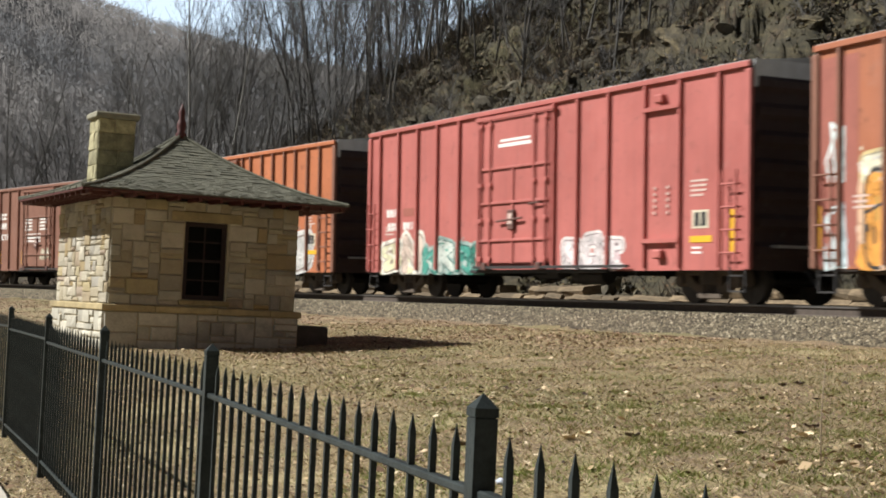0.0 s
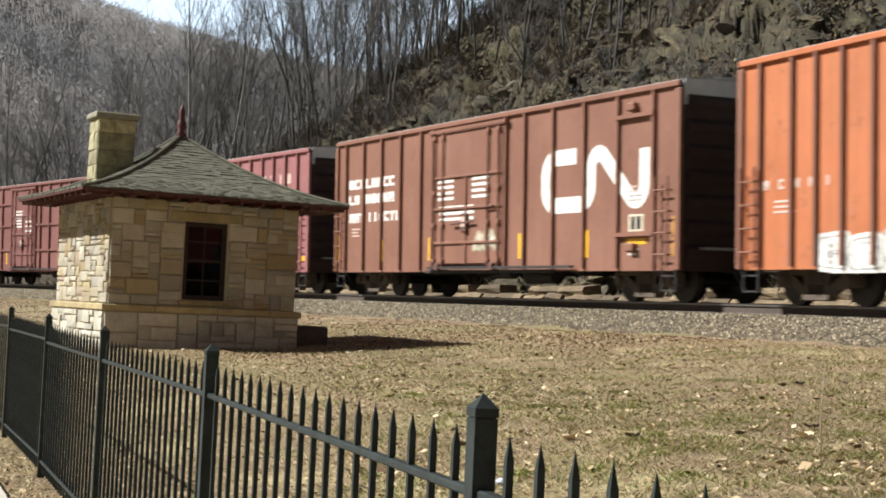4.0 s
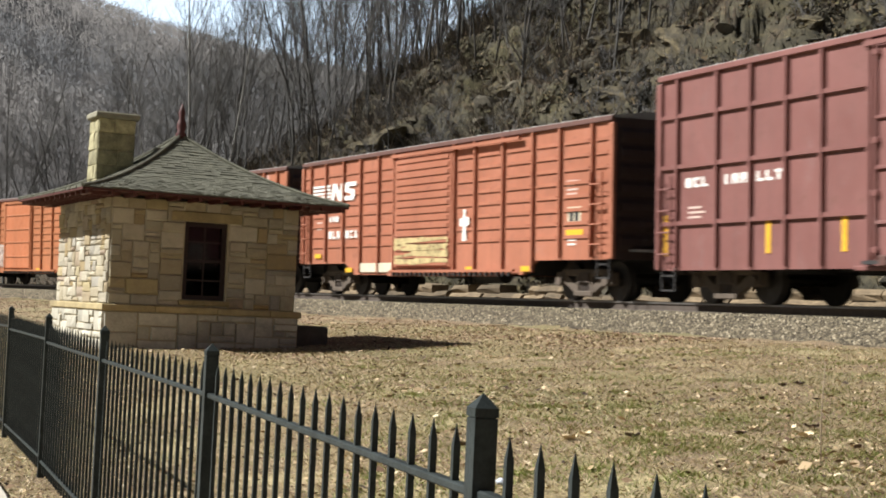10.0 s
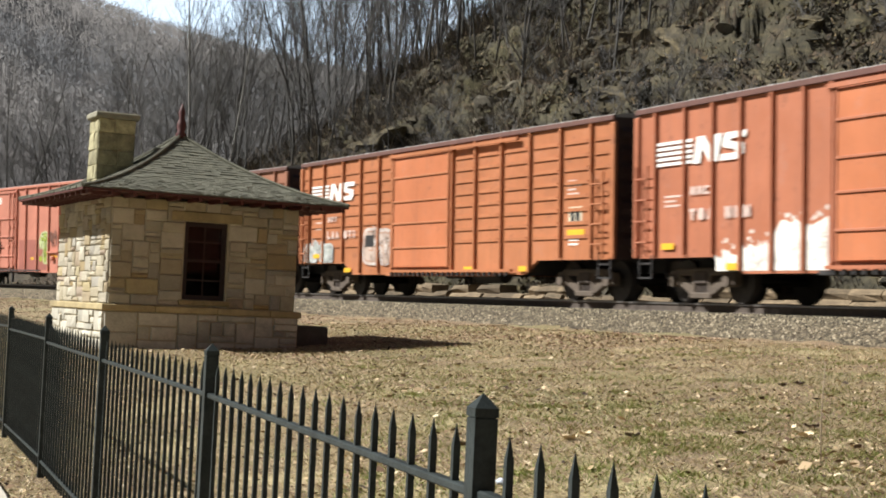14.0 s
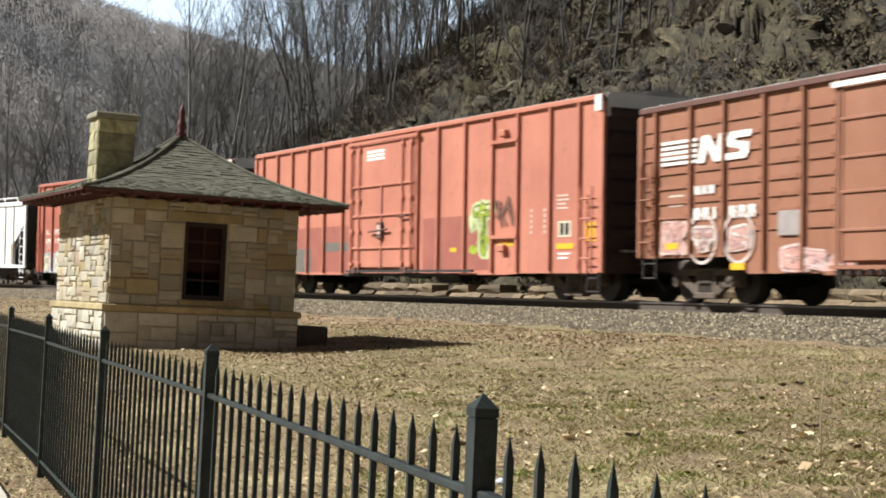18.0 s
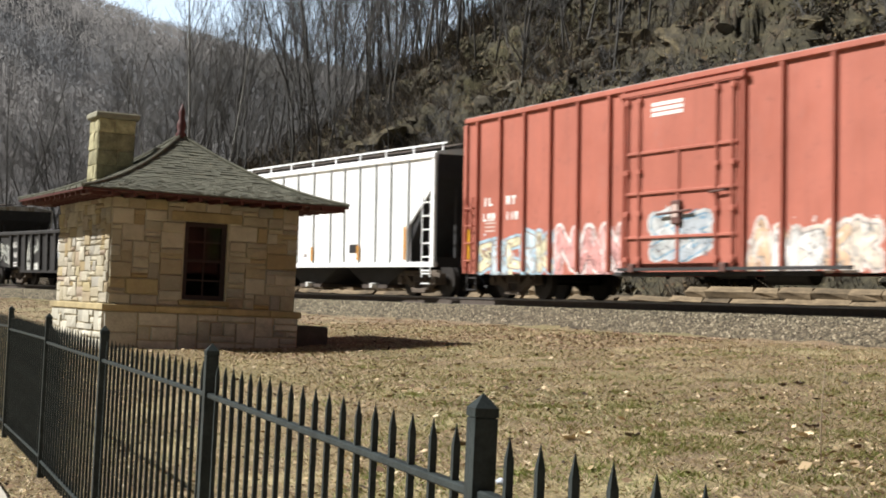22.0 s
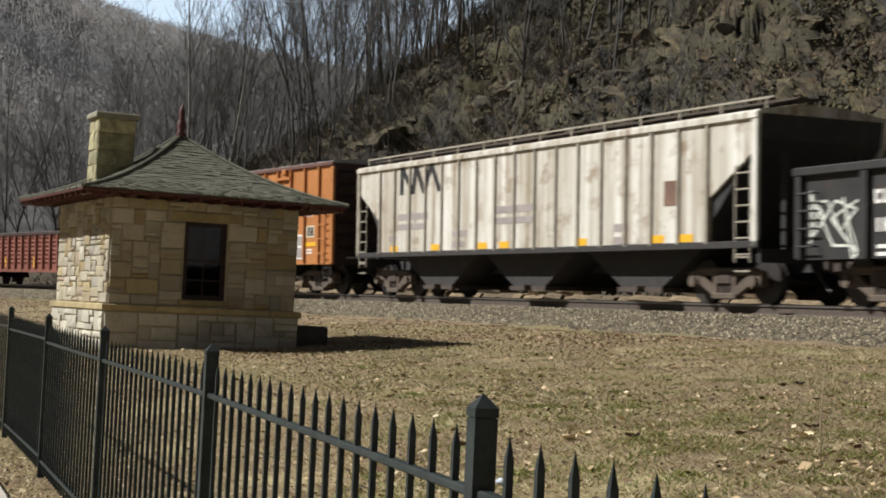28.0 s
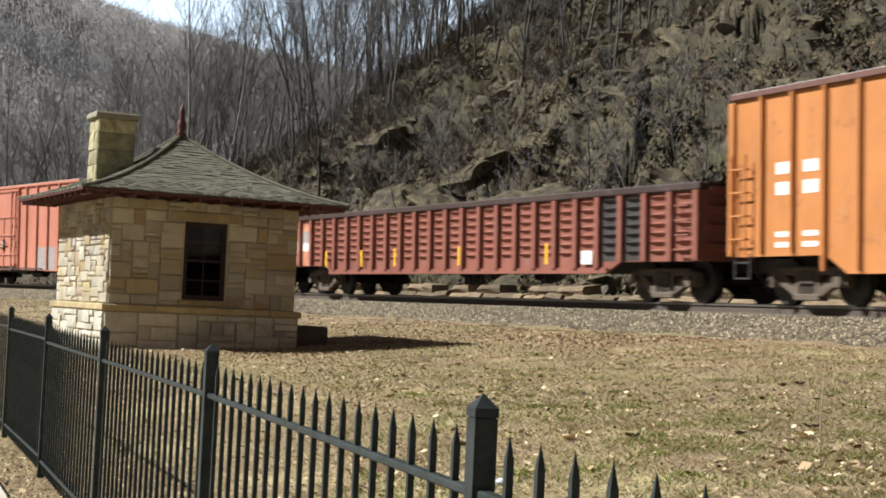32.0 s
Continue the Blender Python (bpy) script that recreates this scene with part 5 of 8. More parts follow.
    # 7 to 10: oxide cars with striped emblems
    SMALL = ((0.57, 1.62, 2.79, 3.88, 4.99, 10.09, 11.37, 12.65, 13.74, 14.96), (0.66, 1.65, 2.56, 3.41, 4.31, 5.17, 10.41, 11.42, 12.3, 13.29, 14.31, 15.19),
             (0.57, 1.57, 2.85, 3.98, 5.1, 10.2, 11.4, 12.62, 13.86, 15.01), (0.53, 1.71, 2.76, 3.94, 5.01, 10.2, 11.44, 12.62, 13.77, 14.9))
    for i, (fr, re, paint, style, dk, sd, lab) in enumerate((
            (-75.04, -90.7, P_G, "beaded", "corrugated", 7, "red-oxide boxcar with beaded sides and corrugated sliding door"),
            (-92.02, -107.83, P_H, "smooth", "panel", 8, "oxide-orange boxcar with white over-spray below its emblem"),
            (-108.8, -124.6, P_I, "beaded", "panel", 9, "bright oxide boxcar with beaded sides and rusty sill"),
            (-125.82, -141.49, P_K, "beaded", "panel", 10, "faded oxide boxcar with pale blue graffiti patch"))):
        c, h, ze, d0, d1 = add_car(boxcar("boxcar", fr, re, paint, lab, ztop=3.75, zend=0.86, zmid=0.55, inset=2.9, style=style, door_kind=dk, ribs=SMALL[i], door=(6.0, 9.0), seed=sd, gap=0.62, roof_mat=GRIME_SHADE, door_mat=P_C if i in (1, 2) else None), fr, re)
        bars(c, [(-h + 0.72, -h + 1.9, 2.62 + k * 0.1, 2.68 + k * 0.1) for k in range(5)], WHITE, y=-1.535, label="white emblem stripe")
        bars(c, [[(-h + 1.92, 2.6), (-h + 2.15, 2.6), (-h + 2.22, 2.88), (-h + 2.45, 2.6), (-h + 2.7, 2.6), (-h + 2.83, 3.1), (-h + 2.6, 3.1), (-h + 2.53, 2.82), (-h + 2.3, 3.1), (-h + 2.05, 3.1)], [(-h + 2.78, 2.6), (-h + 3.4, 2.6), (-h + 3.5, 2.7), (-h + 3.5, 2.88), (-h + 3.1, 2.93), (-h + 3.1, 2.98), (-h + 3.55, 2.98), (-h + 3.58, 3.1), (-h + 2.95, 3.1), (-h + 2.86, 3.0), (-h + 2.86, 2.84), (-h + 3.25, 2.78), (-h + 3.25, 2.72), (-h + 2.8, 2.72)]], WHITE, y=-1.535, name="emblem")
        bars(c, letters(-h + 1.85, 2.02, 3, 0.17, 0.16) + letters(-h + 1.82, 1.55, 7, 0.2, 0.22, 0.4, (3,)), FADED if i in (1, 2) else WHITE, y=-1.535)
        for x in (0.9, 3.0, 9.7, 12.2):
            zz = 0.62 if 2.6 < x < 12.7 else 1.02
            part("reflector", Shape().box(x - h, x - h + 0.42, -1.545, -1.535, zz, zz + 0.12), YELLOW, c)
        if i == 0:
            for k in range(4):
                scrawl(c, d0 + 0.1, 0.82 + 0.17 * k, d1 - d0 - 0.2, 0.14, (0.5, 0.4, 0.2), 310 + k, 26, 0.03, -1.61, "worn cream paint on the door")
            bars(c, [(-h + 3.9, -h + 5.85, 0.62, 0.86)], CREAM, y=-1.54, name="paint_patch")
            bars(c, [[(d1 + 0.50, 1.35), (d1 + 0.72, 1.35), (d1 + 0.68, 1.7), (d1 + 0.85, 1.72), (d1 + 0.83, 1.92), (d1 + 0.66, 1.9), (d1 + 0.65, 2.1), (d1 + 0.55, 2.1), (d1 + 0.55, 1.9), (d1 + 0.38, 1.88), (d1 + 0.38, 1.7), (d1 + 0.54, 1.7)]], WHITE, y=-1.54, name="white_cross")
        if i == 1:
            ragged_patch(c, -h + 2.65, -h + 5.9, 0.6, ((0, 0.85), (0.25, 1.0), (0.5, 1.15), (0.62, 1.5), (0.8, 1.4), (1, 1.5)), (0.78, 0.76, 0.7), 71, "white roller-painted patch")
            for x in (13.29, 14.31):
                part("pale_streak", Shape().box(x - h + 0.05, x - h + 0.24, -1.506, -1.5, 0.95, 3.6), spray((0.55, 0.33, 0.28)), c)
        if i == 2:
            graffiti(c, -h + 0.2, -h + 2.2, 0.9, 1.5, [(0.35, 0.38, 0.36), (0.5, 0.5, 0.46)], (0.3, 0.3, 0.3), 3, 33, "grey-green graffiti", y=-1.54)
            graffiti(c, -h + 4.2, -h + 5.9, 0.8, 1.75, [(0.42, 0.33, 0.28), (0.36, 0.25, 0.2)], (0.35, 0.2, 0.14), 2, 34, "weathered pale patches", y=-1.54)
            bars(c, [(-h + 4.35, -h + 4.85, 1.3, 1.6)], BLACKP, y=-1.55, name="placard")
        if i == 3:
            graffiti(c, -h + 10.3, -h + 12.9, 0.9, 1.95, [(0.55, 0.62, 0.66), (0.5, 0.36, 0.33), (0.58, 0.66, 0.7)], (0.5, 0.45, 0.45), 3, 35, "pale blue graffiti patch", y=-1.54)
            part("door_track_cover", Shape().box(d0 - 0.15, d1 + 3.2, -1.648, -1.641, 3.545, 3.635), WHITE, c, "white-painted overhead door track")
            bars(c, [(-h + 4.35, -h + 5.0, 1.2, 1.62)], GREYPATCH, y=-1.54, name="placard")
            graffiti(c, -h + 0.75, -h + 1.55, 0.92, 1.62, [(0.55, 0.31, 0.27)], (0.62, 0.46, 0.42), 2, 36, "pale pink sprayed loops", y=-1.54)
            graffiti(c, -h + 4.4, -h + 6.3, 0.58, 1.02, [(0.6, 0.37, 0.34), (0.55, 0.3, 0.26)], (0.64, 0.48, 0.45), 3, 37, "pink sprayed scribble low on the wall", y=-1.54)
            for k in range(2):
                ring(c, -h + 2.1 + 1.12 * k, 1.2, 0.47, 0.48)
                graffiti(c, -h + 1.8 + 1.12 * k, -h + 2.4 + 1.12 * k, 0.95, 1.5, [(0.42, 0.25, 0.22)], (0.6, 0.5, 0.46), 1, 38 + k, "faded sprayed figure in a ring", y=-1.538)
    # 11, 12: long salmon and brick-red cars
    LONG = (0.6, 1.72, 2.84, 3.99, 5.13, 6.35, 11.81, 13.12, 14.4, 15.5, 16.83, 17.94)
    c, h, ze, d0, d1 = add_car(boxcar("boxcar", -143.1, -161.87, P_L, "long salmon-red boxcar with a green sprayed figure", ztop=4.24, zend=0.58, zmid=0.55, ribs=LONG, door=(7.0, 10.65), hatch=(14.4, 15.5, 1.42, 3.6), seed=11), -143.1, -161.87)
    corner(c, h, 4.24)
    bars(c, [(-h + 11.0, -h + 14.3, ze + 0.08, 1.95), (-h + 2.9, -h + 6.9, ze + 0.05, 1.9)], DULLRED, y=-1.502, name="paint_patch", label="darker repainted band")
    bars(c, [(-h + 2.75, -h + 4.2, ze + 0.05, 1.3), (-h + 5.2, -h + 6.9, 1.2, 1.45)], DARKPATCH, y=-1.504, name="paint_patch")
    graffiti(c, -h + 13.45, -h + 14.35, 0.92, 2.2, [(0.32, 0.42, 0.03), (0.26, 0.34, 0.03)], (0.08, 0.09, 0.02), 1, 41, "lime-green sprayed figure", strokes=7, y=-1.507)
    scrawl(c, -h + 14.5, 1.65, 0.85, 1.0, (0.16, 0.08, 0.06), 42, y=-1.535)
    bars(c, letters(-h + 0.85, 1.95, 2, 0.2, 0.2) + letters(-h + 1.95, 1.95, 2, 0.2, 0.2) + letters(-h + 0.85, 1.62, 3, 0.16, 0.18) + letters(-h + 1.95, 1.62, 3, 0.16, 0.18), WHITE)
    bars(c, [(-h + 7.9, -h + 8.95, 3.58 + 0.1 * k, 3.65 + 0.1 * k) for k in range(3)], WHITE, y=-1.577)
    bars(c, [(-h + 16.0 + 0.55 * k, -h + 16.08 + 0.55 * k, 1.45 + 0.12 * i, 1.52 + 0.12 * i) for k in (0, 1) for i in range(5)], FADED, name="stencil_line")
    bars(c, [(h - 0.6, h - 0.25, 1.25, 1.65), (-h + 14.6, -h + 15.3, 1.2, 1.3), (-h + 12.4, -h + 12.7, 1.1, 1.2)], YELLOW, name="reflector")
    c, h, ze, d0, d1 = add_car(boxcar("boxcar", -163.88, -182.67, P_M, "long brick-red boxcar covered below in pastel graffiti", ztop=4.24, zend=0.58, zmid=0.55, ribs=LONG, door=(7.0, 10.65), hatch=(14.4, 15.5, 1.42, 3.6), seed=12, yellow=(0.12, 15.6, 18.6)), -163.88, -182.67)
    corner(c, h, 4.24)
    bars(c, [(-h + 14.4, -h + 15.5, 1.2, 1.48)], GREYPATCH, y=-1.534, name="paint_patch")
    graffiti(c, -h + 0.6, -h + 4.05, ze - 0.02, 1.5, [(0.5, 0.6, 0.66), (0.66, 0.62, 0.42), (0.62, 0.4, 0.3)], (0.35, 0.5, 0.6), 5, 51, "pastel bubble graffiti")
    graffiti(c, -h + 4.2, -h + 6.9, ze - 0.02, 1.62, [(0.66, 0.36, 0.34), (0.62, 0.3, 0.28)], (0.75, 0.66, 0.64), 3, 52, "pink bubble graffiti edged in white")
    graffiti(c, -h + 7.9, -h + 9.8, ze + 0.2, 1.75, [(0.5, 0.52, 0.52), (0.42, 0.46, 0.5)], (0.16, 0.3, 0.42), 2, 53, "grey sprayed panel on the door", y=-1.58)
    graffiti(c, -h + 10.85, -h + 14.2, ze - 0.02, 1.5, [(0.7, 0.6, 0.5), (0.66, 0.45, 0.3), (0.72, 0.7, 0.68)], (0.7, 0.6, 0.55), 5, 54, "cream and orange graffiti")
    graffiti(c, -h + 15.6, -h + 18.0, ze - 0.02, 1.3, [(0.74, 0.74, 0.72), (0.66, 0.72, 0.76)], (0.72, 0.72, 0.72), 4, 55, "white bubble graffiti")
    scrawl(c, h - 0.9, 2.4, 0.7, 1.1, (0.6, 0.42, 0.38), 56)
    bars(c, letters(-h + 0.85, 2.15, 2, 0.2, 0.2) + letters(-h + 1.95, 2.15, 2, 0.2, 0.2) + letters(-h + 0.85, 1.8, 3, 0.16, 0.18) + letters(-h + 1.95, 1.8, 3, 0.16, 0.18), WHITE)
    bars(c, [(-h + 7.9, -h + 8.95, 3.58 + 0.1 * k, 3.65 + 0.1 * k) for k in range(3)], WHITE, y=-1.577)
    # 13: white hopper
    c, h, zs = add_car(hopper("hopper_car", -184.4, -203.95, P_N, DARKEND, "clean white covered hopper car with black ends", ztop=3.58, zsill=0.84, rib_mat=SEAM_SHADE, rib_w=0.024, ribs=(1.26, 2.01, 2.83, 3.65, 4.49, 5.35, 6.33, 7.32, 8.4, 9.49, 10.56, 11.6, 12.67, 13.75, 14.6, 15.5, 16.43, 17.26, 18.2), gap=0.7, cut=1.32, zc=1.84, zt=2.8), -184.4, -203.95)
    for x in (1.25, 3.6, 6.3, 9.45, 12.65, 15.5, 18.1):
        part("reflector", Shape().box(x - h - 0.08, x - h + 0.06, -1.556, -1.546, zs + 0.1, zs + (0.95 if x < 2 or x > 18 else 0.5)), spray((0.5, 0.24, 0.05)), c)
    bars(c, letters(-h + 2.25, 1.95, 2, 0.2, 0.24) + letters(-h + 3.0, 1.95, 2, 0.2, 0.24) + letters(-h + 2.25, 1.5, 3, 0.14, 0.24) + letters(-h + 3.0, 1.5, 2, 0.2, 0.24), DARKPATCH)
    bars(c, [(-h + 14.9, -h + 15.4, 1.14, 1.38)], BLACKP, name="data_plate")
    bars(c, [(-h + 2.3 + 0.8 * k, -h + 2.8 + 0.8 * k, 1.2 + 0.1 * i, 1.24 + 0.1 * i) for k in (0, 1) for i in range(2)] + [(-h + 11.0, -h + 11.25, 1.05, 1.15), (-h + 12.0, -h + 12.25, 1.05, 1.15)], GREYPATCH, name="stencil_line")
    # 14: black gondola
    c, h, zs = add_car(gondola("gondola_car", -205.05, -221.25, P_O, "black open gondola car with white scrawled graffiti", gap=0.6, ribs=(0.1, 1.78, 2.77, 3.6, 4.43, 5.4, 6.27, 7.17, 8.28, 9.36, 10.35, 11.3, 12.44, 13.41, 14.4, 16.1)), -205.05, -221.25)
    bars(c, letters(-h + 1.95, zs + 1.05, 4, 0.15, 0.22) + letters(-h + 1.95, zs + 0.6, 4, 0.15, 0.22) + [(-h + 2.0, -h + 2.6, zs + 0.22, zs + 0.28), (-h + 2.0, -h + 2.55, zs + 0.34, zs + 0.4)], WHITE)
    for k, (x, w) in enumerate(((0.35, 1.2), (3.7, 0.65), (4.5, 0.8), (8.6, 0.6), (9.5, 0.75))):
        scrawl(c, x - h, zs + (0.15 if k != 2 else 0.6), w, 1.25 if k < 2 else 0.8, (0.66, 0.68, 0.62), 60 + k, n=26 if k < 2 else 20, width=0.02, y=-1.51)
        if k in (1, 2):
            graffiti(c, x - h, x - h + w, zs + 0.05, zs + 0.35, [(0.66, 0.66, 0.62)], (0.5, 0.52, 0.48), 3, 160 + k, "white sprayed scribble")
    bars(c, [(-h + 7.35, -h + 7.95, zs + 0.55, zs + 1.3)], WHITE, name="placard")
    part("placard", sum_boxes([(-h + 7.4, -h + 7.9, -1.512, -1.507, zs + 0.5, zs + 0.75)]), BLUEM, c, "blue placard")
    part("placard", Shape().prism([(-h + 7.5, zs + 1.0), (-h + 7.65, zs + 0.8), (-h + 7.8, zs + 1.0), (-h + 7.65, zs + 1.2)], -1.512, -1.507), BLUEM, c, "blue diamond placard")
    bars(c, [(h - 2.7, h - 2.05, zs + 0.5, zs + 0.54), (h - 2.7, h - 2.05, zs + 0.76, zs + 0.8), (h - 2.7, h - 2.66, zs + 0.54, zs + 0.76), (h - 2.1, h - 2.05, zs + 0.54, zs + 0.76), (h - 2.45, h - 2.4, zs + 0.54, zs + 0.76)], YELLOW)
    bars(c, [(h - 1.3, h - 0.9, zs + 0.28 + 0.08 * k, zs + 0.32 + 0.08 * k) for k in range(3)] + [(h - 3.6, h - 3.3, zs + 0.4 + 0.08 * k, zs + 0.44 + 0.08 * k) for k in range(3)], WHITE)
    # 15: dirty grey hopper
    c, h, zs = add_car(hopper("hopper_car", -222.45, -239.35, P_P, DARKEND, "dirty pale-grey covered hopper car with rust streaks", ztop=3.4, zsill=1.1, ribs=17, outlets=3, gap=0.75, cut=1.4, zc=1.95, zt=2.75, rib_mat=DUSTY, rib_w=0.03, rail_mat=DUSTY, band=UNDER), -222.45, -239.35)
    big_zigzag(c, -h + 2.6, 2.6, 2.1, 0.72)
    for x in (2.3, 4.6, 7.0, 8.0, 11.2, 13.9, 14.8):
        part("reflector", Shape().box(x - h - 0.22, x - h + 0.22, -1.507, -1.5, zs + 0.05, zs + 0.2), YELLOW, c)
    bars(c, [(-h + 14.1, -h + 14.5, 1.85, 2.33)], RUSTPATCH, name="placard", label="rust-brown placard")
    for x, z, w in ((2.5, 1.95, 1.7), (7.6, 1.95, 1.8), (5.5, 1.45, 0.7), (12.4, 1.4, 0.5), (2.0, 1.4, 0.4)):
        bars(c, [(x - h, x - h + w, z, z + 0.16), (x - h, x - h + w * 0.9, z - 0.25, z - 0.1)], GREYPATCH)
    # 16: yellow-orange boxcar
    c, h, ze, d0, d1 = add_car(boxcar("boxcar", -240.98, -256.87, P_Q, "yellow-orange boxcar with white squares and plug door", ztop=3.72, zend=0.85, zmid=0.54, inset=2.6, door=(6.35, 9.2), ribs=(0.88, 1.74, 2.6, 3.46, 4.28, 5.11, 5.96, 9.55, 10.53, 11.46, 12.35, 13.24, 14.15, 15.06), data=False, seed=16, hatch=(12.35, 13.24, 1.3, 3.42), gap=0.7, rib_mat=P_Q, roof_mat=GRIME_SHADE), -240.98, -256.87)
    bars(c, [(-h + 1.25 + a, -h + 1.65 + a, z, z + hh) for a in (0, 0.75) for z, hh in ((2.26, 0.2), (1.9, 0.22), (1.18, 0.09), (1.0, 0.09))], WHITE, label="white painted square")
    part("tool_box", Shape().box(-h + 4.2, -h + 4.95, -1.64, -1.5, 1.25, 1.55, c=0.02), P_C, c, "small box on the wall")
    part("window_placard", sum_boxes([(-h + 13.42, -h + 14.1, -1.52, -1.5, 1.0, 1.72)]), WHITE, c)
    for za, zb in ((1.05, 1.34), (1.4, 1.68)):
        part("window_placard", Shape().box(-h + 13.48, -h + 14.04, -1.526, -1.52, za, zb), GREYPATCH, c)
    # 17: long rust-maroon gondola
    c, h, zs = add_car(gondola("gondola_car", -258.03, -277.72, P_R, "rust-maroon open gondola car with pressed side panels", ztop=2.18, zsill=0.62, ribs=24, beaded=True, gap=0.45, chord=SHADE_DARK, dark_bays=(2, 3)), -258.03, -277.72)
    for x in (-h + 2.9, -h + 5.2, -h + 7.2, -h + 10.6, h - 5.2):
        part("reflector", Shape().box(x - 0.05, x + 0.05, -1.607, -1.6, zs + 0.15, zs + 0.6), YELLOW, c)
    part("data_plate", sum_boxes([(h - 3.9, h - 3.5, -1.575, -1.565, zs + 0.14, zs + 0.42)]), WHITE, c)
    bars(c, [(-h + 0.1, -h + 1.55, zs + 0.2, 2.1)], spray((0.55, 0.24, 0.15)), y=-1.503, name="paint_patch", label="pale orange end bay")
    bars(c, [(-h + 0.15, -h + 1.5, zs + 0.62, zs + 0.85)], WHITE, y=-1.507, name="paint_patch")
    bars(c, [(-h + 0.95, -h + 1.5, zs + 0.85, zs + 1.2)], GREYPATCH, y=-1.507, name="paint_patch")
    for k in (3, 4):
        w = (2 * h - 0.16) / 24
        x = h - 0.08 - k * w
        bars(c, [(x + 0.09, x + w - 0.09, zs + 0.2, 2.1)], spray((0.045, 0.04, 0.04)), y=-1.5025, name="paint_patch", label="blackened replacement panel")
    # 18, 19: the cars behind
    c, h, zs = add_car(gondola("gondola_car", -278.5, -295.3, P_O, "dull black open gondola car with upright ribs", ribs=15, gap=0.55), -278.5, -295.3)
    for x in (h - 2.2, h - 6.5, -h + 4.0):
        part("reflector", Shape().box(x - 0.1, x + 0.1, -1.512, -1.5, zs + 0.2, zs + 0.45), YELLOW, c)
    bars(c, letters(-h + 1.1, zs + 1.05, 5, 0.15, 0.16), WHITE)
    c, h, ze, d0, d1 = add_car(boxcar("boxcar", -296.48, -312.2, P_L, "salmon boxcar with a grey primer patch", seed=19), -296.48, -312.2)
    bars(c, [(h - 4.6, h - 2.4, ze + 0.05, ze + 1.0)], GREYPATCH, name="paint_patch")


def mark_noodle(car, x, z, w, h, t=None):
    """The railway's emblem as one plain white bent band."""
    t = t or 0.085 * w

    def bend(px, pz, a0, a1, r):
        return [(px + r * math.cos(a), pz + r * math.sin(a)) for a in np.linspace(a0, a1, 7)]
    rx, pi = 0.10 * w, math.pi
    pts = [(0.33 * w, h), *bend(rx, h - rx, pi / 2, pi, rx), *bend(rx, rx, pi, 1.5 * pi, rx), *bend(0.485 * w - rx, rx, 1.5 * pi, 2 * pi, rx), *bend(0.485 * w + rx * 0.8, h - rx * 0.8, pi, 0.32 * pi, rx * 0.8),
           *bend(w - rx * 0.8, rx * 0.8, 1.25 * pi, 2 * pi, rx * 0.8), (w, h)]
    vs = []
    for i, p in enumerate(pts):
        a, b = Vector(pts[max(i - 1, 0)]), Vector(pts[min(i + 1, len(pts) - 1)])
        d = (b - a).normalized()
        nrm = Vector((-d.y, d.x)) * t
        vs += [(x + p[0] + nrm.x, -1.5065, z + p[1] + nrm.y), (x + p[0] - nrm.x, -1.5065, z + p[1] - nrm.y)]
    sh = Shape().add(vs, [(2 * i, 2 * i + 2, 2 * i + 3, 2 * i + 1) for i in range(len(pts) - 1)])
    part("emblem", sh, WHITE, car, "white emblem of one bent band")


def big_zigzag(car, x, z, w, h):
    t = 0.22
    for k, (a, b) in enumerate((((x, z), (x, z + h)), ((x, z + h), (x + w * 0.3, z)), ((x + w * 0.3, z), (x + w * 0.38, z + h)), ((x + w * 0.38, z + h), (x + w * 0.6, z)), ((x + w * 0.6, z), (x + w * 0.78, z + h)), ((x + w * 0.78, z + h), (x + w, z)))):
        sh = Shape()
        sh.prism([(a[0], a[1]), (a[0] + t, a[1]), (b[0] + t, b[1]), (b[0], b[1])], -1.5035 - 0.0006 * k, -1.501)
        part("emblem", sh, BLACKP, car, "dark grey zigzag emblem stroke")


def shield(car, x, z, w, h):
    sh = Shape()
    pts = [(-0.5, 0.5), (-0.2, 0.42), (0, 0.5), (0.2, 0.42), (0.5, 0.5), (0.5, -0.1), (0.3, -0.4), (0, -0.55), (-0.3, -0.4), (-0.5, -0.1)]
    n = len(pts)
    o = [(x + a * w, z + b * h) for a, b in pts]
    i = [(x + a * w * 0.84, z + b * h * 0.86) for a, b in pts]
    sh.add([(a, -1.505, b) for a, b in o + i], [(k, (k + 1) % n, n + (k + 1) % n, n + k) for k in range(n)])
    sh.box(x - w * 0.35, x + w * 0.35, -1.507, -1.503, z + 0.02, z + 0.12)
    part("emblem", sh, FADED, car, "faded shield outline")


def ring(car, x, z, rx, rz):
    sh = Shape()
    n = 20
    vs = [(x + rx * k * math.cos(2 * math.pi * i / n), -1.54, z + rz * k * math.sin(2 * math.pi * i / n)) for k in (1, 0.88) for i in range(n)]
    sh.add(vs, [(i, (i + 1) % n, n + (i + 1) % n, n + i) for i in range(n)])
    part("graffiti", sh, spray((0.6, 0.5, 0.46)), car, "pale sprayed ring")


def corner(car, h, ztop):
    part("white_corner", Shape().box(h - 0.2, h + 0.04, -1.592, -1.585, ztop - 0.3, ztop + 0.02), WHITE, car)


build_train()


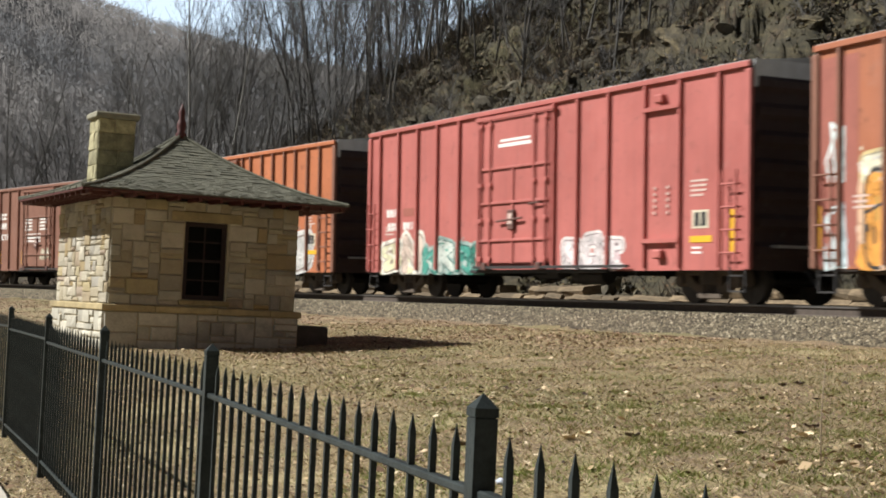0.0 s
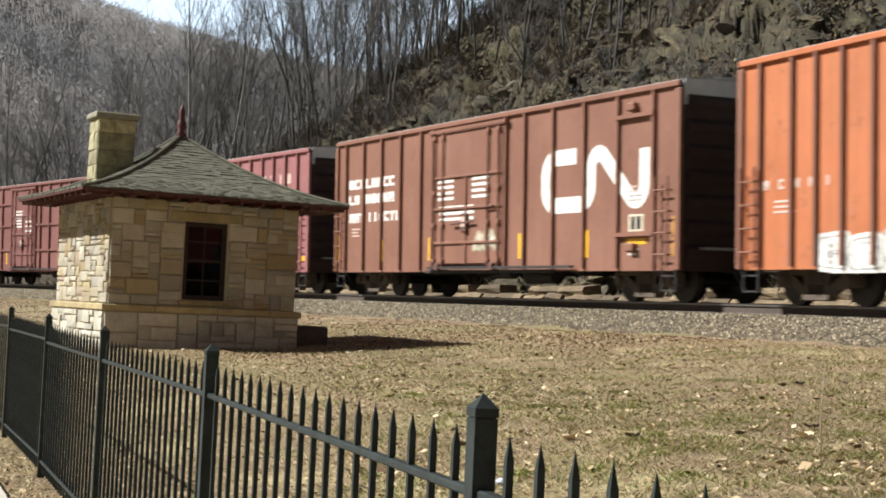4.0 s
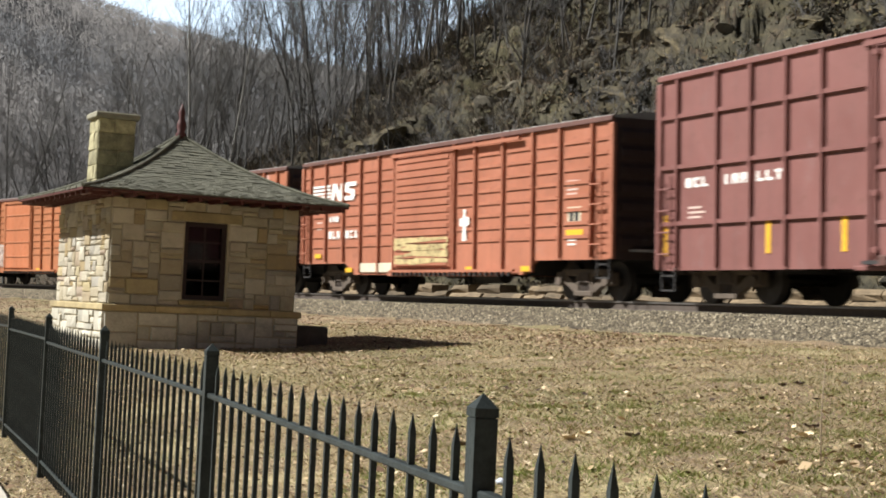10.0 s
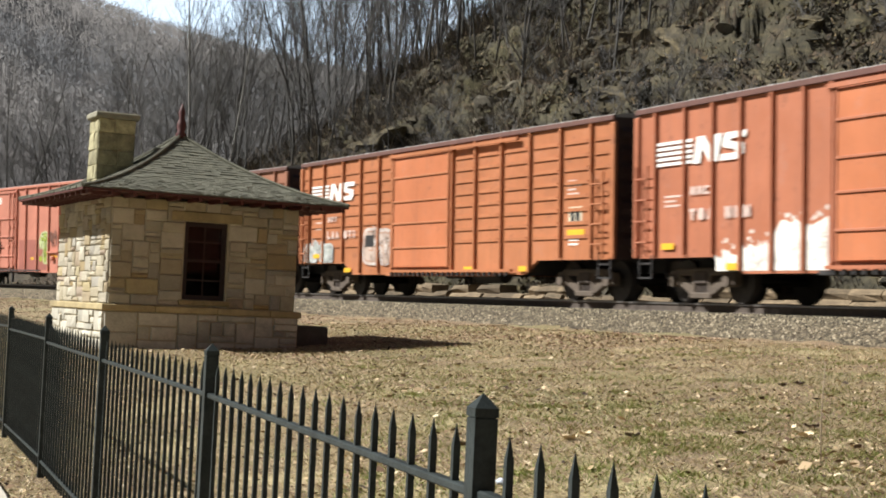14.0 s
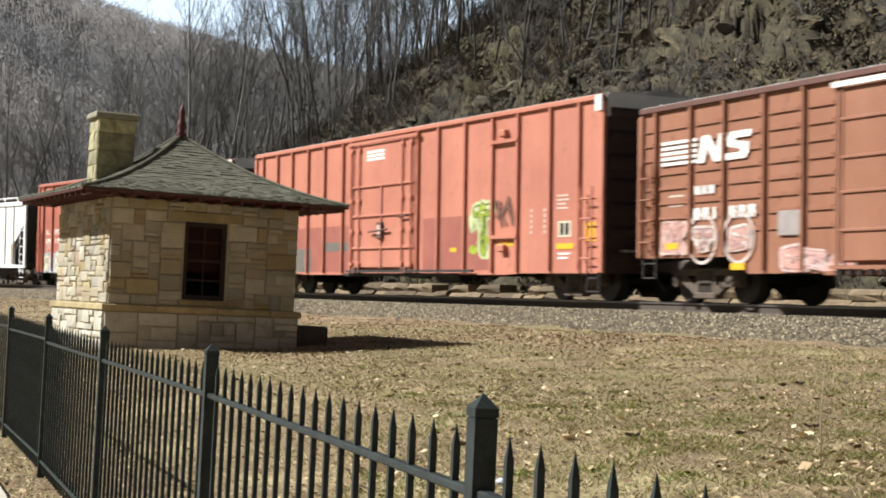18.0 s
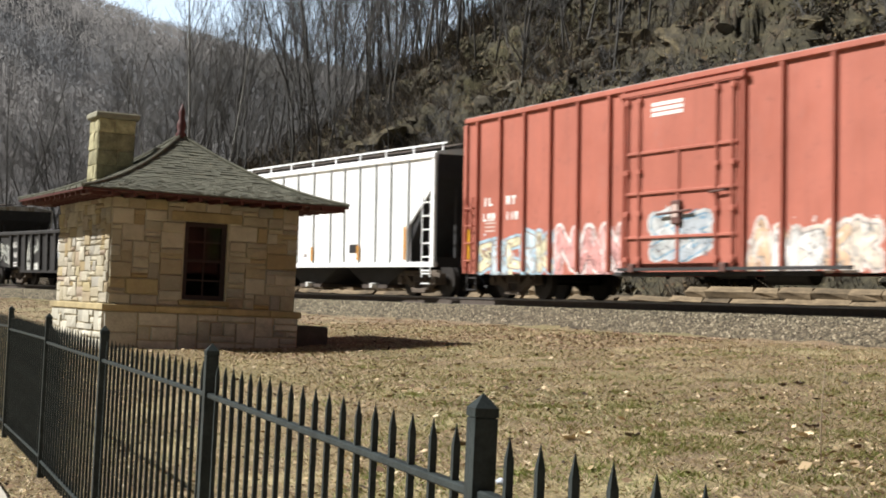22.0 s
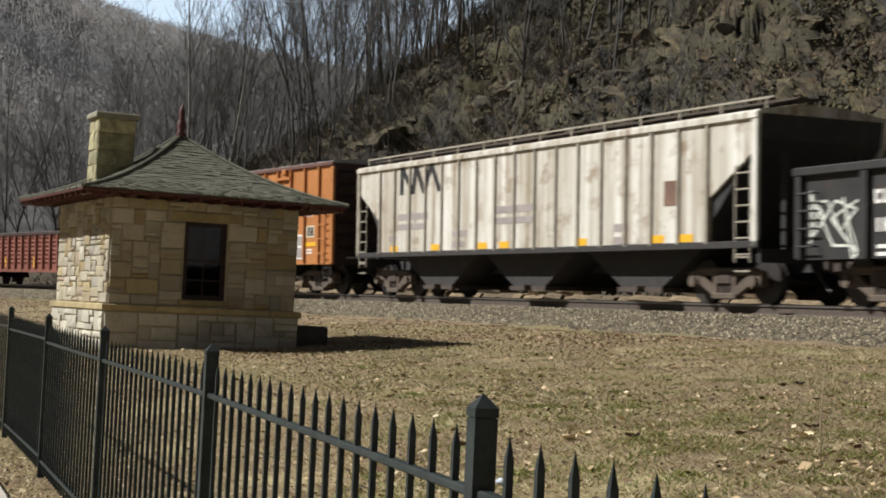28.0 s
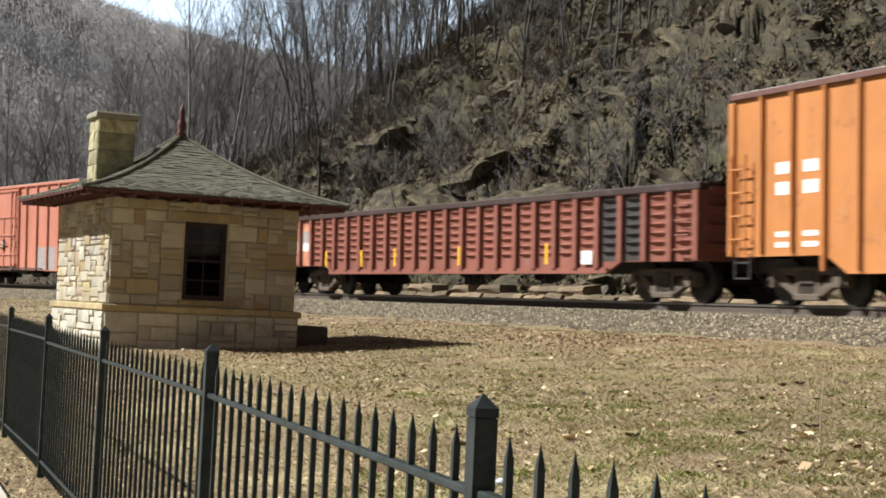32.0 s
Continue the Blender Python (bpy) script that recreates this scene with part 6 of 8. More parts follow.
# ---------- the stone watchman's hut ----------
def stone_material():
    m, n, l, b = material("sandstone_blocks")
    v = coords(n)
    oi = n.new("ShaderNodeObjectInfo")
    big, fine = noise_tex(n, l, v, 3.0, 6, 0.65), noise_tex(n, l, v, 38, 6, 0.7)
    c = ramp(n, l, oi.outputs["Random"], [(0.0, (0.3, 0.27, 0.21)), (0.14, (0.54, 0.5, 0.38)), (0.26, (0.42, 0.37, 0.26)), (0.34, (0.36, 0.24, 0.07)), (0.42, (0.42, 0.37, 0.26)), (0.54, (0.3, 0.29, 0.26)), (0.68, (0.62, 0.58, 0.46)), (0.8, (0.32, 0.24, 0.18)), (0.88, (0.44, 0.36, 0.18)), (1.0, (0.44, 0.4, 0.31))])
    c = mix(n, l, ramp(n, l, big, [(0.42, (0, 0, 0)), (0.7, (0.45,) * 3)]), c, (0.2, 0.17, 0.12))
    c = mix(n, l, 0.22, c, ramp(n, l, fine, [(0.28, (0.1, 0.085, 0.06)), (0.72, (0.5, 0.45, 0.36))]))
    l.new(c, b.inputs["Base Color"])
    b.inputs["Roughness"].default_value = 0.92
    bump(n, l, b, mix(n, l, 0.6, big, fine), 0.9, 0.03)
    return m


STONE = stone_material()
PLINTH = plain("pale_plinth_stone", (0.42, 0.4, 0.33), 0.95, 0, 0.35, 4, 0.8, 0.3)
MORTAR = plain("lime_mortar", (0.4, 0.35, 0.25), 0.95, 0, 0.2, 12, 0.3)
YSTONE = plain("ochre_sandstone", (0.36, 0.29, 0.155), 0.92, 0, 0.35, 5, 0.4, 0.35)
MOSSY = plain("mossy_chimney_stone", (0.31, 0.285, 0.17), 0.95, 0, 0.7, 6, 0.8, 0.3)
SHINGLE = plain("weathered_shingle", (0.116, 0.116, 0.085), 0.9, 0, 0.42, 4.5, 0.6, 0.1)
MAROON = plain("maroon_trim_paint", (0.075, 0.017, 0.015), 0.6, 0, 0.3, 6, 0.2)
DARKTRIM = plain("dark_window_paint", (0.016, 0.005, 0.005), 0.7, 0, 0.3, 6, 0.2)
# near-black for the room's inside, its shade put into the colour
DARKROOM = plain("interior_shade", (0.02, 0.017, 0.017), 0.9, 0, 0.2, 3, 0.0)


def glass_material():
    m, n, l, b = material("window_glass")
    b.inputs["Base Color"].default_value = (0.14, 0.14, 0.13, 1)
    b.inputs["Roughness"].default_value = 0.03
    b.inputs["Transmission Weight"].default_value = 1.0
    b.inputs["IOR"].default_value = 1.2
    b.inputs["Specular IOR Level"].default_value = 0.2
    return m


GLASS = glass_material()
HUT_Z = 0.42
hut = thing("stone_hut", "small sandstone hut with hipped shingle roof and chimney", "hut", at=pose(-4.79, 22.0, 0, 0, 0, 27.15))
W1, W2, WALL_T, PL_T = 2.886, 3.078, 2.68, 1.03
WX0, WX1, WZ0, WZ1 = 1.11, 1.77, 1.24, 2.39


def block(x0, x1, z0, z1, rng, depth=0.09, jut=0.0):
    """A rough-faced block of the wall y = 0, its face towards -y, chamfered and a little uneven."""
    c = 0.012
    f = -rng.uniform(0.008, 0.034) - jut
    j = lambda: rng.uniform(-0.009, 0.009)
    vs = [(x0, 0.0, z0), (x1, 0.0, z0), (x1, 0.0, z1), (x0, 0.0, z1)]
    vs += [(x0 + j(), f * 0.4, z0 + j()), (x1 + j(), f * 0.4, z0 + j()), (x1 + j(), f * 0.4, z1 + j()), (x0 + j(), f * 0.4, z1 + j())]
    vs += [(x0 + c + abs(j()), f + j(), z0 + c), (x1 - c - abs(j()), f + j(), z0 + c), (x1 - c, f + j(), z1 - c), (x0 + c, f + j(), z1 - c)]
    mx, mz = (x0 + x1) / 2 + 4 * j(), (z0 + z1) / 2 + 2 * j()
    vs += [(mx, f - rng.uniform(0.0, 0.02), mz)]
    fs = []
    for k in (0, 4):
        fs += [(k + i, k + (i + 1) % 4, k + 4 + (i + 1) % 4, k + 4 + i) for i in range(4)]
    fs += [(8 + i, 8 + (i + 1) % 4, 12) for i in range(4)]
    return Shape().add(vs, fs)


def stone_wall(parent, width, z0, z1, m, rng, hole=None, uw=0.082, uh=0.077, jut=0.0, name="stone", wide=(2, 3, 3, 4, 4, 5, 6), high=(1, 1, 2, 2, 2, 3)):
    """Random ashlar: blocks of several sizes locked together on a small module."""
    nc, nr = max(1, round(width / uw)), max(1, round((z1 - z0) / uh))
    uw, uh = width / nc, (z1 - z0) / nr
    free = [[True] * nc for _ in range(nr)]
    if hole:
        for r in range(nr):
            for c in range(nc):
                if hole[0] < (c + 0.5) * uw < hole[1] and hole[2] < z0 + (r + 0.5) * uh < hole[3]:
                    free[r][c] = False
    for r in range(nr):
        for c in range(nc):
            if not free[r][c]:
                continue
            w, h = rng.choice(wide), rng.choice(high)
            k = 1
            while k < w and c + k < nc and free[r][c + k]:
                k += 1
            if c + k < nc and free[r][c + k] and (c + k + 1 >= nc or not free[r][c + k + 1]):
                k += 1
            h = min(h, nr - r)
            while h > 1 and not all(free[r + a][c + b] for a in range(h) for b in range(k)):
                h -= 1
            for a in range(h):
                for b in range(k):
                    free[r + a][c + b] = False
            x0, x1, za, zb = c * uw, (c + k) * uw, z0 + r * uh, z0 + (r + h) * uh
            if hole:
                if za < hole[3] and zb > hole[2]:
                    if x0 < hole[0] < x1 + uw * 0.5 and x1 < hole[1]:
                        x1 = hole[0]
                    if x0 > hole[0] and x0 - uw * 0.5 < hole[1] < x1:
                        x0 = hole[1]
            g = 0.005
            part(name, block(x0 + g, x1 - g, za + g, zb - g, rng, jut=jut), PLINTH if jut else STONE, parent, at=m)


def build_hut():
    rng = random.Random(12)
    t = 0.3
    # wall cores with the window's opening
    front = part("front_wall", sum_boxes([(0.02, WX0, 0.005, t, HUT_Z, WALL_T), (WX1, W1 - 0.02, 0.005, t, HUT_Z, WALL_T), (WX0, WX1, 0.005, t, HUT_Z, WZ0), (WX0, WX1, 0.005, t, WZ1, WALL_T)]), MORTAR, hut, "shaded sandstone front wall")
    left = part("side_wall", sum_boxes([(0.005, t, 0.02, W2 - 0.02, HUT_Z, WALL_T)]), MORTAR, hut, "sunlit sandstone side wall")
    back = part("back_wall", sum_boxes([(0.02, W1 - 0.02, W2 - t, W2 - 0.005, HUT_Z, WALL_T)]), MORTAR, hut)
    right = part("side_wall", sum_boxes([(W1 - t, W1 - 0.005, 0.02, W2 - 0.02, HUT_Z, WALL_T)]), MORTAR, hut)
    lm = Matrix(((0, 1, 0, 0), (-1, 0, 0, W2), (0, 0, 1, 0), (0, 0, 0, 1)))
    stone_wall(front, W1, PL_T + 0.1, WALL_T, Matrix(), rng, (WX0 - 0.02, WX1 + 0.02, WZ0 - 0.02, WZ1 + 0.14))
    stone_wall(left, W2, PL_T + 0.1, WALL_T, lm, rng)
    # plinth and water table
    part("plinth_core", sum_boxes([(-0.047, W1 + 0.047, -0.047, 0.004, HUT_Z, PL_T - 0.002), (-0.047, 0.004, 0.004, W2 + 0.04, HUT_Z, PL_T - 0.002)]), MORTAR, hut)
    stone_wall(front, W1 + 0.1, HUT_Z, PL_T, pose(-0.05, 0, 0), rng, None, 0.1, 0.1, 0.05, "plinth_stone")
    stone_wall(left, W2 + 0.1, HUT_Z, PL_T, pose(0, 0.05, 0) @ lm, rng, None, 0.1, 0.1, 0.05, "plinth_stone")
    x = -0.09
    while x < W1:
        w = min(rng.uniform(0.6, 1.0), W1 + 0.09 - x)
        part("water_table_stone", Shape().box(x + 0.004, x + w - 0.004, -0.085, 0.0, PL_T, PL_T + 0.1, c=0.015), YSTONE, front)
        x += w
    y = 0.0
    while y < W2:
        w = min(rng.uniform(0.6, 1.0), W2 + 0.09 - y)
        part("water_table_stone", Shape().box(-0.085, 0.0, y + 0.004, y + w - 0.004, PL_T, PL_T + 0.1, c=0.015), YSTONE, left)
        y += w
    part("lintel", Shape().box(WX0 - 0.22, WX1 + 0.2, -0.035, 0.1, WZ1 + 0.005, WZ1 + 0.15, c=0.015), YSTONE, front, "ochre stone lintel")
    part("window_sill", Shape().box(WX0 - 0.06, WX1 + 0.06, -0.06, 0.12, WZ0 - 0.08, WZ0 - 0.005, c=0.012), YSTONE, front)
    # window
    win = part("window", sum_boxes([(WX0, WX0 + 0.07, 0.05, 0.12, WZ0, WZ1), (WX1 - 0.07, WX1, 0.05, 0.12, WZ0, WZ1), (WX0 + 0.07, WX1 - 0.07, 0.05, 0.12, WZ1 - 0.07, WZ1), (WX0 + 0.07, WX1 - 0.07, 0.05, 0.12, WZ0, WZ0 + 0.07)]), DARKTRIM, hut, "dark maroon window frame with a dim pane")
    pane = part("pane", Shape().box(WX0 + 0.07, WX1 - 0.07, 0.08, 0.086, WZ0 + 0.07, WZ1 - 0.07), GLASS, win)
    pane.visible_shadow = False
    for z in (1.52, 2.09):
        part("muntin", Shape().box(WX0 + 0.07, WX1 - 0.07, 0.07, 0.1, z, z + 0.022), DARKTRIM, win)
    part("muntin", Shape().box((WX0 + WX1) / 2 - 0.011, (WX0 + WX1) / 2 + 0.011, 0.072, 0.1, WZ0 + 0.07, WZ1 - 0.07), DARKTRIM, win)
    part("meeting_rail", Shape().box(WX0 + 0.07, WX1 - 0.07, 0.06, 0.11, 1.80, 1.84), DARKTRIM, win)
    # lining added to keep the room dark behind the pane
    for r in ((t, W1 - t, W2 - t - 0.02, W2 - t), (t, t + 0.02, t, W2 - t - 0.02), (W1 - t - 0.02, W1 - t, t, W2 - t - 0.02), (t, WX0 - 0.01, t, t + 0.02), (WX1 + 0.01, W1 - t, t, t + 0.02)):
        part("shade_lining", Shape().box(*r, HUT_Z + 0.1, WALL_T), DARKROOM, hut)
    part("floor", Shape().box(t, W1 - t, t, W2 - t, HUT_Z, HUT_Z + 0.1), DARKROOM, hut)
    part("ceiling_boards", Shape().box(0.02, W1 - 0.02, 0.02, W2 - 0.02, WALL_T, WALL_T + 0.04), DARKROOM, hut)
    # roof: bell-cast hip
    E, ZE, ZA = 0.575, 2.74, 3.78
    cx, cy = W1 / 2, W2 / 2

    def edge(f):
        """Half sizes and height at f from the eave (0) to the top (1)."""
        z = ZE + (ZA - ZE) * (0.45 * f + 0.55 * f * f)
        return (cx + E) * (1 - f * 0.985), (cy + E) * (1 - f * 0.985), z
    deck = Shape()
    NF = 10
    for i in range(NF):
        (a, b, z), (a2, b2, z2) = edge(i / NF), edge((i + 1) / NF)
        q = [(cx - a, cy - b, z), (cx + a, cy - b, z), (cx + a, cy + b, z), (cx - a, cy + b, z)]
        q2 = [(cx - a2, cy - b2, z2), (cx + a2, cy - b2, z2), (cx + a2, cy + b2, z2), (cx - a2, cy + b2, z2)]
        deck.add(q + q2, [(k, (k + 1) % 4, 4 + (k + 1) % 4, 4 + k) for k in range(4)])
    roof = part("roof", deck, SHINGLE, hut, "grey-brown weathered wooden shingle roof")
    rows = 28
    for side in range(4):
        for i in range(rows):
            f0, f1 = i / rows, min(1, (i + 1.25) / rows)
            (a, b, z), (a2, b2, z2) = edge(f0), edge(f1)
            half, run, half2, run2 = ((a, b, a2, b2), (b, a, b2, a2))[side % 2]
            rot = Matrix.Translation((cx, cy, 0)) @ Matrix.Rotation(side * math.pi / 2, 4, "Z")
            sh = Shape()
            x = -half
            while x < half - 0.02:
                w = min(rng.uniform(0.07, 0.15), half - x)
                p, q = x / half * half2, (x + w) / half * half2
                lift, drop = 0.017 + rng.uniform(0, 0.007), rng.uniform(-0.01, 0.007)
                sh.add([rot @ Vector(u) for u in ((x + 0.003, -run - 0.004 + drop, z + lift - drop * 0.3), (x + w - 0.003, -run - 0.004 + drop, z + lift - drop * 0.3), (q - 0.002, -run2, z2 + 0.012), (p + 0.002, -run2, z2 + 0.012),
                        (x + 0.003, -run - 0.004 + drop, z + 0.004), (x + w - 0.003, -run - 0.004 + drop, z + 0.004))], [(0, 1, 2, 3), (4, 5, 1, 0), (0, 3, 4), (1, 5, 2)])
                x += w
            part("shingle_course", sh, SHINGLE, roof)
    for k in range(4):
        sx, sy = ((-1, -1), (1, -1), (1, 1), (-1, 1))[k]
        line = [(cx + sx * a, cy + sy * b, z + 0.025) for a, b, z in (edge(i / NF) for i in range(NF + 1))]
        part("hip_cap", Shape().pipe(line, [0.03] * len(line), 6), SHINGLE, roof)
    fas = Shape()
    a, b, z = edge(0)
    for (p, q, r, s2) in ((cx - a, cx + a, cy - b, cy - b + 0.03), (cx - a, cx + a, cy + b - 0.03, cy + b), (cx - a, cx - a + 0.03, cy - b, cy + b), (cx + a - 0.03, cx + a, cy - b, cy + b)):
        fas.box(p, q, r, s2, z - 0.03, z - 0.002)
    part("fascia", fas, MAROON, roof)
    part("soffit", Shape().box(cx - a + 0.03, cx + a - 0.03, cy - b + 0.03, cy + b - 0.03, z - 0.025, z - 0.012), MAROON, roof, "dark maroon boarded eaves")
    tail = Shape().box(-0.025, 0.025, 0.0, E - 0.02, -0.05, 0.004).mesh("rafter_tail", MAROON)
    for side in range(4):
        half, run = ((a, b), (b, a))[side % 2]
        for x in np.arange(-half + 0.12, half, 0.32):
            part("rafter_tail", tail, MAROON, roof, at=Matrix.Translation((cx, cy, 0)) @ Matrix.Rotation(side * math.pi / 2, 4, "Z") @ pose(x, -run + 0.04, z - 0.03))
    # finial
    fin = Shape()
    prof = [(0.0, 0.05), (0.06, 0.09), (0.12, 0.055), (0.2, 0.075), (0.27, 0.06), (0.34, 0.04), (0.42, 0.055), (0.5, 0.03), (0.56, 0.006)]
    fin.pipe([(cx, cy, ZA - 0.02 + z0) for z0, r0 in prof], [r0 for z0, r0 in prof], 12)
    part("finial", fin, MAROON, roof, "turned maroon wooden finial", smooth=True)
    # chimney
    X0c, X1c, Y0c, Y1c = 0.12, 0.70, 1.5, 2.02
    ch = part("chimney", Shape().box(X0c + 0.02, X1c - 0.02, Y0c + 0.02, Y1c - 0.02, 2.7, 4.0), MORTAR, hut, "square stone chimney with a slab cap")
    z = 2.75
    k = 0
    while z < 3.93:
        hh = min(rng.uniform(0.22, 0.33), 3.97 - z)
        for side, (wid, m) in enumerate(((X1c - X0c, pose(X0c, Y0c + 0.02, 0)), (Y1c - Y0c, Matrix.Translation((X0c + 0.02, Y1c, 0)) @ Matrix.Rotation(-math.pi / 2, 4, "Z")),
                                         (Y1c - Y0c, Matrix.Translation((X1c - 0.02, Y0c, 0)) @ Matrix.Rotation(math.pi / 2, 4, "Z")), (X1c - X0c, Matrix.Translation((X1c, Y1c - 0.02, 0)) @ Matrix.Rotation(math.pi, 4, "Z")))):
            cut = wid if (k + side) % 3 == 0 else wid * rng.uniform(0.4, 0.65)
            for p, q in ((0, cut), (cut, wid)):
                if q - p > 0.05:
                    part("chimney_stone", block(p + 0.004, q - 0.004, z + 0.004, z + hh - 0.004, rng), MOSSY, ch, at=m)
        z += hh
        k += 1
    part("chimney_cap", Shape().box(X0c - 0.05, X1c + 0.05, Y0c - 0.05, Y1c + 0.05, 3.97, 4.07, c=0.02), plain("grey_capstone", (0.25, 0.24, 0.18), 0.95, 0, 0.3, 6, 0.4), ch)
    part("flashing", Shape().box(X1c, X1c + 0.5, Y0c + 0.05, Y1c - 0.05, 3.1, 3.34, c=0.02), SHINGLE, roof, "small cricket behind the chimney")


build_hut()
# stone step, the hut's shadow on it put into its dark colour
block_me = Shape().box(-0.3, 0.3, -0.4, 0.4, -0.2, 0.45, c=0.02)
tagged(new("stone_step", block_me.mesh("stone_step", [plain("shaded_step_stone", (0.07, 0.064, 0.055), 0.95, 0, 0.4, 5, 0.5)])), "rough stone step beside the hut, coloured dark for the hut's shadow", "step").matrix_basis = pose(-2.18, 24.05, 0.47, 0, 0, 27.15)


# ---------- the iron fence and the path ----------
POSTS = [(1.75, -2.30), (0.92, 0.16), (0.08, 2.60), (-0.74, 5.02), (-1.62, 7.44), (-2.51, 9.86), (-3.43, 12.28), (-4.42, 14.6)]
post_me = Shape().box(-0.0205, 0.0205, -0.0205, 0.0205, 0, 1.015, c=0.003)
post_me.add([(-0.0215, -0.0215, 1.0145), (0.0215, -0.0215, 1.015), (0.0215, 0.0215, 1.015), (-0.0215, 0.0215, 1.015), (-0.0215, -0.0215, 1.03), (0.0215, -0.0215, 1.03), (0.0215, 0.0215, 1.03), (-0.0215, 0.0215, 1.03), (0, 0, 1.055)],
            [(3, 2, 1, 0), (0, 1, 5, 4), (1, 2, 6, 5), (2, 3, 7, 6), (3, 0, 4, 7), (4, 5, 8), (5, 6, 8), (6, 7, 8), (7, 4, 8)])
post_me = post_me.mesh("post", FENCE)
pk = 0.0064
picket_me = Shape().box(-pk, pk, -pk, pk, 0.04, 0.955)
picket_me.add([(-pk, -pk, 0.955), (pk, -pk, 0.955), (pk, pk, 0.955), (-pk, pk, 0.955), (0, 0, 0.995)], [(0, 1, 4), (1, 2, 4), (2, 3, 4), (3, 0, 4)])
picket_me = picket_me.mesh("picket", FENCE)


def build_fence():
    f = thing("iron_fence", "black enamelled iron picket fence with square posts", "fence")
    gz = lambda i: 0.015 + (0.02 * (i - 4) if i > 4 else 0)
    for i, (x, y) in enumerate(POSTS):
        n = POSTS[min(i + 1, len(POSTS) - 1)]
        p = POSTS[max(i - 1, 0)]
        a = math.atan2(n[1] - p[1], n[0] - p[0])
        part("post", post_me, FENCE, f, at=pose(x, y, gz(i), 0, 0, math.degrees(a)))
    for i, (a, b) in enumerate(zip(POSTS, POSTS[1:])):
        pa, pb = Vector((*a, gz(i))), Vector((*b, gz(i + 1)))
        d = pb - pa
        ang = math.degrees(math.atan2(d.y, d.x))
        for z in (0.885, 0.125):
            part("rail", Shape().box(0, d.length, -0.012, 0.012, z - 0.008, z + 0.008, c=0.003), FENCE, f, at=pose(*pa, 0, 0, ang))
        for k in range(1, 20):
            q = pa + d * (k / 20)
            part("picket", picket_me, FENCE, f, at=pose(q.x, q.y, q.z, 0, 0, ang))


build_fence()


def build_path():
    conc = plain("path_concrete", (0.42, 0.39, 0.33), 0.9, 0, 0.18, 3, 0.3)
    p = thing("path", "pale concrete footpath along the fence", "path", kind="structure")
    pts = [Vector((*a, 0)) for a in POSTS] + [Vector((-5.6, 16.8, 0))]
    for a, b in zip(pts, pts[1:]):
        d = b - a
        ang = math.degrees(math.atan2(d.y, d.x))
        part("path_slab", Shape().box(0.006, d.length - 0.006, 0.27, 1.9, -0.14, 0.04, c=0.012), conc, p, at=pose(a.x, a.y, 0, 0, 0, ang))


build_path()


# ---------- trees and scrub ----------
def bark(name, col):
    return plain(name, col, 0.95, 0, 0.4, 3, 0.5, 0.2)


BARKS = [bark("grey_bark", (0.06, 0.057, 0.053)), bark("brown_bark", (0.04, 0.036, 0.032)), bark("light_bark", (0.08, 0.077, 0.071))]
TWIG = bark("twig_bark", (0.112, 0.108, 0.104))


def grow(seed, height, limbs=9, lean=0.1, twig_r=0.007, spread=0.55, depth=3, low=0.3, crook=0.13):
    rng = random.Random(seed)
    trunk, crown = Shape(), Shape()

    def limb(p, d, length, r, level, sh):
        seg = 7 if level == 0 else 3
        pts, q, dd = [p], p, d
        for i in range(seg):
            dd = (dd + Vector((rng.uniform(-1, 1), rng.uniform(-1, 1), rng.uniform(-0.2, 0.6))) * (crook if level == 0 else 0.22)).normalized()
            q = q + dd * length / seg
            pts.append(q)
        sides = (7, 5, 3, 3)[min(level, 3)]
        for i in range(seg):
            r0, r1 = r * (1 - 0.8 * i / seg), r * (1 - 0.8 * (i + 1) / seg)
            sh.tube(pts[i], pts[i + 1], max(r0, 0.004), max(r1, 0.003), n=sides, caps=False)
        if level >= depth:
            return
        kids = (limbs, 7, 6)[min(level, 2)]
        for k in range(kids):
            t = rng.uniform(low if level == 0 else 0.2, 0.98) * seg
            i = min(int(t), seg - 1)
            b = pts[i].lerp(pts[i + 1], t - i)
            base = (pts[i + 1] - pts[i]).normalized()
            side = base.orthogonal().normalized()
            side.rotate(Matrix.Rotation(rng.uniform(0, 6.28), 3, base))
            nd = (base * (1 - spread) + side * spread + Vector((0, 0, 0.25))).normalized()
            ln = length * rng.uniform(0.28, 0.5) * (1.05 - 0.5 * t / seg if level == 0 else 0.9)
            limb(b, nd, ln, max(twig_r, r * (1 - 0.8 * t / seg) * 0.5), level + 1, crown if level >= 0 else sh)
    limb(Vector((0, 0, -0.3)), Vector((rng.uniform(-lean, lean), rng.uniform(-lean, lean), 1)).normalized(), height, height * 0.0058 + 0.012, 0, trunk)
    return trunk, crown


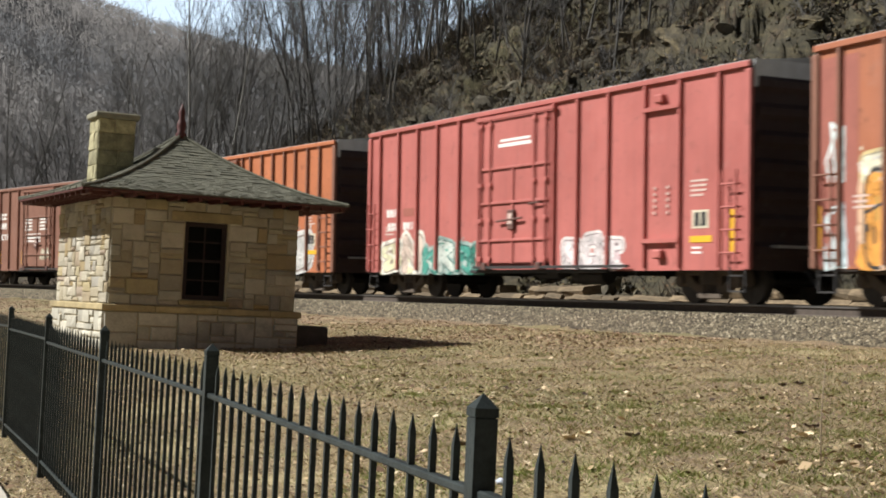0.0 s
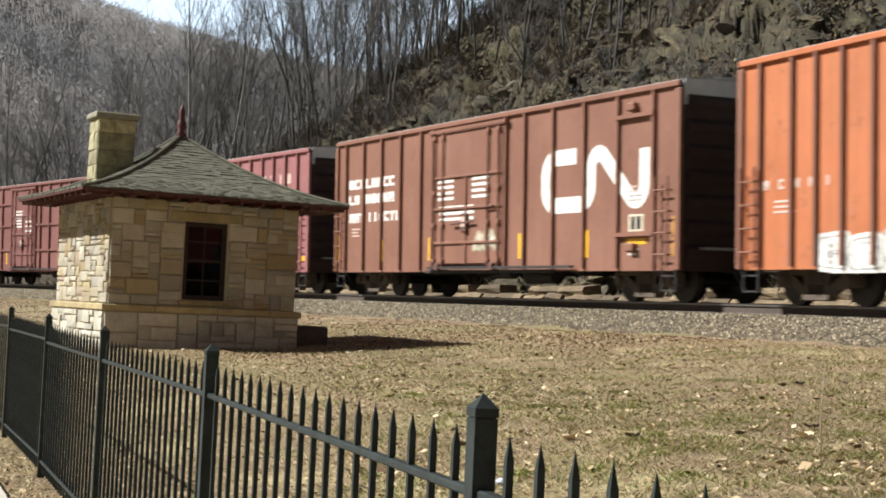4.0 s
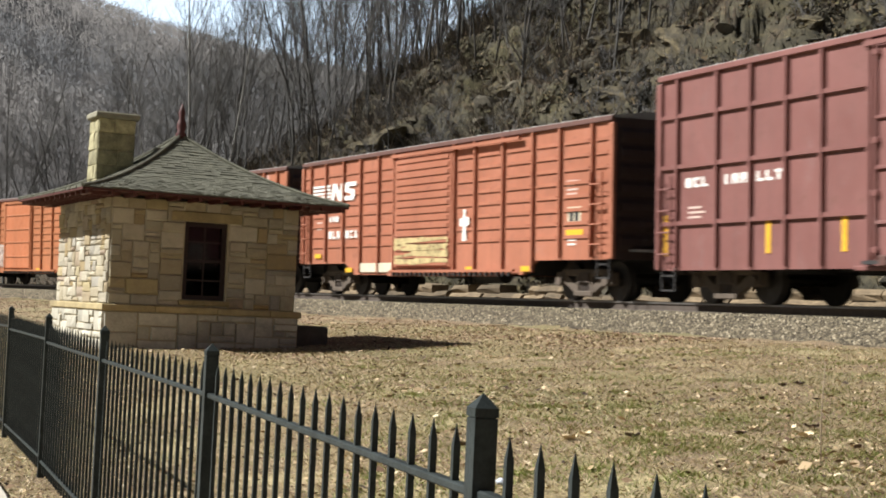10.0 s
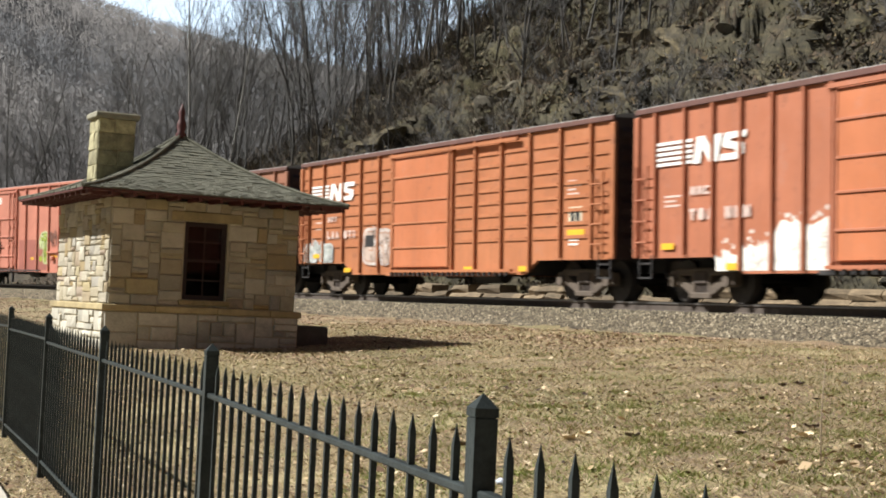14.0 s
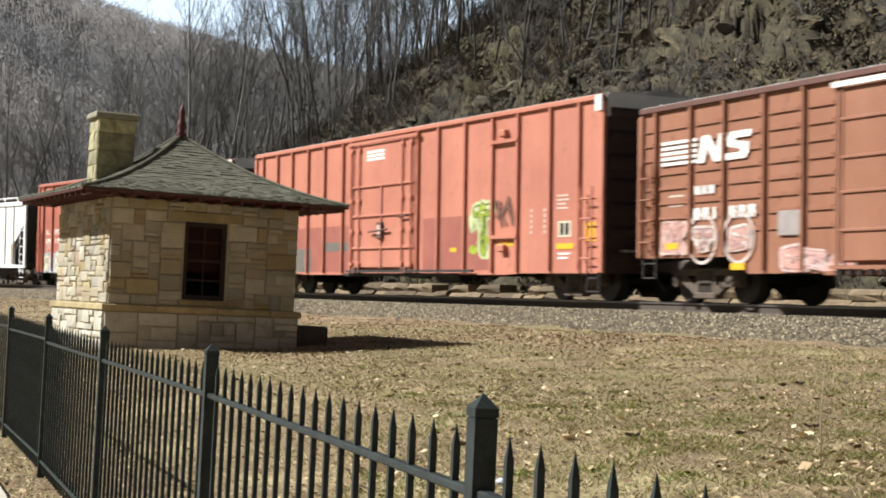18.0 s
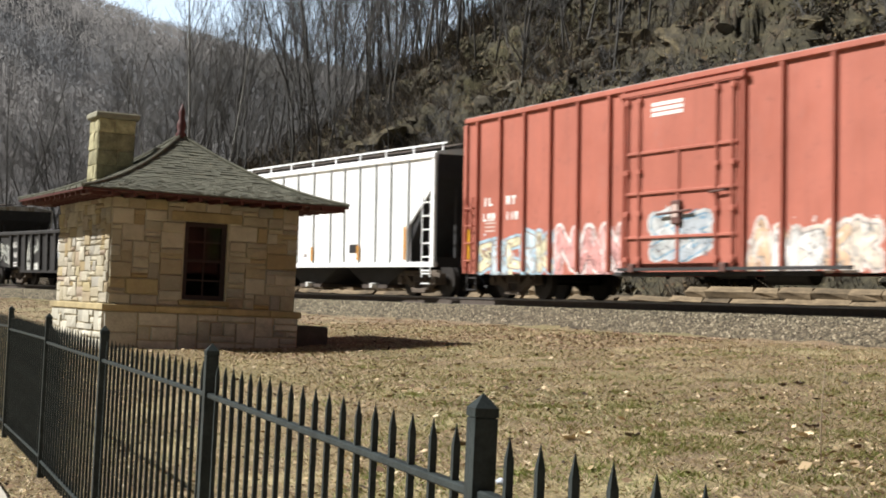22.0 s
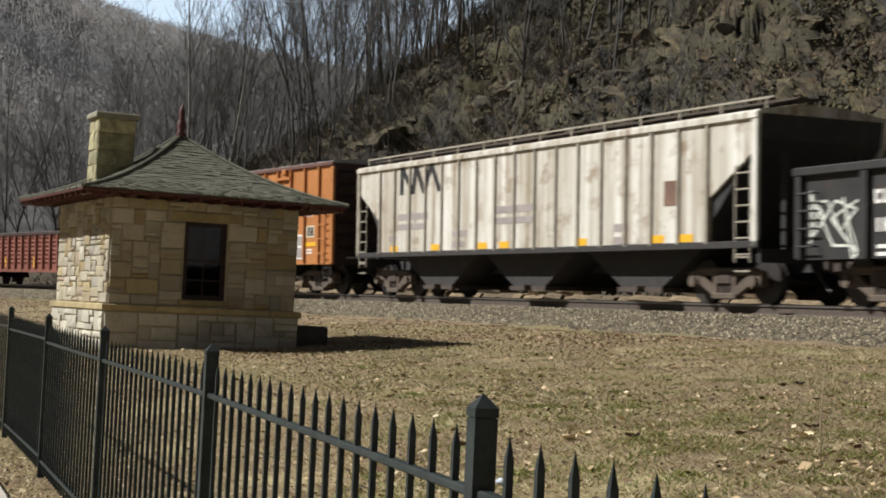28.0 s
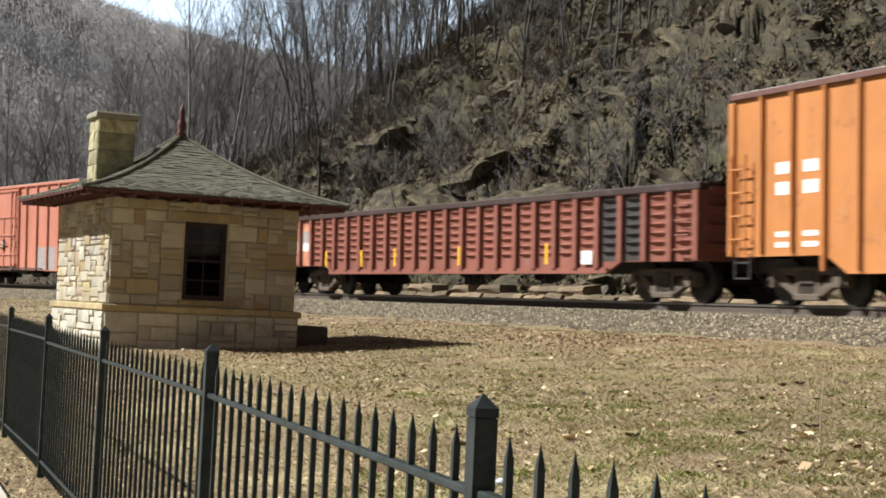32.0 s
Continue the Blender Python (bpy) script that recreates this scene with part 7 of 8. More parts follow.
def tree_kinds():
    out = []
    for i in range(9):
        h = (12.5, 14, 11, 13, 9, 15, 10, 7, 6)[i]
        tr, cr = grow(100 + i, h, limbs=(13, 15, 11, 14, 12, 16, 12, 10, 10)[i], lean=(0.06, 0.1, 0.16, 0.05, 0.12, 0.08, 0.2, 0.3, 0.4)[i], spread=0.44 if i < 7 else 0.62, crook=0.085)
        out.append((tr.mesh("trunk", BARKS[i % 3], True), cr.mesh("crown", TWIG)))
    for i in range(5):
        tr, cr = grow(140 + i, (4.5, 5.5, 3.5, 4.0, 6.0)[i], limbs=15, lean=0.5, twig_r=0.007, spread=0.62, low=0.08, crook=0.26)
        out.append((tr.mesh("trunk", BARKS[(i + 1) % 3], True), cr.mesh("crown", TWIG)))
    # crooked, much-branched trees of the thick stand
    for i in range(5):
        tr, cr = grow(160 + i, (10, 11.5, 9, 12.5, 8)[i], limbs=(19, 21, 17, 22, 18)[i], lean=0.22, twig_r=0.008, spread=0.56, low=0.12, crook=0.19)
        out.append((tr.mesh("trunk", BARKS[(0, 1, 1, 2, 0)[i]], True), cr.mesh("crown", TWIG)))
    return out


KINDS = tree_kinds()
PALE = bark("pale_bark", (0.24, 0.23, 0.21))
for k in (2, 5):
    pale_trunk = KINDS[k][0].copy()
    pale_trunk.materials[0] = PALE
    KINDS.append((pale_trunk, KINDS[k][1]))


def plant(kind, x, y, scale, rng, name="tree", label="", category="tree", group="bare trees on the hillside"):
    t = thing(name, label or "leafless tree with a thin grey trunk on the slope", category, group, at=Matrix.Translation((x, y, ground_at(x, y) - 0.05)) @ Matrix.Rotation(rng.uniform(0, 6.28), 4, "Z") @ Matrix.Diagonal((scale, scale, scale, 1)))
    part("trunk", KINDS[kind][0], None, t)
    part("crown", KINDS[kind][1], None, t)
    return t


def st_xy(s, q):
    a = PHI - s / RAD
    r = RAD + q
    return CX - r * math.sin(a), CY + r * math.cos(a)


def build_trees():
    rng = random.Random(77)
    for _ in range(95):
        s = rng.uniform(-66, -13)
        q = 9.5 + rng.random() ** 1.3 * 38
        if s > -34 and q < 21:
            q += 14
        x, y = st_xy(s, q)
        plant(rng.randrange(7), x, y, rng.uniform(0.75, 1.15), rng)
    for _ in range(120):
        s = rng.uniform(-32, 26)
        q = rng.uniform(9.5, 40)
        x, y = st_xy(s, q)
        plant(rng.choice((9, 10, 11, 12, 13, 9, 10, 11, 12, 13, 6, 8)), x, y, rng.uniform(0.6, 1.2), rng, name="shrub", label="crooked leafless shrub among the rocks", category="shrub", group="shrubs on the hillside")
    for _ in range(46):
        s = rng.uniform(-66, -12)
        q = 9.0 + rng.random() ** 1.2 * 34
        if s > -30 and q < 19:
            q += 12
        x, y = st_xy(s, q)
        plant(rng.choice((14, 15, 16, 17, 18)), x, y, rng.uniform(0.7, 1.2), rng, label="crooked leafless tree with many fine branches")
    # the thick stand along the top of the nose
    for _ in range(150):
        s, q = rng.uniform(-56, -17), rng.uniform(18, 42)
        x, y = st_xy(s, q)
        plant(rng.choice((0, 1, 3, 5, 4, 14, 15, 17)), x, y, rng.uniform(0.65, 1.05), rng)
    for _ in range(36):
        x, y = st_xy(rng.uniform(-14, 24), rng.uniform(12, 38))
        plant(rng.choice((14, 16, 18)), x, y, rng.uniform(0.45, 0.8), rng, label="small crooked leafless tree on the rocks")
    # pale-barked trees standing clear of the stand, beyond the hut
    for px, py, kind, k in ((-13.9, 83.0, 20, 1.05), (-15.6, 84.5, 19, 1.0), (-12.6, 86.0, 20, 0.95)):
        plant(kind, px, py, k, rng, label="pale-barked leafless tree with a forked trunk")
    # woods at the valley's edge, up the line
    for _ in range(16):
        az, r = radians(rng.uniform(-17.5, -6)), rng.uniform(120, 190)
        plant(rng.randrange(7), r * math.sin(az), r * math.cos(az), rng.uniform(0.7, 1.1), rng, label="distant leafless tree below the mountain", group="woods below the mountain")


build_trees()


def quads_mesh(name, co, mat, per=4, mats=None, slots=None):
    """Many loose faces with the same number of corners."""
    co = np.asarray(co, np.float32).reshape(-1, 3)
    n = len(co)
    me = bpy.data.meshes.new(name)
    me.vertices.add(n)
    me.vertices.foreach_set("co", co.ravel())
    me.loops.add(n)
    me.loops.foreach_set("vertex_index", np.arange(n, dtype=np.int32))
    me.polygons.add(n // per)
    me.polygons.foreach_set("loop_start", np.arange(0, n, per, dtype=np.int32))
    for m in mats or [mat]:
        me.materials.append(m)
    if slots is not None:
        me.polygons.foreach_set("material_index", slots)
    me.update(calc_edges=True)
    return me


def island_material(name, stops, rough=0.9):
    m, n, l, b = material(name)
    g = n.new("ShaderNodeNewGeometry")
    l.new(ramp(n, l, g.outputs["Random Per Island"], stops), b.inputs["Base Color"])
    b.inputs["Roughness"].default_value = rough
    return m


def far_woods():
    """Bare crowns on the mountain: loose clouds of twigs over thin trunks, greyer and browner in stands, with haze put
    into the tones.
    """
    rs = np.random.RandomState(5)
    n = 12000
    az = np.radians(rs.uniform(-18, 3, n))
    r = np.sqrt(rs.uniform(280.0 ** 2, 690.0 ** 2, n))
    x, y = r * np.sin(az), r * np.cos(az)
    z = ground_z(x, y)
    h = rs.uniform(3.5, 7.0, n)
    stand = fbm(x * 0.02, y * 0.02, 55, 4) + 0.15 * (rs.random_sample(n) - 0.5)
    # tones get paler with height: haze put into the colour
    slot = np.clip(((stand - 0.47 + 0.3 * (z - 30) / 70) / 0.07).astype(int), 0, 3)
    slot = np.where(rs.random_sample(n) < 0.012, 4, slot)
    tris, norms, slots = [], [], []
    mid = np.stack([x, y, z + 0.55 * h], -1)
    for k in range(14):
        th, ph = rs.uniform(0, 2 * np.pi, n), np.arccos(rs.uniform(-1, 1, n))
        rad = 0.32 * h * rs.random_sample(n) ** 0.4
        c = np.stack([x + rad * np.cos(th) * np.sin(ph), y + rad * np.sin(th) * np.sin(ph), z + 0.62 * h + 1.15 * rad * np.cos(ph)], -1)
        if k == 0:
            base, tip, w = np.stack([x, y, z], -1), np.stack([x, y, z + h], -1), 0.010 * h
        else:
            up = np.stack([np.cos(th) * 0.6, np.sin(th) * 0.6, rs.uniform(0.1, 1.1, n)], -1) * (h * rs.uniform(0.1, 0.2, n))[:, None]
            base, tip, w = c - 0.5 * up, c + 0.5 * up, h * rs.uniform(0.014, 0.03, n)
        turn = rs.uniform(0, np.pi, n)
        off = np.stack([w * np.cos(turn), w * np.sin(turn), w * rs.uniform(-0.6, 0.6, n)], -1) * 1.3
        t3 = np.stack([base - off, base + off, tip], 1)
        # faces wound towards the camera's place; normals set to shade crowns round and even
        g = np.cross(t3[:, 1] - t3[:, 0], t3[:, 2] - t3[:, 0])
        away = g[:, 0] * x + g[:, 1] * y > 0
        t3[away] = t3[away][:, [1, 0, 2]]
        nn = (t3.mean(1) - mid) / (0.35 * h)[:, None] * 0.4 + np.array((-0.2, -0.3, 0.5))
        nn /= np.linalg.norm(nn, axis=1)[:, None]
        tris.append(t3)
        norms.append(np.repeat(nn[:, None], 3, 1))
        slots.append(slot)
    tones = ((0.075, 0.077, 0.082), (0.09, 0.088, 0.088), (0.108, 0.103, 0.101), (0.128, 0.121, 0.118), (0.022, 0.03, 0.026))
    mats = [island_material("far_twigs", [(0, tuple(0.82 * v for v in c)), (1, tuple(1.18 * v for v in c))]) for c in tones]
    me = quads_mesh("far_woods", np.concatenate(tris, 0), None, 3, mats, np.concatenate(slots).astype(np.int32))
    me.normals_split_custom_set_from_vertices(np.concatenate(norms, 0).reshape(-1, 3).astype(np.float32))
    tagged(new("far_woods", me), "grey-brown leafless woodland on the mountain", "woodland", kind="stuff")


far_woods()


def rock_mesh(seed, mat):
    rng = random.Random(seed)
    bm = bmesh.new()
    bmesh.ops.create_icosphere(bm, subdivisions=2, radius=1)
    cuts = [(Vector((rng.uniform(-1, 1), rng.uniform(-1, 1), rng.uniform(-1, 1))).normalized(), rng.uniform(0.45, 0.8)) for _ in range(9)]
    for v in bm.verts:
        for n, d in cuts:
            k = v.co.dot(n)
            if k > d:
                v.co -= n * (k - d)
        v.co *= rng.uniform(0.96, 1.04)
        v.co.z *= 0.7
    me = bpy.data.meshes.new("rock")
    bm.to_mesh(me)
    bm.free()
    me.materials.append(mat)
    return me


ROCK = plain("hill_rock", (0.085, 0.074, 0.052), 0.95, 0, 0.5, 2.0, 0.8, 0.35)
ROCKS = [rock_mesh(i, ROCK) for i in range(6)]


def build_rocks():
    rng = random.Random(9)
    for _ in range(120):
        s, q = rng.uniform(-30, 26), 8.0 + rng.random() ** 1.4 * 26
        x, y = st_xy(s, q)
        k = rng.choice((0.25, 0.3, 0.4, 0.5, 0.7)) * rng.uniform(0.7, 1.2)
        r = tagged(new("rock", ROCKS[rng.randrange(6)]), "angular grey-brown rock on the hillside", "rock", "rocks on the hillside")
        r.matrix_basis = Matrix.Translation((x, y, ground_at(x, y) + 0.05 * k)) @ Euler((rng.uniform(-0.4, 0.4), rng.uniform(-0.4, 0.4), rng.uniform(0, 6))).to_matrix().to_4x4() @ Matrix.Diagonal((k * 1.4, k, k * 0.9, 1))


build_rocks()


def outcrop_mesh(seed, mat):
    """A slab of bedded rock: a lump cut by planes, its faces broken up by fine noise."""
    rng = random.Random(seed)
    bm = bmesh.new()
    bmesh.ops.create_icosphere(bm, subdivisions=4, radius=1)
    cuts = [(Vector((rng.uniform(-1, 1), rng.uniform(-1, 1), rng.uniform(-0.9, 0.9))).normalized(), rng.uniform(0.35, 0.75)) for _ in range(14)]
    for v in bm.verts:
        for n, d in cuts:
            k = v.co.dot(n)
            if k > d:
                v.co -= n * (k - d) * 0.95
        z = v.co.z * 3.2 + noise.noise(v.co * 1.5) * 0.8
        step = (z - math.floor(z)) - 0.5
        v.co += Vector((v.co.x, v.co.y, 0)) * (0.08 * step) + noise.noise_vector(v.co * 3.0) * 0.13 + noise.noise_vector(v.co * 8.0) * 0.05
    me = bpy.data.meshes.new("rock_outcrop")
    bm.to_mesh(me)
    bm.free()
    me.materials.append(mat)
    return me


def build_outcrops():
    rng = random.Random(31)
    m, n, l, b = material("bedded_rock")
    v = coords(n)
    f1, f2 = noise_tex(n, l, v, 3.0, 8, 0.75), noise_tex(n, l, v, 0.9, 6, 0.6, (1, 1, 3))
    c = ramp(n, l, f1, [(0.36, (0.012, 0.010, 0.007)), (0.5, (0.055, 0.046, 0.027)), (0.66, (0.16, 0.126, 0.068))])
    c = mix(n, l, ramp(n, l, f2, [(0.45, (0, 0, 0)), (0.62, (0.6,) * 3)]), c, (0.085, 0.068, 0.03))
    l.new(c, b.inputs["Base Color"])
    b.inputs["Roughness"].default_value = 0.95
    bump(n, l, b, f1, 0.7, 0.05)
    kinds = [outcrop_mesh(50 + i, m) for i in range(5)]
    for _ in range(95):
        s, q = rng.uniform(-34, 24), 8.6 + rng.random() ** 1.4 * 26
        x, y = st_xy(s, q)
        k = rng.uniform(0.6, 2.0)
        r = tagged(new("rock_outcrop", kinds[rng.randrange(5)]), "dark bedded rock outcrop jutting from the slope", "rock", "outcrops on the hillside")
        r.matrix_basis = Matrix.Translation((x, y, ground_at(x, y) - 0.4 * k)) @ Euler((rng.uniform(-0.25, 0.25), rng.uniform(-0.3, 0.3), PHI + rng.uniform(-0.4, 0.4))).to_matrix().to_4x4() @ Matrix.Diagonal((k * 1.7, k * 0.9, k * 0.8, 1))


    # the bare rock face at the foot of the slope: overhanging slabs
    for s, q, dz, k in ((-23.2, 9.8, 2.4, 1.9), (-20.8, 10.2, 3.4, 2.0), (-18.0, 10.0, 3.2, 2.5), (-14.6, 10.2, 2.9, 2.6), (-11.0, 10.6, 3.3, 2.3), (-7.4, 10.2, 2.4, 2.2), (-4.2, 10.4, 3.2, 2.2), (-1.0, 10.0, 2.5, 2.4),
                        (2.8, 10.4, 3.2, 2.6), (6.6, 10.4, 3.7, 2.7), (10.4, 10.2, 3.0, 2.4), (14.0, 10.4, 3.4, 2.5)):
        x, y = st_xy(s, q)
        r = tagged(new("rock_outcrop", kinds[rng.randrange(5)]), "large dark overhanging rock slab at the foot of the slope", "rock", "outcrops on the hillside")
        r.matrix_basis = Matrix.Translation((x, y, RAIL_Z + dz)) @ Euler((rng.uniform(-0.2, 0.2), rng.uniform(0.0, 0.3), PHI + rng.uniform(-0.3, 0.3))).to_matrix().to_4x4() @ Matrix.Diagonal((k * 1.25, k * 0.95, k * 0.8, 1))


build_outcrops()


def scrub():
    """Brush, briars and fallen sticks on the slope."""
    rs = np.random.RandomState(8)
    n = 15000
    s = rs.uniform(-55, 28, n)
    q = 8.2 + 34 * rs.random_sample(n) ** 1.2
    a = PHI - s / RAD
    x, y = CX - (RAD + q) * np.sin(a), CY + (RAD + q) * np.cos(a)
    z = ground_z(x, y)
    tris = []
    for k in range(9):
        h = rs.uniform(0.25, 1.5, n) * np.where(s > -16, 0.6, 1.0)
        ang, lean = rs.uniform(0, 6.28, n), rs.uniform(0.1, 1.6, n)
        w = 0.006 + 0.007 * h
        base = np.stack([x, y, z - 0.1], -1)
        tip = base + np.stack([np.cos(ang) * lean * h, np.sin(ang) * lean * h, h], -1)
        off = np.stack([w, 0.3 * w, 0 * w], -1)
        tris.append(np.stack([base - off, base + off, tip], 1))
    mat = island_material("brush_stems", [(0, (0.025, 0.02, 0.016)), (0.5, (0.075, 0.06, 0.045)), (0.85, (0.18, 0.145, 0.105)), (1, (0.42, 0.35, 0.26))])
    tagged(new("brush", quads_mesh("brush", np.concatenate(tris, 0), mat, 3)), "bare grey-brown brush and briars on the slope", "brush", kind="stuff")


scrub()


def undergrowth():
    """Dark brambles and dead weeds in clumps between the rocks."""
    rs = np.random.RandomState(28)
    k, per = 1500, 55
    s, q = rs.uniform(-50, 28, k), 8.3 + 30 * rs.random_sample(k) ** 1.15
    a = PHI - s / RAD
    cx, cy = CX - (RAD + q) * np.sin(a), CY + (RAD + q) * np.cos(a)
    size = np.repeat(rs.uniform(0.15, 0.75, k), per)
    x = np.repeat(cx, per) + rs.normal(0, 0.6, k * per) * size
    y = np.repeat(cy, per) + rs.normal(0, 0.6, k * per) * size
    n = k * per
    h = rs.uniform(0.05, 0.9, n) * size
    c = np.stack([x, y, ground_z(x, y) + h], -1)
    d = rs.normal(0, 1, (n, 2, 3)) * (0.05 + 0.1 * size)[:, None, None]
    mat = island_material("undergrowth", [(0, (0.012, 0.01, 0.006)), (0.55, (0.035, 0.028, 0.015)), (0.8, (0.075, 0.066, 0.024)), (1, (0.2, 0.14, 0.075))], 0.95)
    tagged(new("undergrowth", quads_mesh("undergrowth", np.stack([c, c + d[:, 0], c + d[:, 1]], 1), mat, 3)), "dark tangled brambles between the rocks", "brambles", kind="stuff")


undergrowth()


def lawn_litter():
    """Dead leaves and straw on the lawn, thicker near the fence."""
    rs = np.random.RandomState(4)
    n = 60000
    az = np.radians(rs.uniform(-19, 19, n))
    r = 2.2 + 30 * rs.random_sample(n) ** 0.9
    x, y = r * np.sin(az), r * np.cos(az)
    s, o = track_coords(x, y)
    keep = (o > 4.4) & (o < 18.35) & (rs.random_sample(n) < 0.3 + 1.5 * np.clip(fbm(x * 0.8, y * 0.8, 91, 4, 0.6) - 0.42, 0, 1) * 3)
    x, y = x[keep], y[keep]
    n = len(x)
    z = ground_z(x, y)
    ang, size = rs.uniform(0, 6.28, n), 0.008 + 0.011 * rs.random_sample(n) + 0.03 * rs.random_sample(n) ** 26
    u = np.stack([np.cos(ang) * size, np.sin(ang) * size, rs.uniform(-0.4, 0.4, n) * size], -1)
    v = np.stack([-np.sin(ang) * size * 0.6, np.cos(ang) * size * 0.6, rs.uniform(-0.5, 0.5, n) * size], -1)
    c = np.stack([x, y, z + 0.012 + size * 0.4], -1)
    co = np.stack([c - u, c - v, c + u, c + v], 1)
    mat = island_material("dead_leaves", [(0, (0.0275, 0.0165, 0.0099)), (0.35, (0.132, 0.077, 0.0418)), (0.7, (0.345, 0.25, 0.14)), (0.88, (0.55, 0.407, 0.242)), (1, (0.792, 0.682, 0.495))])
    tagged(new("leaf_litter", quads_mesh("leaf_litter", co, mat, 4)), "dry brown leaves strewn over the lawn", "leaves", kind="stuff")
    k = 70000
    s, o = rs.uniform(-40, 18, k), 4.3 + 7.5 * rs.random_sample(k) ** 1.5
    a = PHI - s / RAD
    x, y = CX - (RAD - o) * np.sin(a), CY + (RAD - o) * np.cos(a)
    keep = rs.random_sample(k) < 0.25 + 2.2 * np.clip(fbm(x * 0.5, y * 0.5, 93, 4, 0.6) - 0.4, 0, 1)
    x, y = x[keep], y[keep]
    k = len(x)
    ang, size = rs.uniform(0, 6.28, k), rs.uniform(0.012, 0.03, k)
    u = np.stack([np.cos(ang) * size, np.sin(ang) * size, rs.uniform(-0.5, 0.5, k) * size], -1)
    v = np.stack([-np.sin(ang) * size * 0.6, np.cos(ang) * size * 0.6, rs.uniform(-0.5, 0.5, k) * size], -1)
    c = np.stack([x, y, ground_z(x, y) + 0.01 + size * 0.4], -1)
    mat = island_material("brown_leaves", [(0, (0.04, 0.024, 0.014)), (0.4, (0.19, 0.115, 0.07)), (0.8, (0.36, 0.235, 0.145)), (1, (0.6, 0.46, 0.32))])
    tagged(new("brown_leaves", quads_mesh("brown_leaves", np.stack([c - u, c - v, c + u, c + v], 1), mat, 4)), "reddish-brown leaf litter along the ballast edge", "leaves", kind="stuff")
    m = 210000
    az = np.radians(rs.uniform(-19, 19, m))
    r = 2.2 + 30 * rs.random_sample(m) ** 0.9
    x, y = r * np.sin(az), r * np.cos(az)
    s, o = track_coords(x, y)
    keep = (o > 4.4) & (o < 18.35)
    x, y = x[keep], y[keep]
    m = len(x)
    z = ground_z(x, y)
    ang, h, lean = rs.uniform(0, 6.28, m), rs.uniform(0.012, 0.042, m), rs.uniform(0.9, 3.6, m)
    base = np.stack([x, y, z - 0.005], -1)
    tip = base + np.stack([np.cos(ang) * h * lean, np.sin(ang) * h * lean, h], -1)
    off = np.stack([0.0035 + 0 * h, 0.0015 + 0 * h, 0 * h], -1)
    mat = island_material("straw_blades", [(0, (0.16, 0.11, 0.055)), (0.35, (0.42, 0.33, 0.17)), (0.72, (0.7, 0.6, 0.36)), (0.8, (0.78, 0.7, 0.48)), (0.84, (0.16, 0.17, 0.05)), (1, (0.27, 0.28, 0.09))])
    tagged(new("grass", quads_mesh("grass", np.stack([base - off, base + off, tip], 1), mat, 3)), "thin straw-coloured winter grass", "grass", kind="stuff")


lawn_litter()


def ballast_stones():
    rs = np.random.RandomState(6)
    n = 80000
    s = rs.uniform(-45, 22, n)
    o = np.where(rs.random_sample(n) < 0.85, rs.uniform(0.9, 4.4, n), rs.uniform(-6.5, 0.9, n))
    o = np.where(rs.random_sample(n) < 0.07, 4.2 + 1.5 * rs.random_sample(n) ** 2, o)
    a = PHI - s / RAD
    hgt = np.interp(o, [-6.0, -2.0, -1.6, 1.75, 3.3, 4.3, 4.8, 5.8], [-0.36, -0.24, -0.21, -0.2, -0.52, -0.64, -0.66, -0.66])
    b = radians(BANK)
    oo, hh = o * math.cos(b) + hgt * math.sin(b), hgt * math.cos(b) - o * math.sin(b)
    c = np.stack([CX - (RAD - oo) * np.sin(a), CY + (RAD - oo) * np.cos(a), RAIL_Z + hh + 0.01], -1)
    size = rs.uniform(0.016, 0.038, n)
    base = np.array([(1, 0, 0), (0, 1, 0), (-1, 0, 0), (0, -1, 0), (0, 0, 1), (0, 0, -1)], float)
    faces = [(0, 1, 4), (1, 2, 4), (2, 3, 4), (3, 0, 4)]
    ang = rs.uniform(0, 6.28, n)
    ca, sa = np.cos(ang), np.sin(ang)
    jit = 1 + rs.uniform(-0.35, 0.35, (n, 6, 1))
    p = base[None] * jit * size[:, None, None]
    p = np.stack([p[..., 0] * ca[:, None] - p[..., 1] * sa[:, None], p[..., 0] * sa[:, None] + p[..., 1] * ca[:, None], p[..., 2] * 0.9], -1) + c[:, None]
    me = bpy.data.meshes.new("ballast_stones")
    me.vertices.add(n * 6)
    me.vertices.foreach_set("co", p.astype(np.float32).ravel())
    fi = (np.array(faces)[None] + (np.arange(n) * 6)[:, None, None]).reshape(-1, 3)
    me.loops.add(fi.size)
    me.loops.foreach_set("vertex_index", fi.astype(np.int32).ravel())
    me.polygons.add(len(fi))
    me.polygons.foreach_set("loop_start", np.arange(0, fi.size, 3, dtype=np.int32))
    me.materials.append(island_material("ballast_chips", [(0, (0.032, 0.026, 0.017)), (0.45, (0.112, 0.093, 0.06)), (0.85, (0.22, 0.186, 0.122)), (1, (0.4, 0.35, 0.25))], 0.95))
    me.update(calc_edges=True)
    tagged(new("ballast_stones", me), "loose crushed stones on the track bed", "ballast", kind="stuff")


ballast_stones()


def hill_places(rs, n, s0, s1, q0, q1, power):
    s = rs.uniform(s0, s1, n)
    q = q0 + (q1 - q0) * rs.random_sample(n) ** power
    a = PHI - s / RAD
    x, y = CX - (RAD + q) * np.sin(a), CY + (RAD + q) * np.cos(a)
    return np.stack([x, y, ground_z(x, y)], -1)


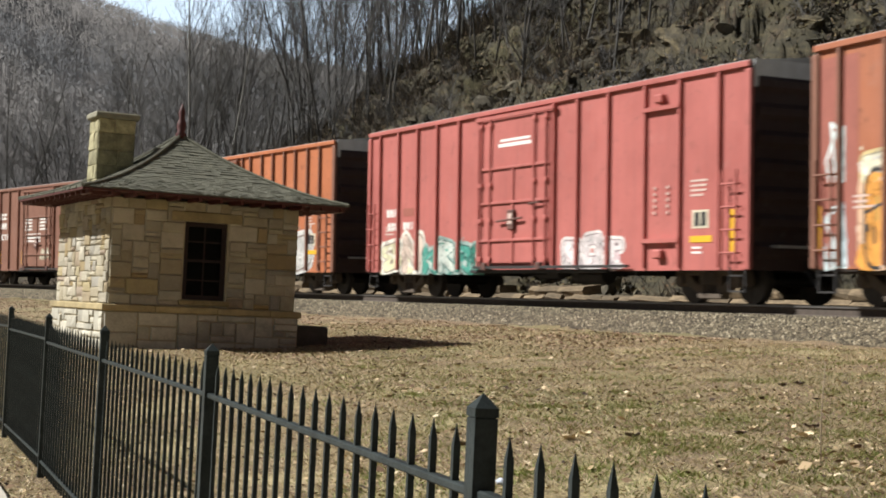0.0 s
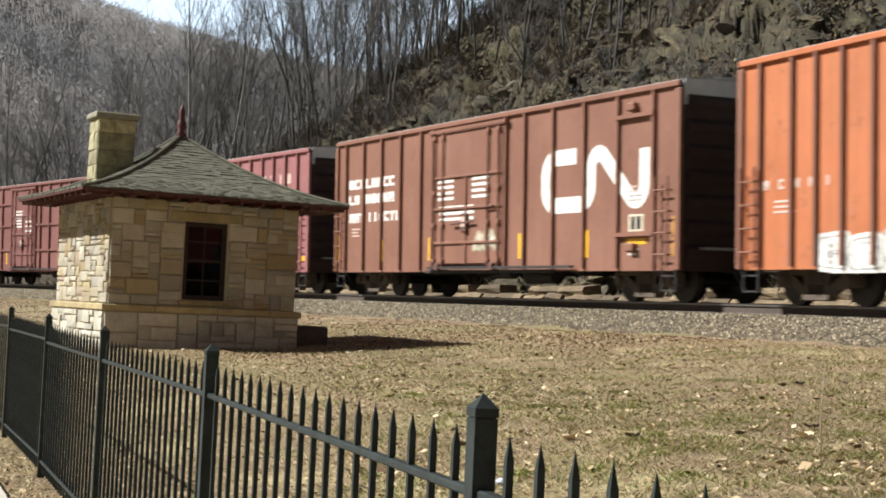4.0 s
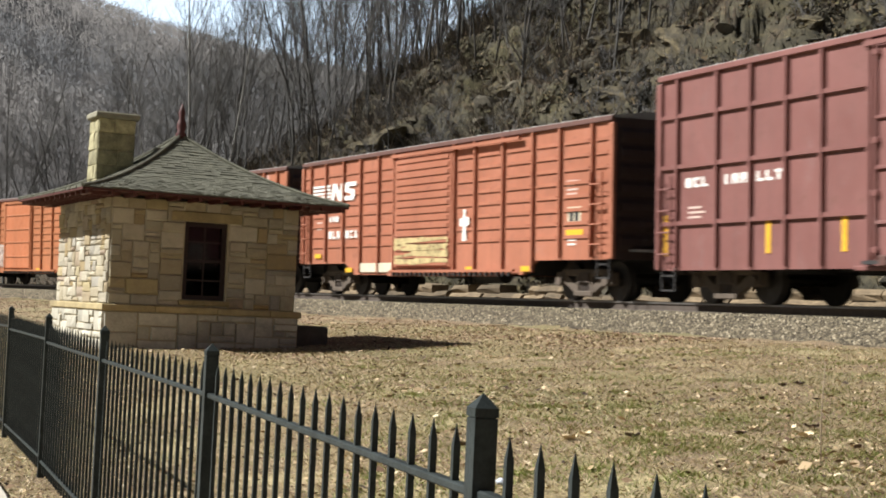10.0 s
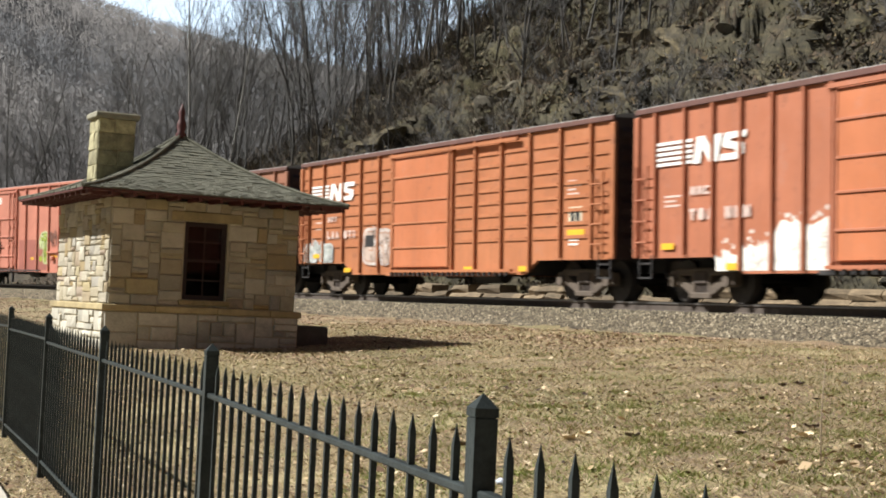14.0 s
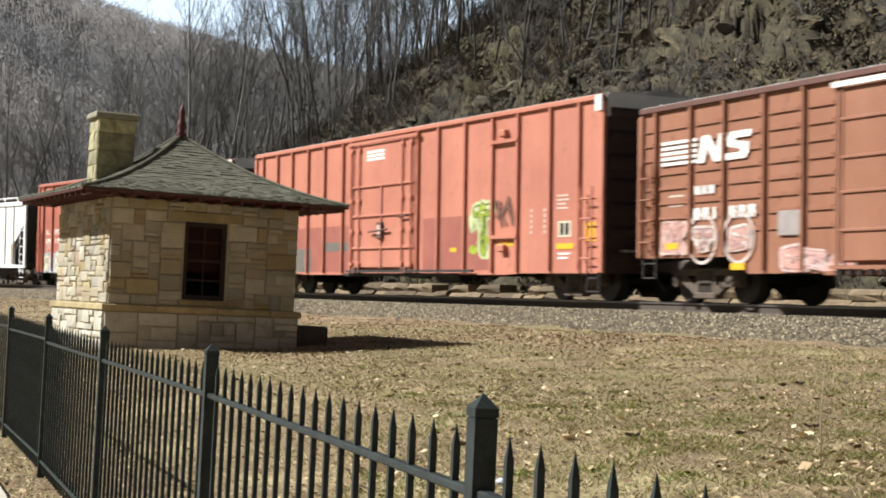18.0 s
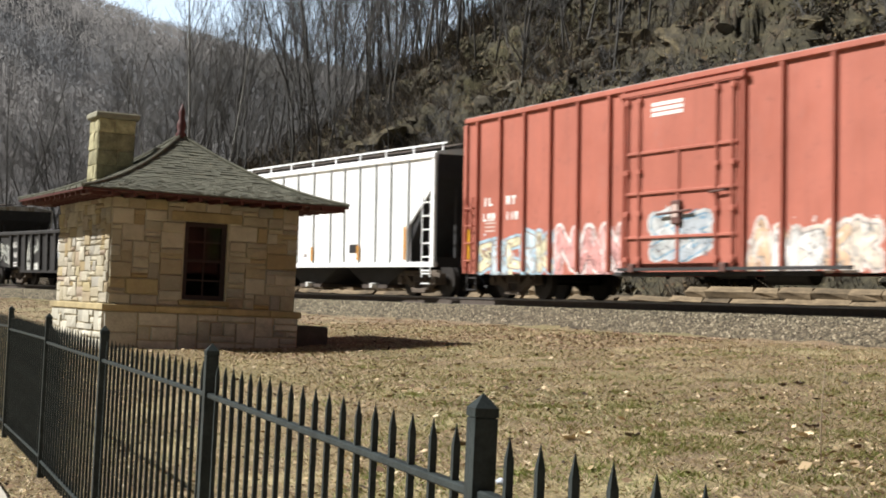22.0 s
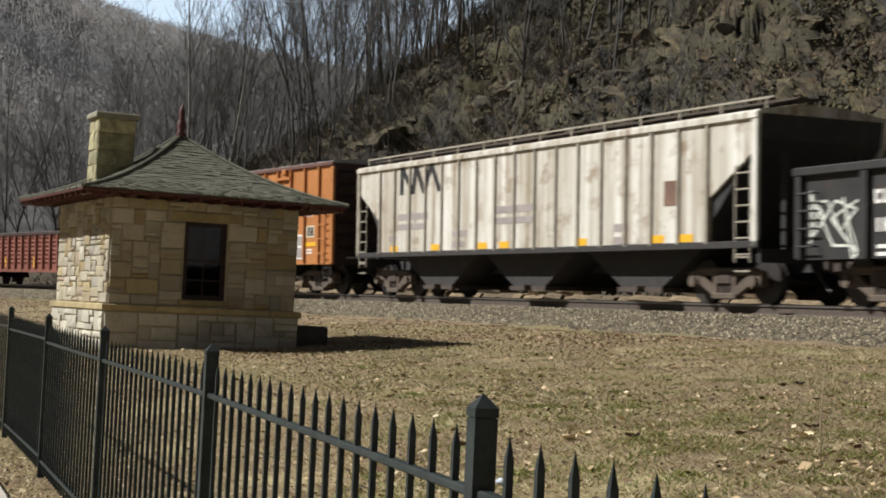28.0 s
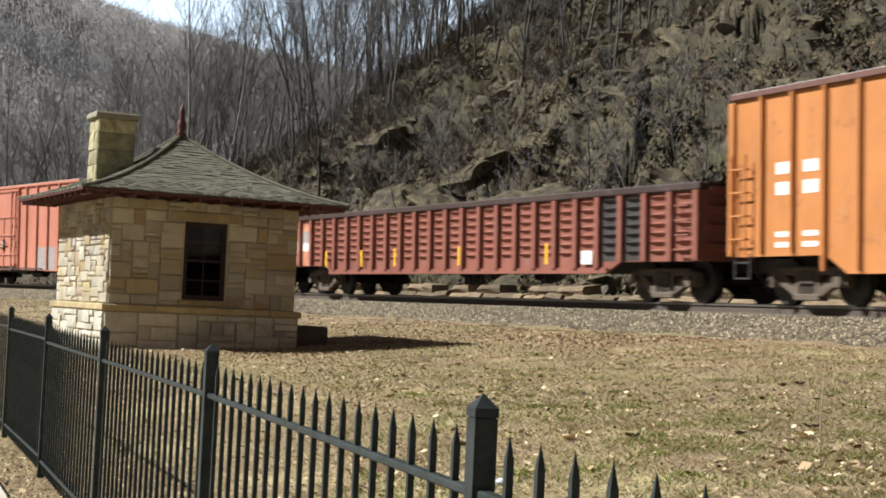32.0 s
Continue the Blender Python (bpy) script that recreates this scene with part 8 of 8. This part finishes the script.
def rubble():
    """Broken stone all over the slope."""
    rs = np.random.RandomState(15)
    n = 7000
    c = hill_places(rs, n, -60, 28, 8.0, 36, 1.3)
    size = 0.05 + 0.26 * rs.random_sample(n) ** 3
    base = np.array([(1, 0, 0), (0, 1, 0), (-1, 0, 0), (0, -1, 0), (0.2, 0.1, 0.8), (0, 0, -0.8)], float)
    faces = np.array([(0, 1, 4), (1, 2, 4), (2, 3, 4), (3, 0, 4)])
    ang = rs.uniform(0, 6.28, n)
    ca, sa = np.cos(ang)[:, None], np.sin(ang)[:, None]
    p = base[None] * (1 + rs.uniform(-0.45, 0.45, (n, 6, 3))) * size[:, None, None] + rs.uniform(-0.12, 0.12, (n, 6, 3)) * size[:, None, None]
    p = np.stack([p[..., 0] * ca * 1.3 - p[..., 1] * sa, p[..., 0] * sa * 1.3 + p[..., 1] * ca, p[..., 2]], -1) + c[:, None]
    tri = p[:, faces].reshape(-1, 3)
    mat = island_material("hill_rubble", [(0, (0.015, 0.014, 0.01)), (0.6, (0.05, 0.045, 0.032)), (0.9, (0.10, 0.085, 0.056)), (1, (0.2, 0.165, 0.11))], 0.95)
    me = quads_mesh("rubble", tri, mat, 3)
    tagged(new("rubble", me), "broken grey and tan stones on the slope", "stones", kind="stuff")


rubble()


def hill_leaves():
    rs = np.random.RandomState(16)
    n = 30000
    c = hill_places(rs, n, -60, 28, 8.0, 38, 1.2)
    ang, size = rs.uniform(0, 6.28, n), rs.uniform(0.03, 0.085, n)
    u = np.stack([np.cos(ang) * size, np.sin(ang) * size, rs.uniform(-0.6, 0.6, n) * size], -1)
    v = np.stack([-np.sin(ang) * size * 0.6, np.cos(ang) * size * 0.6, rs.uniform(-0.6, 0.6, n) * size], -1)
    c = c + np.stack([0 * size, 0 * size, size * 0.7], -1)
    mat = island_material("hill_leaves", [(0, (0.05, 0.028, 0.014)), (0.5, (0.14, 0.08, 0.038)), (0.85, (0.25, 0.16, 0.08)), (1, (0.42, 0.31, 0.18))])
    tagged(new("hill_leaves", quads_mesh("hill_leaves", np.stack([c - u, c - v, c + u, c + v], 1), mat, 4)), "rust-brown fallen leaves on the slope", "leaves", kind="stuff")


hill_leaves()


def tufts():
    """Green tussocks coming up in the lawn."""
    rs = np.random.RandomState(17)
    k, per = 300, 80
    az = np.radians(rs.uniform(-4, 18, k))
    r = 4 + 17 * rs.random_sample(k)
    cx, cy = np.repeat(r * np.sin(az), per), np.repeat(r * np.cos(az), per)
    spread = np.repeat(rs.uniform(0.05, 0.22, k), per)
    # the thicker green clumps
    for gx, gy, gr, gn in ((3.4, 11.6, 0.2, 700), (0.5, 8.7, 0.12, 300), (1.98, 11.2, 0.1, 160), (2.5, 8.75, 0.2, 500), (0.9, 12.4, 0.12, 200), (1.55, 12.4, 0.1, 160), (0.95, 8.4, 0.15, 240), (1.75, 9.2, 0.22, 300)):
        cx, cy, spread = np.concatenate([cx, np.full(gn, gx)]), np.concatenate([cy, np.full(gn, gy)]), np.concatenate([spread, np.full(gn, gr)])
    x, y = cx + rs.normal(0, 1, len(cx)) * spread, cy + rs.normal(0, 1, len(cx)) * spread
    s, o = track_coords(x, y)
    keep = (o > 5) & (o < 18)
    x, y = x[keep], y[keep]
    m = len(x)
    ang, h, lean = rs.uniform(0, 6.28, m), rs.uniform(0.012, 0.045, m), rs.uniform(0.3, 1.6, m)
    base = np.stack([x, y, ground_z(x, y) - 0.005], -1)
    tip = base + np.stack([np.cos(ang) * h * lean, np.sin(ang) * h * lean, h], -1)
    off = np.stack([0.004 + 0 * h, 0.0015 + 0 * h, 0 * h], -1)
    mat = island_material("green_blades", [(0, (0.14, 0.18, 0.04)), (0.6, (0.27, 0.34, 0.08)), (1, (0.44, 0.48, 0.17))])
    tagged(new("grass_tufts", quads_mesh("grass_tufts", np.stack([base - off, base + off, tip], 1), mat, 3)), "small green grass tufts in the straw", "grass", kind="stuff")


tufts()


def stone_ledge():
    """Low weathered bank of flat bedded stones along the foot of the slope."""
    rng = random.Random(21)
    tan = plain("tan_ledge_stone", (0.15, 0.112, 0.068), 0.95, 0, 0.65, 1.8, 1.0, 0.4)
    led = thing("stone_ledge", "low bank of flat tan bedded stones beyond the tracks", "ledge")
    me = []
    for k in range(8):
        a = [rng.uniform(0.9, 1.1) for _ in range(12)]
        sh = Shape().add([(-0.5, -0.3 * a[0], 0), (0.5, -0.3 * a[1], 0), (0.5, 0.3, 0), (-0.5, 0.3, 0), (-0.5, -0.34 * a[2], 0.5 * a[3]), (-0.1 * a[4], -0.36 * a[5], 0.55), (0.5, -0.33 * a[6], 0.5 * a[7]),
                          (-0.46 * a[8], -0.24, 1.0 * a[9]), (0.47, -0.26 * a[10], 0.97 * a[11]), (0.5, 0.3, 1.0), (-0.5, 0.3, 1.0)],
                         [(3, 2, 1, 0), (0, 1, 6, 5, 4), (4, 5, 7), (5, 6, 8, 7), (7, 8, 9, 10), (1, 2, 9, 8, 6), (3, 0, 4, 7, 10), (2, 3, 10, 9)])
        me.append(sh.mesh("ledge_stone", tan))
    z = -0.85
    for course in range(5):
        hh = rng.uniform(0.27, 0.31)
        s = -27.0 + rng.random()
        while s < 25:
            laid = s > -2.5
            w = rng.uniform(0.8, 2.3) if laid else rng.uniform(0.5, 1.5)
            if course < 4 or rng.random() < (0.75 if laid else 0.6):
                x, y = st_xy(s + w / 2, 7.1 + (0.05 if laid else 0.14) * course + rng.uniform(-1, 1) * (0.04 if laid else 0.07))
                k = 0.04 if laid else 0.12
                part("ledge_stone", me[rng.randrange(8)], None, led, at=Matrix.Translation((x, y, RAIL_Z + z)) @ Euler((rng.uniform(0.0, k), rng.uniform(-k, k) * 0.5, PHI - s / RAD + rng.uniform(-k, k))).to_matrix().to_4x4() @ Matrix.Diagonal((w, 1.2, hh * rng.uniform(0.94, 1.1), 1)))
            s += w * 0.99
        z += hh


stone_ledge()


def stake():
    """A thin bleached stick standing in the grass."""
    gx, gy = 2.12, 8.4
    gz = ground_at(gx, gy)
    sh = Shape().pipe([(0, 0, -0.1), (-0.01, 0.0, 0.25), (0.005, 0.01, 0.56)], [0.0045, 0.004, 0.003], 6)
    tagged(new("stake", sh.mesh("stake", plain("bleached_wood", (0.3, 0.24, 0.165), 0.9, 0, 0.25, 20, 0.2), True)), "thin bleached stick standing in the grass", "stick").matrix_basis = pose(gx, gy, gz)


stake()


def curled_leaf(x, y, size, mat, label, seed):
    """A dead leaf lying curled: a pointed blade bent along its rib, its lobed edge turned up."""
    rng = random.Random(seed)
    n = 7
    vs, fs = [], []
    for i in range(n):
        t = i / (n - 1)
        w = math.sin(math.pi * (0.08 + 0.84 * t)) * 0.42 * rng.uniform(0.75, 1.2)
        lift = 0.5 * (t - 0.5) ** 2
        vs += [((t - 0.5), -w, lift + rng.uniform(0.12, 0.3)), ((t - 0.5), 0, lift + 0.03), ((t - 0.5), w, lift + rng.uniform(0.1, 0.34))]
    for i in range(n - 1):
        for j in (0, 1):
            fs.append((3 * i + j, 3 * i + 3 + j, 3 * i + 4 + j, 3 * i + 1 + j))
    k = len(vs)
    vs += [(px, py, pz - 0.02) for px, py, pz in vs]
    fs += [tuple(k + q for q in reversed(f)) for f in fs]
    leaf = tagged(new("dead_leaf", Shape().add([(a * size, b * size, c * size) for a, b, c in vs], fs).mesh("dead_leaf", mat, True)), label, "leaf", "single leaves on the lawn")
    leaf.matrix_basis = Matrix.Translation((x, y, ground_at(x, y) + 0.004)) @ Matrix.Rotation(rng.uniform(0, 6.28), 4, "Z")


LEAF_TAN = plain("tan_leaf", (0.62, 0.5, 0.32), 0.8, 0, 0.25, 40, 0.2)
LEAF_DARK = plain("dark_leaf", (0.06, 0.036, 0.022), 0.8, 0, 0.4, 40, 0.2)
for k, (lx, ly, lsize, dark) in enumerate(((0.85, 9.74, 0.13, 0), (0.98, 9.95, 0.09, 0), (1.26, 9.79, 0.1, 1), (3.25, 14.44, 0.1, 1), (3.42, 14.5, 0.11, 1), (2.41, 9.98, 0.12, 0), (2.0, 10.05, 0.09, 1), (2.15, 10.4, 0.1, 0), (1.5, 10.6, 0.09, 0), (2.6, 10.6, 0.1, 1), (1.2, 12.6, 0.1, 0), (0.4, 12.9, 0.11, 0))):
    curled_leaf(lx, ly, lsize, LEAF_DARK if dark else LEAF_TAN, "dark brown curled dead leaf on the straw" if dark else "pale tan curled dead leaf on the straw", 500 + k)


def scrap():
    """A crumpled bit of plastic in the grass behind the fence."""
    bm = bmesh.new()
    bmesh.ops.create_icosphere(bm, subdivisions=3, radius=0.03)
    for v in bm.verts:
        v.co += noise.noise_vector(v.co * 60) * 0.012
        v.co.z = v.co.z * 0.6 + 0.012
    me = bpy.data.meshes.new("plastic_scrap")
    bm.to_mesh(me)
    bm.free()
    me.materials.append(plain("pale_blue_plastic", (0.55, 0.62, 0.75), 0.35, 0, 0.15, 30, 0.1))
    tagged(new("plastic_scrap", me), "crumpled pale blue plastic scrap in the grass", "litter").matrix_basis = pose(0.38, 8.49, ground_at(0.38, 8.49))


scrap()


# ---------- movement ----------
def motions():
    for car, mid in TRAIN:
        walk(car, [(t, track_pose(mid + SPEED * t)) for t in np.arange(0, 32.01, 2.0)])
    turn = SPEED / AXLE_R
    step = 0.0667
    for w in WHEELS:
        at = w.location.copy()
        rows = []
        for i in range(int(32.0 / step) + 2):
            t = min(32.0, i * step)
            rows.append((t, Matrix.Translation(at) @ Matrix.Rotation(turn * t, 4, "Y")))
        walk(w, rows)


motions()
